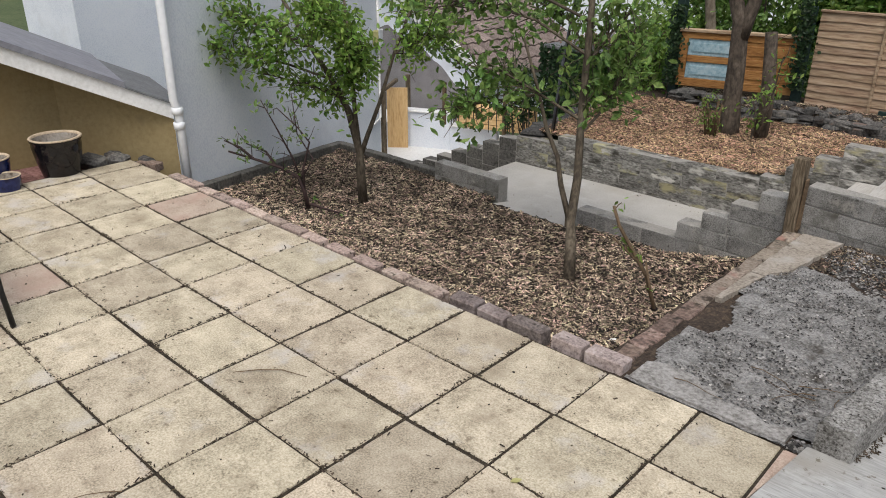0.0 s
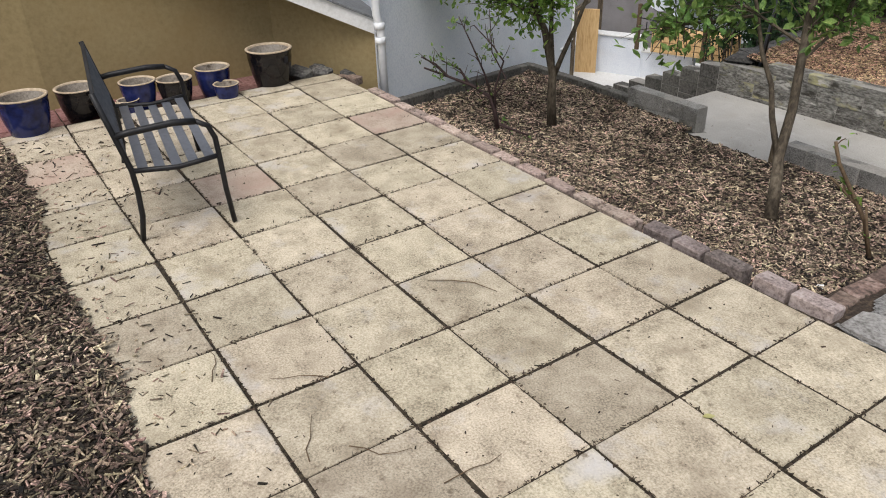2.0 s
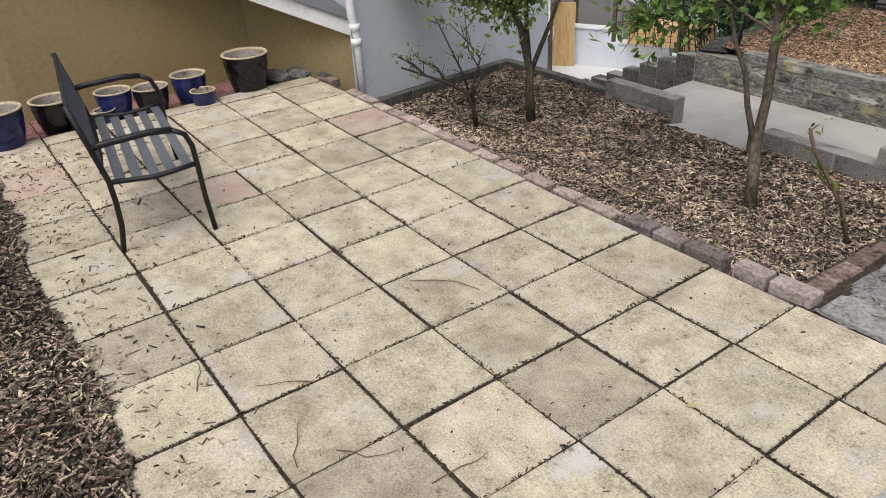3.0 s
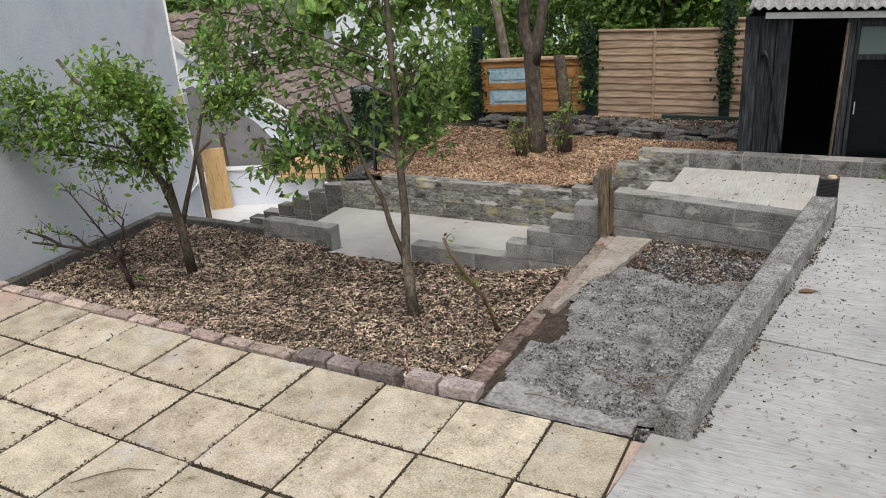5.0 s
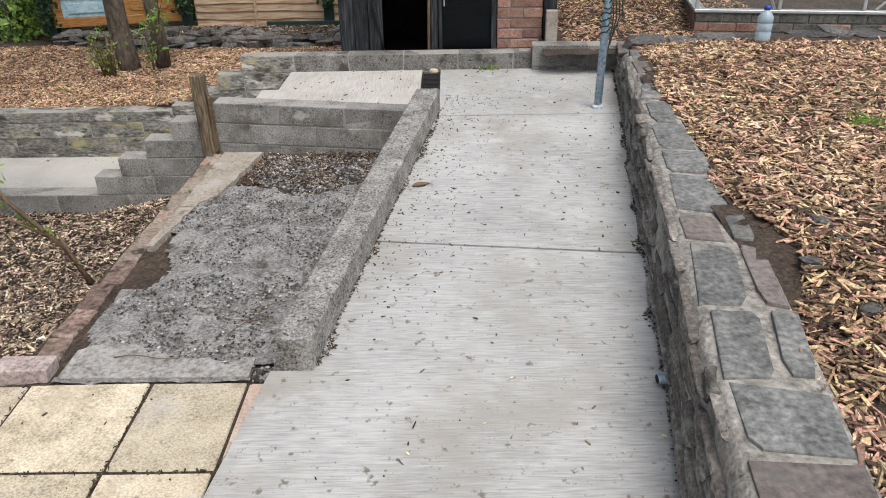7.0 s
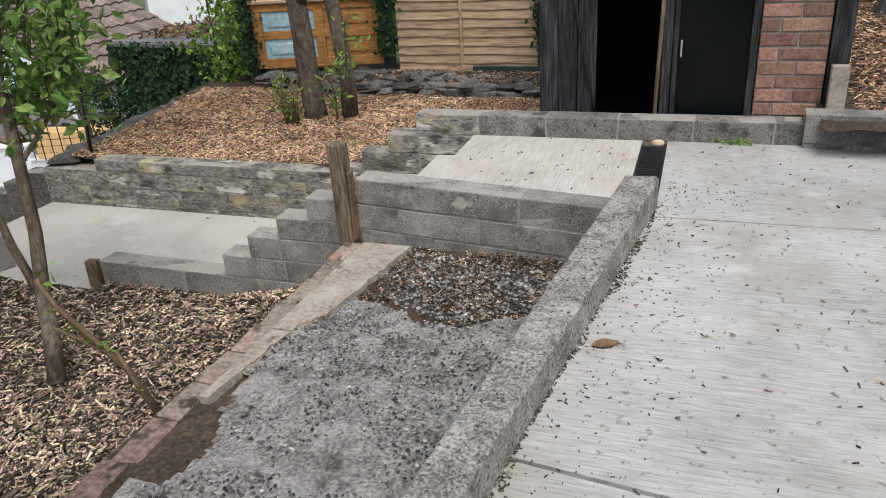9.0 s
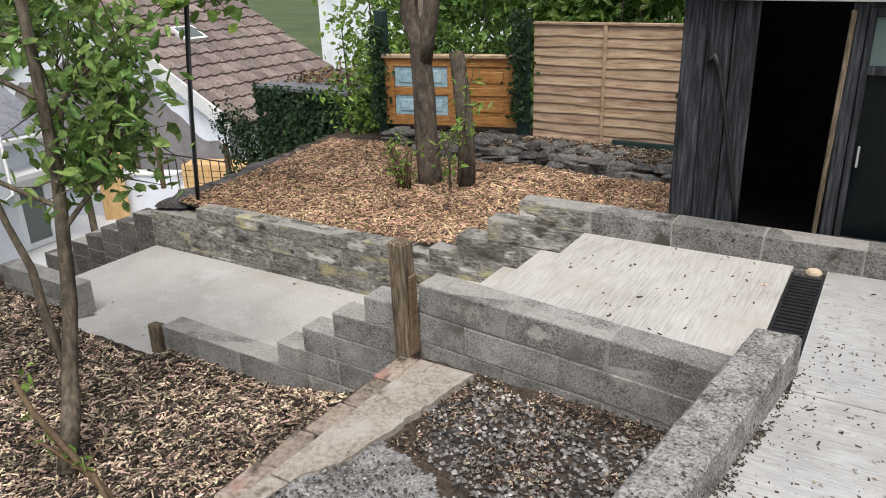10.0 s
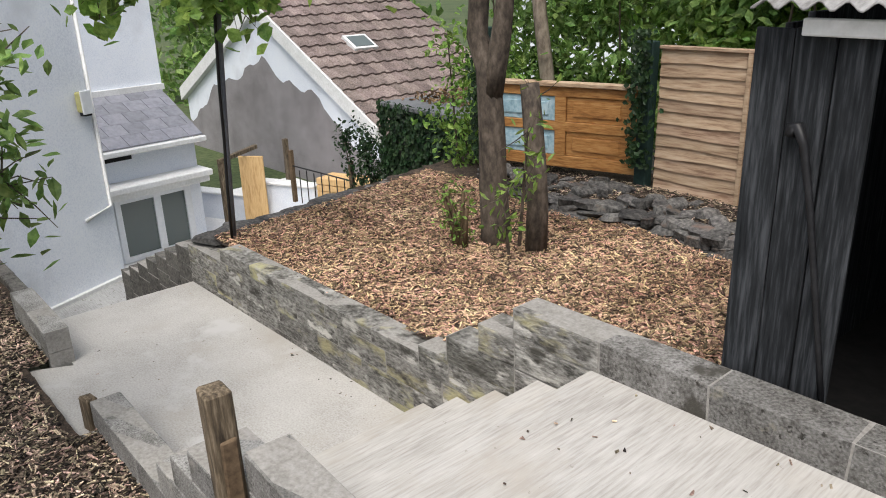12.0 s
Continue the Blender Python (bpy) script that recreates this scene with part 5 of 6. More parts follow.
part("door_head", box(1.456, 2.33, -0.018, 0.02, 1.332, 1.385), M_BLACK_WOOD, shed)
# lining, floor and shelves coloured near black to give the doorway its inner shade
part("back_lining", box(0.66, 2.44, 1.75, 1.8, -0.3, 1.65), M_SHADE_IN, shed)
part("side_lining", box(2.40, 2.44, 0.09, 1.75, -0.3, 1.55), M_SHADE_IN, shed)
part("shed_floor", box(0.66, 2.40, 0.02, 1.75, -0.3, -0.05), M_SHADE_IN, shed)
part("shelf", box(1.45, 2.38, 1.2, 1.7, 0.62, 0.66), M_SHADE_IN, shed)
part("shelf", box(1.45, 2.38, 1.2, 1.7, 0.25, 0.29), M_SHADE_IN, shed)
pier = new("brick_pier")
pier.parent = shed
part("mortar", box(1.95, 2.322, -0.002, 0.2, -0.1, 1.33), M_MORTAR, pier)
rb = random.Random(3)
for r in range(17):
    z0 = -0.09 + 0.0826 * r
    cuts = (1.945, 2.16, 2.327) if r % 2 else (1.945, 2.055, 2.327)
    for a, b in zip(cuts, cuts[1:]):
        part("brick", box(a + 0.005, b - 0.005, -0.012 + rb.uniform(-0.002, 0.002), 0.09, z0 + 0.006, z0 + 0.0766, 0.004, 0.0015, rng=rb), M_SHED_BRICK, pier)
part("concrete_spur", box(2.345, 2.44, -0.09, -0.035, 0.15, 0.56, 0.006, 0.003), M_CONC_TAN, shed, "grey concrete spur")
bm = bmesh.new()
n = 150
ra, rbk = [], []
for i in range(n + 1):
    x = 0.66 + 1.80 * i / n
    zz = 0.013 * math.sin(2 * math.pi * x / 0.076)
    ra.append([bm.verts.new((x, -0.12, 1.455 - 0.028 * (x - 0.66) + zz + d)) for d in (0, 0.006)])
    rbk.append([bm.verts.new((x, 1.95, 2.03 - 0.028 * (x - 0.66) + zz + d)) for d in (0, 0.006)])
for i in range(n):
    bm.faces.new((ra[i][1], ra[i + 1][1], rbk[i + 1][1], rbk[i][1]))
    bm.faces.new((ra[i][0], rbk[i][0], rbk[i + 1][0], ra[i + 1][0]))
    bm.faces.new((ra[i][0], ra[i + 1][0], ra[i + 1][1], ra[i][1]))
part("roof", bm, M_CORRUGATED, shed, "grey corrugated roof sheet", True)
stick = solo("garden_tool_handle", tube([(0.785, 4.165, 1.07), (0.79, 4.165, 1.10), (0.805, 4.165, 1.105), (0.83, 4.165, 1.05), (0.875, 4.16, 0.87), (0.97, 4.15, 0.40), (1.01, 4.15, 0.17)], [0.017, 0.019, 0.018, 0.014, 0.011, 0.010, 0.010], 8), M_METAL_BLACK, "long wooden tool handle leaning in the shed doorway", "tool", smooth=True)
solo("timber_prop", tube([(1.375, 4.12, 0.19), (1.40, 4.15, 1.32)], 0.012, 6), M_POST_WOOD, "bare timber prop against the shed door post", "timber")

# ---- compost bin ----
comp = thing("compost_bin", "grey-green plastic compost bin with a pale lid", "compost bin", at=(3.30, 6.20, 0.53))
bm = lathe([(0.43, 0.0), (0.435, 0.04), (0.41, 0.06), (0.37, 0.40), (0.325, 0.62), (0.32, 0.65), (0.30, 0.76), (0.28, 0.78)], 32)
part("body", bm, M_BIN, comp, smooth=True)
part("lid", lathe([(0.285, 0.775), (0.30, 0.785), (0.295, 0.81), (0.24, 0.845), (0.0, 0.86)], 32), M_BIN_LID, comp, "pale dusty lid", True)
part("lid_grip", box(-0.06, 0.06, -0.03, 0.03, 0.855, 0.875, 0.006), M_BIN, comp)
# solid block coloured black in place of the bin's shaded inside
part("hatch", box(-0.08, 0.14, -0.44, -0.38, 0.06, 0.30, 0.01), M_SHADE_IN, comp, "open hatch, its inner shade painted black")
comp.scale = (0.92, 0.92, 0.92)
for i in range(3):
    part("rib", box(-0.20, -0.10, -0.335, -0.285, 0.58 + 0.055 * i, 0.60 + 0.055 * i, 0.006), M_BIN, comp)

# ---- greenhouse ----
gh = thing("greenhouse", "aluminium greenhouse on a low brick base", "greenhouse", at=(3.62, 4.28, 0), yaw=-9)
GW, GDp = 2.6, 2.4
base_bm = bmesh.new()
box(0, GW, 0.0, 0.1, 0.2, 0.50, bm=base_bm)
box(0, 0.1, 0.1, GDp, 0.2, 0.50, bm=base_bm)
box(GW - 0.1, GW, 0.1, GDp, 0.2, 0.50, bm=base_bm)
part("base_core", base_bm, M_MORTAR, gh)
rb = random.Random(9)
for r in range(3):
    z0 = 0.27 + 0.075 * r
    x = -0.004 - (0.11 if r % 2 else 0)
    while x < GW:
        a, b = max(x, -0.004), min(x + 0.215, GW)
        if b - a > 0.03:
            part("brick", box(a, b, -0.012, 0.05, z0 + 0.004, z0 + 0.07, 0.004, 0.002, rng=rb), M_SHED_BRICK if r == 1 and rb.random() < 0.4 else M_BLOCK_DARK, gh)
        x += 0.225
    y = 0.06
    while y < GDp:
        part("brick", box(-0.012, 0.05, y, min(y + 0.215, GDp), z0 + 0.004, z0 + 0.07, 0.004, 0.002, rng=rb), M_SHED_BRICK if rb.random() < 0.6 else M_BLOCK_DARK, gh)
        y += 0.225
part("sill", box(-0.02, GW + 0.02, -0.025, 0.05, 0.50, 0.525, 0.004), M_ALU, gh)
part("sill", box(-0.02, 0.05, 0.05, GDp, 0.50, 0.525, 0.004), M_ALU, gh)
for i in range(5):
    x = GW * i / 4
    part("glazing_bar", box(x - 0.014, x + 0.014, -0.014, 0.014, 0.525, 1.75, 0.003), M_ALU, gh)
    y = GDp * i / 4
    if i:
        part("glazing_bar", box(-0.014, 0.014, y - 0.014, y + 0.014, 0.525, 1.75, 0.003), M_ALU, gh)
        part("glazing_bar", box(GW - 0.014, GW + 0.014, y - 0.014, y + 0.014, 0.525, 1.75, 0.003), M_ALU, gh)
        part("glazing_bar", box(GW * (i - 0.5) / 4 - 0.014, GW * (i - 0.5) / 4 + 0.014, GDp - 0.014, GDp + 0.014, 0.525, 1.75, 0.003), M_ALU, gh)
    if i < 4:
        p = part("pane", box(x + 0.015, GW * (i + 1) / 4 - 0.015, -0.003, 0.003, 0.53, 1.72), M_CLEAR, gh)
        p.visible_shadow = False
        p = part("pane", box(-0.003, 0.003, y + 0.015, GDp * (i + 1) / 4 - 0.015, 0.53, 1.72), M_CLEAR, gh)
        p.visible_shadow = False
for x0, x1 in ((0.1, 0.62), (GW * 0.75 + 0.5, GW * 0.5 + 0.1)):
    part("brace", tube([(x0, 0.02, 1.6), (x1, 0.02, 0.53)], 0.012, 6), M_ALU, gh)
part("eaves_bar", box(-0.02, GW + 0.02, -0.02, 0.02, 1.75, 1.79, 0.003), M_ALU, gh)
part("eaves_bar", box(-0.02, 0.02, 0.02, GDp, 1.75, 1.79, 0.003), M_ALU, gh)
for a, b in (((-0.0, 0, 1.77), (0, GDp / 2, 2.3)), ((0, GDp, 1.77), (0, GDp / 2, 2.3)), ((GW, 0, 1.77), (GW, GDp / 2, 2.3)), ((GW, GDp, 1.77), (GW, GDp / 2, 2.3)), ((0, GDp / 2, 2.3), (GW, GDp / 2, 2.3))):
    part("roof_bar", tube([a, b], 0.014, 6), M_ALU, gh)
shelf_in = bmesh.new()
box(0.3, GW - 0.2, GDp - 0.5, GDp - 0.1, 0.44, 0.62, bm=shelf_in)
part("inner_staging", shelf_in, M_SOIL, gh)

# ---- water bottle on the ledge ----
bot = thing("water_bottle", "clear plastic water bottle with a blue cap", "bottle", at=(3.89, 3.50, 0.425))
part("body", lathe([(0.0, 0.0), (0.052, 0.004), (0.056, 0.02), (0.056, 0.07), (0.052, 0.075), (0.056, 0.08), (0.056, 0.13), (0.052, 0.135), (0.056, 0.14), (0.055, 0.18), (0.03, 0.215), (0.02, 0.222), (0.02, 0.24)], 20), M_BOTTLE, bot, smooth=True)
part("cap", lathe([(0.022, 0.228), (0.024, 0.23), (0.024, 0.255), (0.0, 0.257)], 16), M_CAP, bot, "blue screw cap", True)

# ---- clothes pole on the ramp ----
pole = thing("clothes_pole", "leaning metal clothes pole with peeling blue paint", "pole")
part("tube", tube([(2.57, 2.85, 0.08), (2.585, 2.85, 1.0), (2.60, 2.85, 2.6)], 0.027, 12), M_POLE, pole, smooth=True)
part("foot", lathe([(0.045, 0.0), (0.042, 0.03), (0.028, 0.04)], 12, at=(2.57, 2.85, 0.118)), M_POLE, pole)
knot = bmesh.new()
rk = random.Random(12)
for i in range(7):
    z = 0.62 + 0.045 * i
    pts = [(2.578 + 0.034 * math.cos(a * 0.8 + i), 2.85 + 0.034 * math.sin(a * 0.8 + i), z + 0.006 * a + rk.uniform(-0.01, 0.01)) for a in range(9)]
    tube(pts, 0.005, 5, knot)
for i in range(4):
    x = 2.60 + 0.02 * i
    tube([(x, 2.82, 0.92), (x + 0.02, 2.81, 0.75), (x - 0.01 * i, 2.81, 0.52 + 0.05 * i)], 0.004, 5, knot)
part("rope", knot, M_GREEN_POST, pole, "knotted green cord")

# ---- dark pole with a cable at the corner of the raised bed ----
pole2 = thing("cable_pole", "slim dark pole with a black cable", "pole")
part("tube", tube([(-3.25, 4.19, -0.3), (-3.17, 4.19, 0.5), (-3.02, 4.19, 1.5), (-2.92, 4.19, 2.4)], 0.019, 10), M_METAL_SLAT, pole2, smooth=True)
part("cable", tube([(-3.20, 4.15, -0.25), (-3.16, 4.15, 0.2), (-3.11, 4.15, 0.55), (-3.08, 4.15, 0.9), (-2.985, 4.15, 1.5), (-2.9, 4.15, 2.3)], 0.011, 6), M_CABLE, pole2, smooth=True)

# ---- wooden post at the near wall ----
post = thing("wooden_post", "weathered split square post beside the block wall", "post", at=(-0.085, 2.615, -0.12), yaw=-8)
part("post_shaft", box(-0.042, 0.042, -0.042, 0.042, 0.0, 0.585, 0.008, 0.005, m=pose(0, 0, 0, 0, -1.0, 0)), M_POST_WOOD, post)
part("split", box(0.042, 0.055, -0.02, 0.03, 0.06, 0.44, 0.004, 0.004), M_STICK, post, "split edge of the post")
solo("post_stub", box(-0.05, 0.05, -0.045, 0.045, 0, 0.2, 0.01, 0.012, m=pose(-1.985, 2.70, -0.60, 0, 4, 10) @ Matrix.Diagonal((0.75, 0.75, 0.95, 1))), M_POST_WOOD, "short rotten stub of a wooden post", "post")

# ---- drain channel ----
drain = thing("drain_channel", "black slotted drain channel across the landing", "drain")
part("channel", prism([(1.327, 2.74), (1.473, 2.74), (1.473, 3.86), (1.327, 3.86)], 0.0, 0.112), M_GRATE, drain)
for i in range(30):
    y = 2.735 + 0.0375 * i
    part("grate_bar", box(1.335, 1.465, y, y + 0.020, 0.112, 0.128), M_GRATE, drain)
for x in (1.328, 1.462):
    part("edge_rail", box(x, x + 0.01, 2.72, 3.86, 0.112, 0.133), M_GRATE, drain)
solo("round_stopper", lathe([(0.036, 0.0), (0.036, 0.012), (0.026, 0.02), (0, 0.022)], 16, at=(1.42, 3.89, 0.131)), M_CLAY, "small tan drain cap by the channel", "cap", smooth=True)

# ---- glazed pots ----


def pot(at, r, h, material, label):
    p = thing("plant_pot", label, "plant pot", "glazed pots", at=at)
    part("body", lathe([(0.0, 0.0), (r * 0.62, 0.0), (r * 0.68, h * 0.06), (r * 0.86, h * 0.45), (r * 0.95, h * 0.8), (r * 0.93, h * 0.88), (r * 0.98, h * 0.92), (r * 0.98, h * 0.965)], 32), material, p, smooth=True)
    part("rim", lathe([(r * 0.98, h * 0.965), (r, h * 0.985), (r * 0.96, h), (r * 0.88, h * 0.995), (r * 0.86, h * 0.95)], 32), M_CLAY, p, "bare clay rim", True)
    # same clay as the rim; the darker tan-brown colour stands in for shade
    part("inside", lathe([(r * 0.86, h * 0.95), (r * 0.80, h * 0.6), (r * 0.66, h * 0.25), (0, h * 0.22)], 32), M_CONC_TAN, p, "clay inside with its shade painted as darker brown", True)
    return p


FIT = 0.962
BK, BL = (M_POT_BLACK, "empty black-brown glazed pot with a bare clay rim"), (M_POT_BLUE, "empty deep blue glazed pot with a bare clay rim")
for x, y, r, h, (m, lb), w in ((-5.00, -0.47, 0.205, 0.37, BK, "large "), (-5.09, -0.97, 0.155, 0.27, BL, ""), (-4.86, -0.94, 0.11, 0.17, BL, "small "), (-5.02, -1.32, 0.15, 0.25, BK, ""),
                               (-5.10, -1.60, 0.15, 0.26, BL, ""), (-4.99, -1.72, 0.09, 0.15, BL, "small "), (-5.12, -2.05, 0.18, 0.29, BK, ""), (-4.90, -1.89, 0.10, 0.15, BK, "small "), (-4.95, -2.47, 0.19, 0.34, BL, "large ")):
    pot((1.39 + (x - 1.39) * FIT, -2.80 + (y + 2.80) * FIT, patio_z(-4.72) - 0.052), r * FIT, h * FIT, m, (w + lb).strip())

# ---- garden bench ----
bench = thing("garden_bench", "black metal garden bench with slatted seat and curved arms", "bench", at=(-3.06, -1.91, patio_z(-3.0)), yaw=171.4)
# own axes: x along the bench, y to the back
HL, FR, BKY = 0.60, -0.22, 0.22
for s in (-1, 1):
    x = s * HL
    part("front_leg", tube([(x, FR - 0.02, 0.0), (x, FR - 0.005, 0.2), (x, FR, 0.40), (x, FR + 0.005, 0.50), (x, FR + 0.03, 0.57), (x, FR + 0.09, 0.605)], 0.015, 8), M_METAL_BLACK, bench, smooth=True)
    part("back_leg", tube([(x, BKY + 0.03, 0.0), (x, BKY + 0.005, 0.14), (x, BKY, 0.28), (x, BKY + 0.005, 0.40), (x, BKY + 0.05, 0.6), (x, BKY + 0.10, 0.82)], 0.015, 8), M_METAL_BLACK, bench, smooth=True)
    part("arm", tube([(x, FR + 0.09, 0.605), (x, FR + 0.2, 0.615), (x, BKY - 0.02, 0.60), (x, BKY + 0.045, 0.59)], 0.018, 8), M_METAL_BLACK, bench, smooth=True)
    part("seat_rail", tube([(x, FR, 0.40), (x, FR + 0.12, 0.385), (x, 0.0, 0.375), (x, BKY, 0.395)], 0.014, 8), M_METAL_BLACK, bench, smooth=True)
for i in range(5):
    y = FR + 0.045 + 0.086 * i
    z = 0.385 - 0.03 * math.sin(math.pi * (i + 0.5) / 5)
    part("seat_slat", box(-HL + 0.01, HL - 0.01, y - 0.027, y + 0.027, z + 0.012, z + 0.017, 0.002), M_METAL_SLAT, bench)
for z0, z1 in ((0.46, 0.49), (0.78, 0.82)):
    k0 = BKY + 0.005 + 0.24 * (z0 - 0.4)
    part("back_rail", box(-HL, HL, k0 - 0.01, k0 + 0.01, z0, z1, 0.003), M_METAL_BLACK, bench)
for i in range(15):
    x = -HL + 0.08 * (i + 0.5)
    part("back_slat", tube([(x, BKY + 0.02, 0.48), (x, BKY + 0.095, 0.80)], 0.011, 6), M_METAL_SLAT, bench)

# ---- twigs and bits on the patio ----
tw = solo("fallen_twig", tube([(-1.27, -1.22, 0.012), (-1.2, -1.13, 0.014), (-1.11, -1.06, 0.020), (-0.99, -1.01, 0.012)], [0.002, 0.003, 0.003, 0.0015], 6), M_STICK, "thin dry twig lying on the patio", "twig")


def lying_leaf(at, size, material, label, yaw):
    bm = bmesh.new()
    rings = []
    for i in range(7):
        u = i / 6
        w = size * 0.28 * math.sin(math.pi * min(0.97, u + 0.03)) ** 0.8
        rings.append([bm.verts.new((size * (u - 0.5), s * w, 0.012 + 0.25 * w * abs(s) + size * 0.10 * (u - 0.5) ** 2 + dz)) for dz in (0, 0.0015) for s in (-1, 0, 1)])
    for a, b in zip(rings, rings[1:]):
        for k in (0, 1):
            bm.faces.new((a[k], a[k + 1], b[k + 1], b[k]))
            bm.faces.new((a[k + 3], b[k + 3], b[k + 4], a[k + 4]))
    ob = solo("fallen_leaf", bm, material, label, "leaf", smooth=True)
    ob.matrix_basis = pose(*at, 0, 0, yaw)
    return ob


lying_leaf((1.385, 1.60, 0.085), 0.10, M_LEAF_DRY, "curled dry buff leaf lying by the low wall", 25)
lying_leaf((0.14, -0.90, -0.008), 0.045, M_LAMP, "small yellow leaf lying in a slab joint", 60)
solo("paper_scrap", box(-0.022, 0.022, -0.014, 0.014, 0, 0.004, 0.001, 0.004, m=pose(-0.33, 0.62, bed_z(-0.33, 0.62) + 0.015, 8, -6, 35)), M_WHITE_PAINT, "small white scrap of paper lying on the bark", "litter")
rt = random.Random(21)
for k in range(14):
    if k < 8:
        x, y, z = rt.uniform(-1.2, 0.7), rt.uniform(-2.7, -1.6), 0.006
    else:
        x, y = rt.uniform(0.15, 0.95), rt.uniform(0.1, 0.5)
        z = 0.022 - 0.03 * y
    a = rt.uniform(0, 6.28)
    pts = [(x, y, z)]
    for i in range(4):
        a += rt.uniform(-0.5, 0.5)
        pts.append((pts[-1][0] + 0.06 * math.cos(a), pts[-1][1] + 0.06 * math.sin(a), z + rt.uniform(0, 0.012)))
    solo("fallen_twig", tube(pts, [0.0025, 0.0022, 0.002, 0.0016, 0.001], 5), M_STICK, "thin bare twig lying on the ground", "twig", "fallen twigs")
# ---- trees and shrubs ----
tree("young_tree", "slim young tree with a forked trunk in the bark bed",
     [[(-1.276, 1.632, -0.521), (-1.379, 1.777, -0.262), (-1.425, 1.826, -0.150), (-1.448, 1.913, 0.168), (-1.534, 2.033, 0.735), (-1.522, 2.033, 1.227), (-1.522, 2.033, 1.899), (-1.582, 1.997, 2.499)],
      [(-1.422, 1.821, -0.171), (-1.545, 1.842, 0.114), (-1.611, 1.866, 0.320), (-1.723, 1.862, 0.519), (-1.822, 1.853, 0.819), (-1.918, 1.781, 1.179)]],
     [(0.046, 0.016), (0.024, 0.010)],
     [[(-1.518, 2.008, 0.586), (-1.726, 1.817, 0.759), (-1.990, 1.637, 0.939), (-2.350, 1.541, 0.963)],
      [(-1.534, 2.033, 0.819), (-1.666, 2.237, 1.059), (-1.906, 2.357, 1.239), (-2.206, 2.417, 1.359)],
      [(-1.522, 2.033, 1.059), (-1.846, 1.817, 1.299), (-2.206, 1.577, 1.419), (-2.506, 1.457, 1.359)],
      [(-1.494, 1.988, 0.496), (-1.390, 2.141, 0.699), (-1.318, 2.189, 0.939), (-1.246, 2.237, 1.179)],
      [(-1.822, 1.853, 0.759), (-2.086, 1.697, 0.699), (-2.316, 1.506, 0.642)],
      [(-1.522, 2.033, 1.419), (-1.726, 2.237, 1.779), (-2.086, 2.357, 2.019)],
      [(-1.522, 2.033, 1.299), (-1.846, 1.637, 1.539), (-2.206, 1.397, 1.719), (-2.446, 1.157, 1.779)],
      [(-1.50, 2.0, 0.70), (-1.52, 2.25, 0.82), (-1.58, 2.50, 0.85)],
      [(-1.53, 2.06, 1.0), (-1.5, 2.3, 1.2), (-1.45, 2.5, 1.35)]],
     51, 260, 0.30, 2700, 0.082, M_LEAF_DARK, M_BARK, 0.65, 0.3, 0.52)
tree("young_tree", "small leafy tree with several stems beside the white house",
     [[(-3.674, 1.709, -0.553), (-3.685, 1.698, -0.191), (-3.685, 1.698, -0.037), (-3.740, 1.632, 0.359), (-3.839, 1.533, 0.645), (-3.993, 1.379, 1.020), (-4.158, 1.214, 1.460)],
      [(-3.685, 1.698, -0.081), (-3.630, 1.764, 0.150), (-3.553, 1.841, 0.425), (-3.465, 1.951, 0.865), (-3.355, 2.061, 1.240)],
      [(-3.685, 1.698, -0.037), (-3.707, 1.676, 0.359), (-3.718, 1.676, 0.778), (-3.751, 1.643, 1.349)]],
     [(0.048, 0.014), (0.026, 0.010), (0.026, 0.010)],
     [[(-3.839, 1.533, 0.645), (-4.103, 1.269, 0.778), (-4.378, 0.939, 0.887), (-4.598, 0.741, 0.931)],
      [(-3.773, 1.599, 0.469), (-3.993, 1.379, 0.601), (-4.235, 1.071, 0.712)],
      [(-3.465, 1.951, 0.865), (-3.333, 2.094, 0.965), (-3.168, 2.259, 1.020)],
      [(-3.718, 1.676, 0.778), (-3.883, 1.709, 1.020), (-4.103, 1.764, 1.184)],
      [(-3.751, 1.643, 1.020), (-3.663, 1.379, 1.184), (-3.608, 1.159, 1.295)],
      [(-3.707, 1.676, 0.579), (-3.608, 1.544, 0.744), (-3.498, 1.489, 0.909)],
      [(-3.938, 1.434, 0.909), (-4.103, 1.159, 1.074), (-4.433, 0.939, 1.184)],
      [(-3.388, 2.017, 1.129), (-3.443, 2.204, 1.295), (-3.553, 2.369, 1.460)]],
     52, 330, 0.28, 5200, 0.066, M_LEAF, M_BARK, 0.7, 0.25, 0.5)
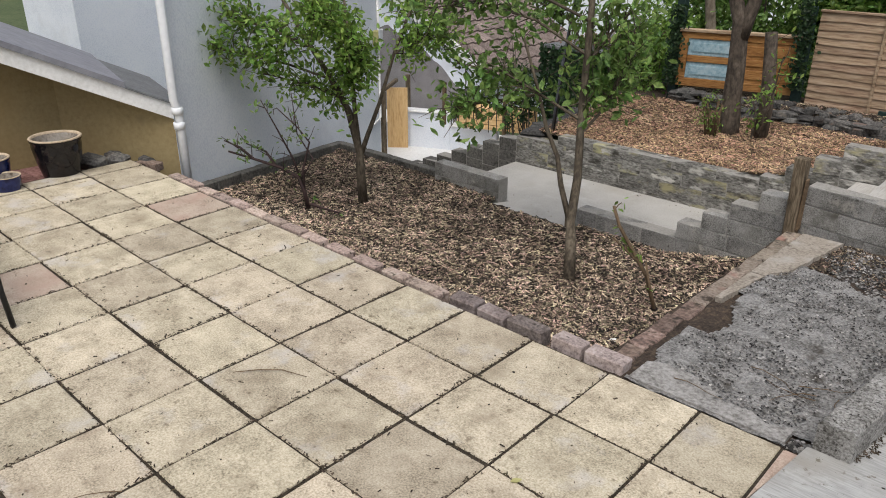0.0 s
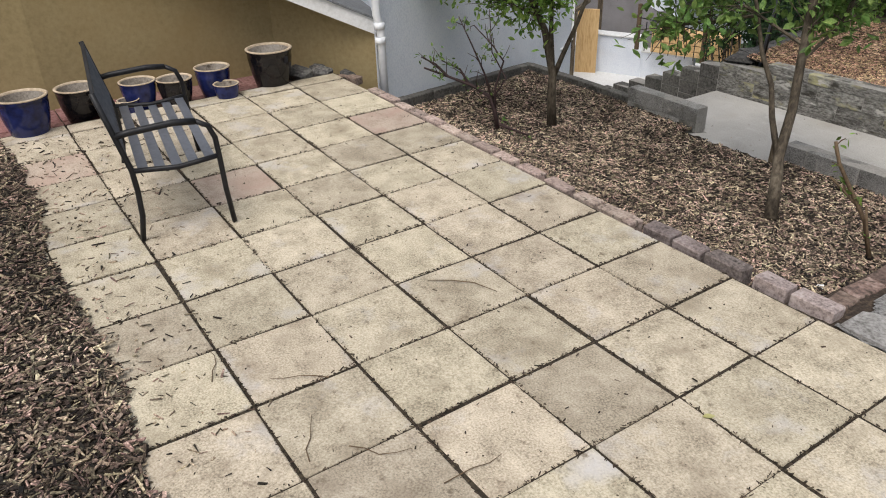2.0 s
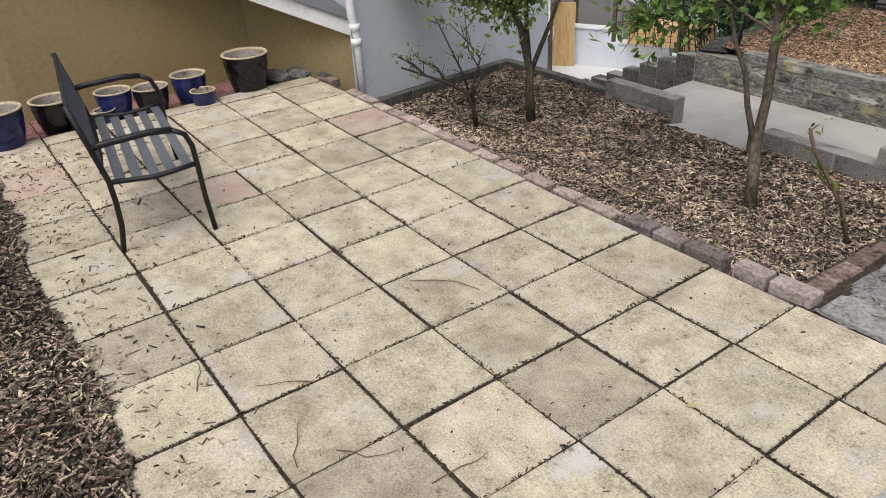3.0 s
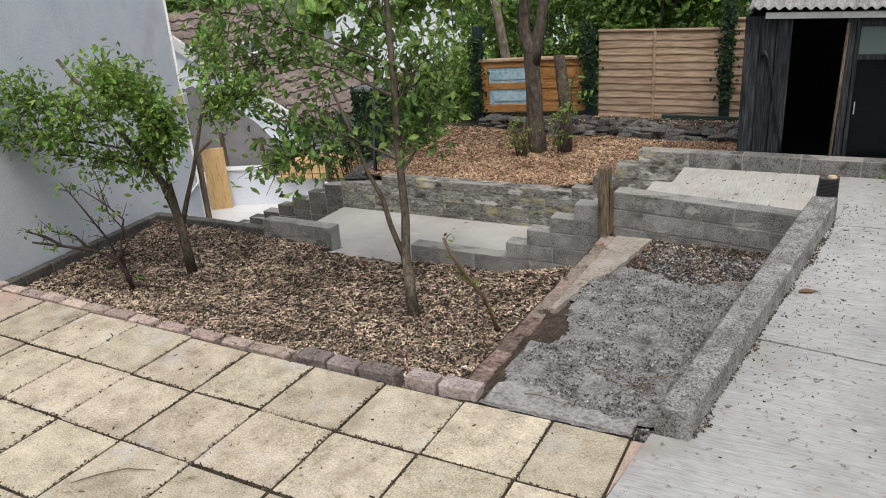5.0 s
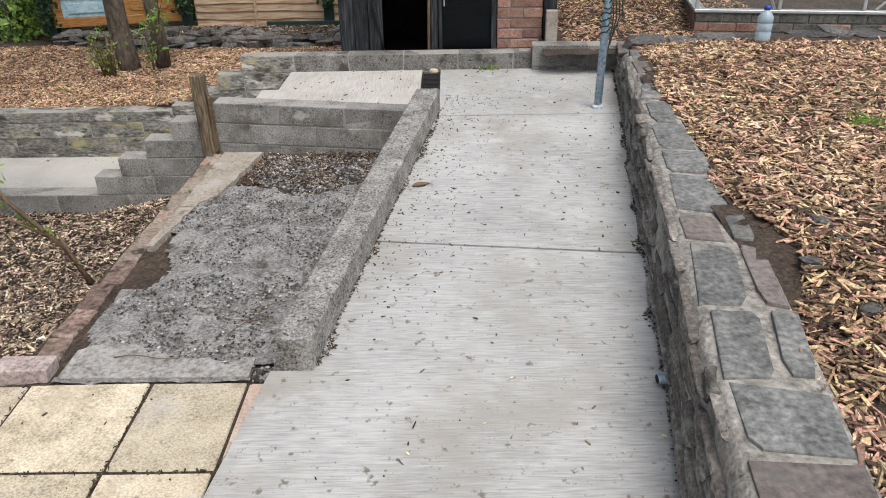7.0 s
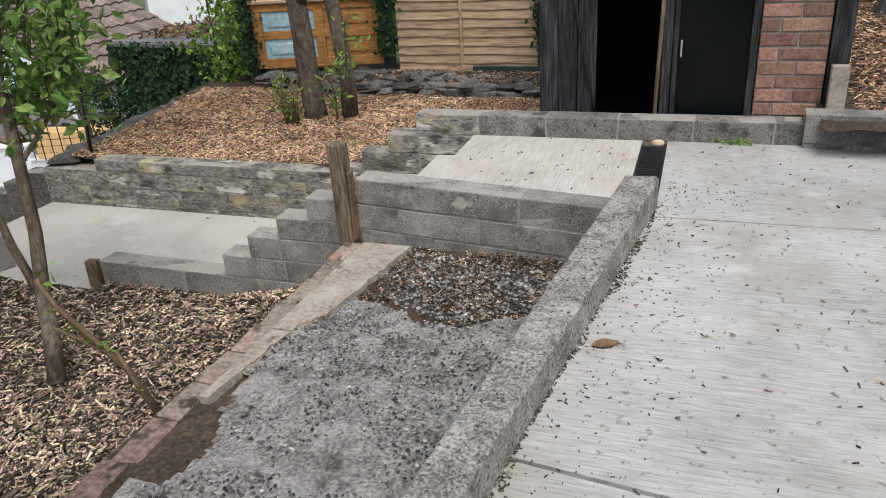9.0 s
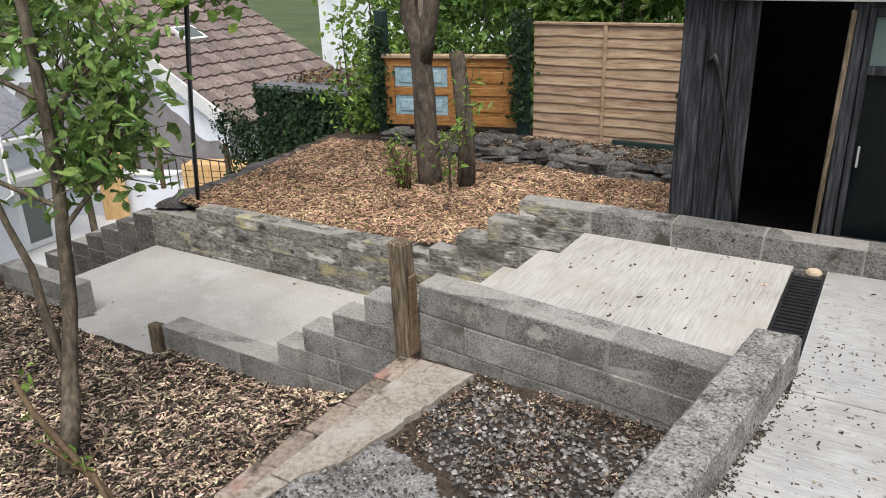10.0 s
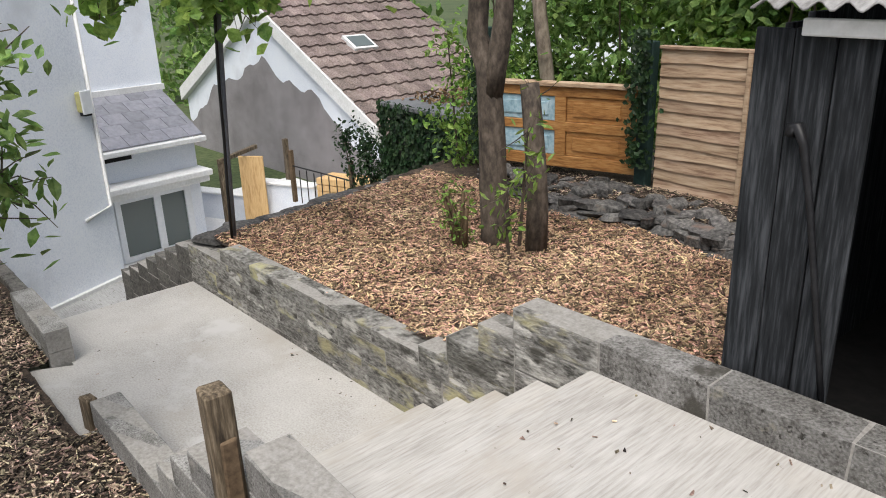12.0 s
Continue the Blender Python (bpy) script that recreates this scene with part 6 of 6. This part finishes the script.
tree("bare_shrub", "half-bare twisted shrub with a few leaves",
     [[(-3.631, 1.030, -0.390), (-3.642, 1.008, -0.240), (-3.674, 0.976, -0.101), (-3.770, 0.858, -0.005), (-3.899, 0.687, 0.081), (-4.016, 0.527, 0.156)],
      [(-3.642, 1.008, -0.262), (-3.642, 1.008, -0.026), (-3.599, 1.062, 0.209), (-3.663, 0.987, 0.348), (-3.759, 0.869, 0.509)],
      [(-3.652, 0.998, -0.165), (-3.695, 0.944, 0.081), (-3.759, 0.848, 0.348), (-3.824, 0.762, 0.584)],
      [(-3.663, 0.987, -0.133), (-3.588, 1.083, 0.059), (-3.663, 0.987, 0.284), (-3.674, 0.965, 0.637)],
      [(-3.631, 1.030, -0.347), (-3.524, 1.115, -0.390), (-3.396, 1.190, -0.422)]],
     [(0.022, 0.008), (0.012, 0.004), (0.011, 0.004), (0.010, 0.003), (0.013, 0.008)],
     [[(-3.899, 0.687, 0.081), (-3.952, 0.602, 0.188), (-4.027, 0.505, 0.252)], [(-3.792, 0.837, 0.006), (-3.845, 0.784, 0.134), (-3.920, 0.644, 0.220)]],
     53, 34, 0.16, 150, 0.045, M_LEAF_DARK, M_TWIG, 0.6, 0.2, 0.5, 6, 0.03)
tree("pruned_shrub", "cut-back rose stems with a few fresh leaves",
     [[(-0.440, 1.423, -0.488), (-0.539, 1.379, -0.157), (-0.660, 1.324, 0.051), (-0.726, 1.291, 0.172), (-0.770, 1.280, 0.293)],
      [(-0.440, 1.412, -0.477), (-0.495, 1.368, -0.246), (-0.539, 1.346, -0.048)],
      [(-0.583, 1.357, -0.081), (-0.671, 1.313, 0.007), (-0.748, 1.269, 0.084)]],
     [(0.016, 0.010), (0.012, 0.007), (0.009, 0.006)], [], 54, 8, 0.08, 26, 0.045, M_LEAF, M_STICK, 0.5, 0.1, 0.5, 6, 0.02)
tree("garden_tree", "dark twin-stemmed tree in the raised bed with large leaves",
     [[(-1.735, 5.45, -0.30), (-1.742, 5.45, -0.1), (-1.765, 5.45, 0.20), (-1.77, 5.45, 0.54), (-1.79, 5.45, 0.86), (-1.80, 5.44, 1.0), (-1.87, 5.42, 1.20), (-1.85, 5.42, 1.42), (-1.80, 5.4, 2.2), (-1.9, 5.3, 3.0)],
      [(-1.785, 5.45, 0.80), (-1.735, 5.46, 1.03), (-1.69, 5.46, 1.20), (-1.655, 5.46, 1.42), (-1.5, 5.5, 2.4)]],
     [(0.112, 0.055), (0.085, 0.05)],
     [[(-1.66, 5.30, 2.0), (-2.0, 5.0, 1.8), (-2.5, 4.55, 1.68), (-2.98, 4.08, 1.42)],
      [(-1.66, 5.30, 2.2), (-2.2, 4.8, 2.0), (-2.95, 4.1, 1.9), (-3.5, 3.65, 1.54)],
      [(-1.6, 5.3, 2.0), (-1.2, 5.6, 2.1), (-0.8, 5.9, 2.1)],
      [(-1.6, 5.3, 2.4), (-2.0, 4.5, 2.2), (-2.6, 3.8, 2.0), (-3.3, 3.5, 1.58)],
      [(-1.6, 5.3, 2.4), (-2.3, 4.6, 2.4), (-2.9, 4.1, 2.2)]],
     55, 220, 0.30, 2000, 0.12, M_LEAF, M_BARK_DARK, 0.55, 0.5, 0.8, 12, 0.06)
tree("cut_stump", "tall sawn-off trunk with fresh side shoots",
     [[(-1.41, 5.5, -0.28), (-1.40, 5.5, 0.1), (-1.415, 5.5, 0.36), (-1.45, 5.5, 0.68), (-1.48, 5.5, 0.91)]],
     [(0.078, 0.062)], [[(-1.36, 5.28, -0.1), (-1.28, 5.22, 0.2), (-1.24, 5.2, 0.45), (-1.22, 5.2, 0.7)], [(-1.4, 5.22, -0.15), (-1.38, 5.18, 0.1), (-1.42, 5.16, 0.25)]],
     56, 26, 0.22, 130, 0.075, M_LEAF, M_BARK_DARK, 0.6, 0.2, 0.4, 12, 0.04)
tree("low_shrub", "small clipped shrub with upright stems at the foot of the tree",
     [[(-1.85, 5.2, -0.24), (-1.87, 5.18, 0.0), (-1.90, 5.15, 0.16)], [(-1.83, 5.2, -0.24), (-1.82, 5.2, 0.0), (-1.80, 5.2, 0.2)], [(-1.80, 5.2, -0.24), (-1.78, 5.2, 0.02), (-1.76, 5.21, 0.15)], [(-1.88, 5.2, -0.24), (-1.92, 5.17, 0.02), (-1.96, 5.15, 0.2)]],
     [(0.022, 0.012)] * 4, [], 57, 40, 0.12, 210, 0.04, M_LEAF, M_STICK, 0.7, 0.0, 0.5, 6, 0.03)

# greenery behind the fences


def thicket(label, n, centre, spread, size, leaf, seed):
    rng = np.random.default_rng(seed)
    k = 26
    hubs = np.array(centre) + rng.uniform(-1, 1, (k, 3)) * np.array(spread)
    c = hubs[rng.integers(k, size=n)] + rng.normal(0, 1, (n, 3)) * np.array(spread) * 0.22
    b = thing("hedge", label, "hedge")
    bm = bmesh.new()
    for h in hubs[:14]:
        tube([(h[0] + rng.normal(0, 0.1), h[1] + 0.2, centre[2] - spread[2] - 0.8), (h[0], h[1], h[2])], [0.02, 0.006], 5, bm)
    tagged(part("stemwork", bm, M_BARK_DARK, b), kind="stuff")
    ob = new("foliage", leaf_mesh("foliage", c, size, leaf, rng, 0.4, 0.6))
    ob.parent = b
    tagged(ob, kind="stuff")


thicket("dense green shrubs behind the old door fence", 9000, (-2.3, 8.3, 1.0), (1.7, 0.7, 0.9), 0.11, M_LEAF_DARK, 61)
thicket("dense green shrubs behind the tan fence panel", 5500, (-0.5, 7.9, 1.35), (1.3, 0.5, 0.55), 0.13, M_LEAF, 62)
thicket("low green shrubs close behind the fences", 4500, (-2.0, 7.75, 0.55), (1.5, 0.3, 0.45), 0.09, M_LEAF_DARK, 68)
thicket("leafy bushes beside the ivy garage", 2600, (-3.45, 7.1, 0.35), (0.45, 0.35, 0.65), 0.07, M_LEAF, 63)
thicket("dark trees behind the shed", 4200, (1.2, 9.2, 1.9), (2.2, 0.8, 0.9), 0.15, M_LEAF_DARK, 64)
thicket("ivy bush at the corner of the gabled house", 1500, (-6.1, 7.5, -0.75), (0.22, 0.25, 0.5), 0.06, M_IVY, 65)
thicket("trees behind the gabled house", 7000, (-22.0, 15.0, 0.5), (5.0, 2.5, 3.6), 0.36, M_LEAF_DARK, 66)
thicket("tall trees beyond the garages", 6000, (-3.2, 16.0, 2.6), (4.6, 2.0, 2.0), 0.3, M_LEAF_DARK, 67)
bgt = thing("background_tree", "pale slanting trunk behind the fence", "tree")
part("trunk", tube([(-2.85, 7.35, -0.3), (-2.95, 7.4, 0.55), (-3.07, 7.4, 1.24), (-3.2, 7.4, 2.6)], [0.075, 0.07, 0.065, 0.05], 10), M_BARK_PALE, bgt, smooth=True)
far_house = thing("distant_house", "distant house with an orange tiled roof and white wall", "house", kind="structure", at=(-12.0, 24.0, 0), yaw=40)
part("wall", box(-5, 5, 0, 6, -3, 1.5), M_WHITE, far_house)
part("roof", prism([(-5.3, -0.4, 1.5), (5.3, -0.4, 1.5), (5.3, 3, 3.4), (-5.3, 3, 3.4)], 1.45, 1.5), M_RED_TILE, far_house)

# ---- stones ----
rgs = random.Random(77)
SLATES = stone_data(M_RUBBLE, rgs, 12)
FLATS = [data_of("stone", stone(1, 1, 1, rgs, 0.05), M_COPING) for _ in range(8)]
FACES = [data_of("stone", stone(1, 1, 1, rgs, 0.10), M_RUBBLE_FACE) for _ in range(9)]
stone_wall = thing("stone_wall", "rough slate rubble retaining wall with pale mortar", "wall", kind="structure")
bm = bmesh.new()
rows = []
n = 110
for i in range(n + 1):
    y = -2.6 + 6.5 * i / n
    x = ramp_right(y)
    zt = 0.40 if y < 3.3 else 0.36
    w = lambda f, k, q: k * noise.noise((y * f, q, 0)) + 0.5 * k * noise.noise((y * f * 3, q, 4))
    rows.append([bm.verts.new(c) for c in ((x, y, -0.2), (x + 0.010 + w(9, 0.014, 1), y, 0.11), (x + 0.018 + w(9, 0.014, 2), y, 0.19), (x + 0.026 + w(9, 0.014, 3), y, 0.27), (x + 0.036 + w(8, 0.012, 4), y, zt - 0.05), (x + 0.052 + w(7, 0.010, 5), y, zt - 0.018), (x + 0.075 + w(7, 0.010, 5), y, zt - 0.006 + w(6, 0.004, 6)), (x + 0.055 + top_w(y), y, zt - 0.012 + w(6, 0.006, 7)), (x + 0.075 + top_w(y), y, 0.1))])
for a, b in zip(rows, rows[1:]):
    for i in range(8):
        bm.faces.new((a[i], b[i], b[i + 1], a[i + 1]))
bm.faces.new(rows[0])
part("mortar", bm, M_RUBBLE_MORTAR, stone_wall, smooth=True)


def flag(sx, sy, thick, rng):
    """A flat slate with an uneven outline, some corners knocked off, and worn edges."""
    out = []
    for cx, cy in ((-1, -1), (1, -1), (1, 1), (-1, 1)):
        px, py = 0.5 * sx * cx * rng.uniform(0.80, 1.0), 0.5 * sy * cy * rng.uniform(0.80, 1.0)
        if rng.random() < 0.45:
            first = (px * rng.uniform(0.55, 0.8), py) if cx * cy > 0 else (px, py * rng.uniform(0.55, 0.8))
            last = (px, py * rng.uniform(0.55, 0.8)) if cx * cy > 0 else (px * rng.uniform(0.55, 0.8), py)
            out += [last, first] if cx * cy > 0 else [last, first]
        else:
            out.append((px, py))
    out.sort(key=lambda p: math.atan2(p[1] / sy, p[0] / sx))
    b = prism(out, -thick, 0)
    top = [e for e in b.edges if e.verts[0].co.z > -0.001 and e.verts[1].co.z > -0.001]
    bmesh.ops.bevel(b, geom=top, offset=0.007, segments=2, affect="EDGES", profile=0.6)
    for v in b.verts:
        v.co.z += 0.004 * noise.noise((v.co.x * 9, v.co.y * 9, rng.random()))
    return b


y = -2.5
while y < 3.2:
    ln = rgs.uniform(0.20, 0.46)
    full = top_w(y + ln / 2)
    cuts = [(0.0, full)] if full < 0.27 or rgs.random() < 0.45 else [(0.0, full * 0.62), (full * 0.64, full)]
    for c0, c1 in cuts:
        wd = c1 - c0 - 0.016
        ob = part("coping_stone", flag(wd, ln - rgs.uniform(0.006, 0.02), 0.05, rgs), M_COPING_BROWN if rgs.random() < 0.18 else M_COPING, stone_wall)
        ob.matrix_basis = pose(ramp_right(y + ln / 2) + 0.062 + (c0 + c1) / 2, y + ln / 2, 0.399 + rgs.uniform(-0.003, 0.005), rgs.uniform(-1.2, 1.2), rgs.uniform(-1.5, 2.0), rgs.uniform(-7, 3) - 8)
    y += ln
for row, z0 in enumerate((0.075, 0.115, 0.155, 0.195, 0.235, 0.275, 0.315, 0.352)):
    y = -2.5 + rgs.uniform(0, 0.2)
    while y < 3.7:
        ln = rgs.uniform(0.12, 0.46)
        if rgs.random() < 0.72:
            lay("stone", rgs.choice(FACES), stone_wall, (ramp_right(y + ln / 2) + 0.026 + 0.105 * z0 + rgs.uniform(-0.008, 0.007), y + ln / 2, z0 + rgs.uniform(-0.008, 0.004)), (0.075, ln, rgs.uniform(0.022, 0.042)), -8.4 + rgs.uniform(-1, 1), (rgs.uniform(-2.5, 2.5), rgs.uniform(-8, 8)))
        y += ln + 0.01
weep = thing("weep_pipe", "short grey plastic drain pipe at the foot of the stone wall", "pipe", at=(2.262, -0.10, 0.075))
part("pipe", tube([(0.0, 0.0, 0.0), (0.10, 0.015, 0.01)], 0.020, 12), M_POLE, weep, smooth=True)
# black plug paints the shade of the hollow on the pipe's closed end
part("bore", tube([(-0.001, 0.0, 0.0), (0.012, 0.002, 0.001)], 0.0165, 12), M_SHADE_IN, weep)
ledge = thing("stone_ledge", "loose flat stone slabs along the end of the bed", "stones", kind="structure")
for i in range(14):
    x = 3.08 + 0.26 * i + rgs.uniform(-0.04, 0.04)
    lay("stone", rgs.choice(SLATES), ledge, (x, 3.68 + 0.03 * i + rgs.uniform(-0.03, 0.03), 0.345), (rgs.uniform(0.22, 0.36), rgs.uniform(0.22, 0.34), rgs.uniform(0.05, 0.09)), rgs.uniform(-20, 20), (rgs.uniform(-3, 3), rgs.uniform(-3, 3)))
rocks = thing("rubble_bank", "low dry-stone row of dark slates behind the raised bed", "stones", kind="structure")
for k in range(4):
    x = -3.05 + rgs.uniform(0, 0.1)
    while x < 0.64:
        ln = rgs.uniform(0.10, 0.27) if x > -1.9 else rgs.uniform(0.16, 0.32)
        tall = 3.6 if x < -2.3 else 2.6 + 0.8 * noise.noise((x * 2, 0, 3))
        if k < tall and rgs.random() < 0.92:
            lay("stone", rgs.choice(SLATES), rocks, (x + ln / 2, bank_y(x) + 0.03 * k + rgs.uniform(-0.03, 0.03), raised_z(x, 6.0) - 0.03 + 0.048 * k), (ln, rgs.uniform(0.12, 0.22), rgs.uniform(0.045, 0.07)), rgs.uniform(-14, 14), (rgs.uniform(-6, 6), rgs.uniform(-6, 6)))
        x += ln * 0.93
for i in range(46):
    x = rgs.uniform(-2.3, -0.9) if i < 32 else rgs.uniform(-0.9, 0.6)
    t = rgs.random()
    lay("stone", rgs.choice(SLATES), rocks, (x, bank_y(x) + 0.08 + 0.42 * t, -0.12 + 0.03 * t), (rgs.uniform(0.08, 0.20), rgs.uniform(0.08, 0.15), rgs.uniform(0.04, 0.09)), rgs.uniform(0, 180), (rgs.uniform(-14, 14), rgs.uniform(-14, 14)))
left_edge = thing("slate_edging", "flat slates laid along the side of the raised bed", "stones", kind="structure")
for i in range(60):
    k = i % 20
    y = 4.12 + 2.5 * k / 20 + rgs.uniform(-0.04, 0.04)
    x = -3.42 - 0.12 * (y - 4.1) + rgs.uniform(-0.03, 0.03)
    lay("stone", rgs.choice(SLATES), left_edge, (x, y, -0.36 + 0.05 * (i // 20)), (rgs.uniform(0.18, 0.28), rgs.uniform(0.14, 0.24), 0.055), rgs.uniform(-30, 30), (rgs.uniform(-3, 3), rgs.uniform(-3, 3)))
for x, y, s in ((-4.86, -0.28, 0.21), (-4.80, -0.06, 0.18), (-4.92, -0.06, 0.16), (-4.62, 0.10, 0.15)):
    ob = tagged(lay("rock", SLATES[int(s * 50) % 12], None, (x, y, patio_z(-4.72) - 0.060), (s, s * 0.75, s * 0.55), rgs.uniform(0, 90), (8, 5)), "grey rock lying by the glazed pots", "rock", "loose rocks")
for x, y, s in ((2.98, 0.42, 0.10), (3.0, 0.30, 0.07), (2.86, -0.2, 0.06), (2.82, 0.12, 0.08)):
    tagged(lay("rock", SLATES[int(s * 90) % 12], None, (x, y, 0.40), (s, s * 0.7, s * 0.4), rgs.uniform(0, 90), (5, 5)), "small grey stone lying on the bark", "rock", "loose rocks")
tuft = np.random.default_rng(71)
cs = np.array((3.75, 1.55, 0.45)) + tuft.normal(0, 1, (60, 3)) * np.array((0.08, 0.06, 0.02))
tagged(new("weed", leaf_mesh("weed", cs, 0.06, M_LEAF, tuft, -0.6, 0.2)), "small tuft of green weed in the bark", "weed", kind="stuff")

cs = np.array((1.86, 3.925, 0.15)) + tuft.normal(0, 1, (46, 3)) * np.array((0.06, 0.012, 0.012))
tagged(new("weed", leaf_mesh("weed", cs, 0.035, M_LEAF, tuft, -0.4, 0.35)), "small green weed growing at the foot of the wall", "weed", kind="stuff")

# ---- brick edgings ----
edging = thing("brick_edging", "worn red brick edging between patio and bed", "edging", kind="structure")
rbk = random.Random(15)
BRK = [data_of("brick", box(-0.1075, 0.1075, -0.051, 0.051, 0, 0.1, 0.007, 0.003, rng=rbk), M_BRICK_PALE) for _ in range(5)]
BRR = [data_of("brick", box(-0.1075, 0.1075, -0.051, 0.051, 0, 0.1, 0.007, 0.003, rng=rbk), M_BRICK_RED) for _ in range(4)]
BRD = [data_of("brick", box(-0.1075, 0.1075, -0.051, 0.051, 0, 0.1, 0.008, 0.004, rng=rbk), M_BRICK_DUSTY) for _ in range(4)]
BRF = [data_of("brick", box(-0.1075, 0.1075, -0.051, 0.051, 0, 0.1, 0.006, 0.004, rng=rbk), M_BRICK_PINK) for _ in range(4)]
BRP = [data_of("brick", box(-0.1075, 0.1075, -0.051, 0.051, 0, 0.1, 0.009, 0.004, rng=rbk), M_BRICK_PURPLE) for _ in range(3)]
BRM = [data_of("brick", box(-0.1075, 0.1075, -0.051, 0.051, 0, 0.1, 0.006, 0.003, rng=rbk), M_BRICK_MAUVE) for _ in range(2)]
x = -4.12
while x < -1.3:
    ln = rbk.uniform(0.19, 0.225)
    lay("brick", rbk.choice(BRF), edging, (x + ln / 2, 0.050 + rbk.uniform(-0.008, 0.008), patio_z(x) - 0.1 + 0.004 + rbk.uniform(-0.006, 0.004)), (ln / 0.215 - 0.04, 0.85, 1), rbk.uniform(-2, 2), (rbk.uniform(-2, 2), rbk.uniform(-1, 1)))
    x += ln + (0.05 if rbk.random() < 0.2 else 0.006)
for x, ln, up, kind in ((-1.19, 0.15, 0.0, 0), (-0.945, 0.205, 0.032, 1), (-0.75, 0.19, 0.03, 1), (-0.52, 0.24, 0.04, 1), (-0.265, 0.185, 0.045, 2), (-0.055, 0.225, 0.042, 2)):
    lay("brick", rbk.choice((BRK, BRP, BRM)[kind]), edging, (x, 0.062 + rbk.uniform(-0.008, 0.008), -0.1 + up), (ln / 0.215 - 0.07, 1, 1), rbk.uniform(-4, 3), (rbk.uniform(-4, 4), rbk.uniform(-2, 2)))
for i in range(11):
    y = 0.20 + 0.228 * i
    lay("brick", rbk.choice(BRR if i < 4 else BRD), edging, (-0.035 + rbk.uniform(-0.01, 0.01), y, -0.12 - 0.028 * y + 0.02), (1, 1, 1), 90 + rbk.uniform(-4, 4), (rbk.uniform(-3, 3), rbk.uniform(-3, 3)))
ob = tagged(lay("loose_brick", BRR[0], None, (-4.55, 0.08, -0.02), (1, 1, 0.7), 20, (0, 0)), "loose pinkish brick at the corner of the patio", "brick")

# ---- patio slabs ----
rsl = random.Random(23)
P = 0.45
SLABS = [data_of("slab", box(-0.2190, 0.2190, -0.2190, 0.2190, -0.045, 0, 0.005, 0.003, rng=rsl), M_SLAB) for _ in range(6)]
PINKS = [data_of("slab", box(-0.2190, 0.2190, -0.2190, 0.2190, -0.045, 0, 0.005, 0.003, rng=rsl), M_SLAB_PINK) for _ in range(2)]
for j in range(10):
    for i in range(-10, 2):
        x, y, sx = (i + 0.5) * P, -(j + 0.5) * P, 1.0
        if i == 1:
            x, sx = 0.625, 0.785
        if x > 0.88 + 0.15 * y + 0.25:
            continue
        pink = (i, j) in ((-8, 0), (-7, 3), (-9, 5))
        me = rsl.choice(PINKS if pink else SLABS)
        turn = rsl.choice((0, 180)) if i == 1 else rsl.choice((0, 90, 180, 270))
        ob = lay("slab", me, patio, (x, y, 0), (1, 1, 1))
        ob.matrix_basis = pose(x + rsl.uniform(-0.005, 0.005), y + rsl.uniform(-0.005, 0.005), patio_z(x) + rsl.uniform(-0.003, 0.003), 0, 0.97 * (x < -1.4), 0) @ pose(0, 0, 0, rsl.uniform(-0.35, 0.35), rsl.uniform(-0.35, 0.35), turn + rsl.uniform(-0.6, 0.6)) @ Matrix.Diagonal((sx, 1, 1, 1))
    if j < 8:
        lay("slab", SLABS[j % 6], patio, (-4.5 - 0.1, -(j + 0.5) * P, patio_z(-4.6)), (0.42, 1, 1))
part("slab", prism([(0.812, -0.40), (0.872, -0.008), (0.812, -0.008)], -0.04, -0.002), M_SLAB_PINK, patio)
TT = data_of("terrace_tile", box(-0.148, 0.148, -0.148, 0.148, -0.03, 0, 0.004, 0.002, rng=rsl), M_RED_TERRACE)
for i in range(3):
    for j in range(11):
        x, y = -4.845 - 0.305 * i, -0.25 - 0.305 * j
        if x > -5.55:
            lay("terrace_tile", TT, patio, (x, y, patio_z(-4.72) - 0.056 + rsl.uniform(-0.004, 0.004)), (1, 1, 1), rsl.uniform(-1, 1))
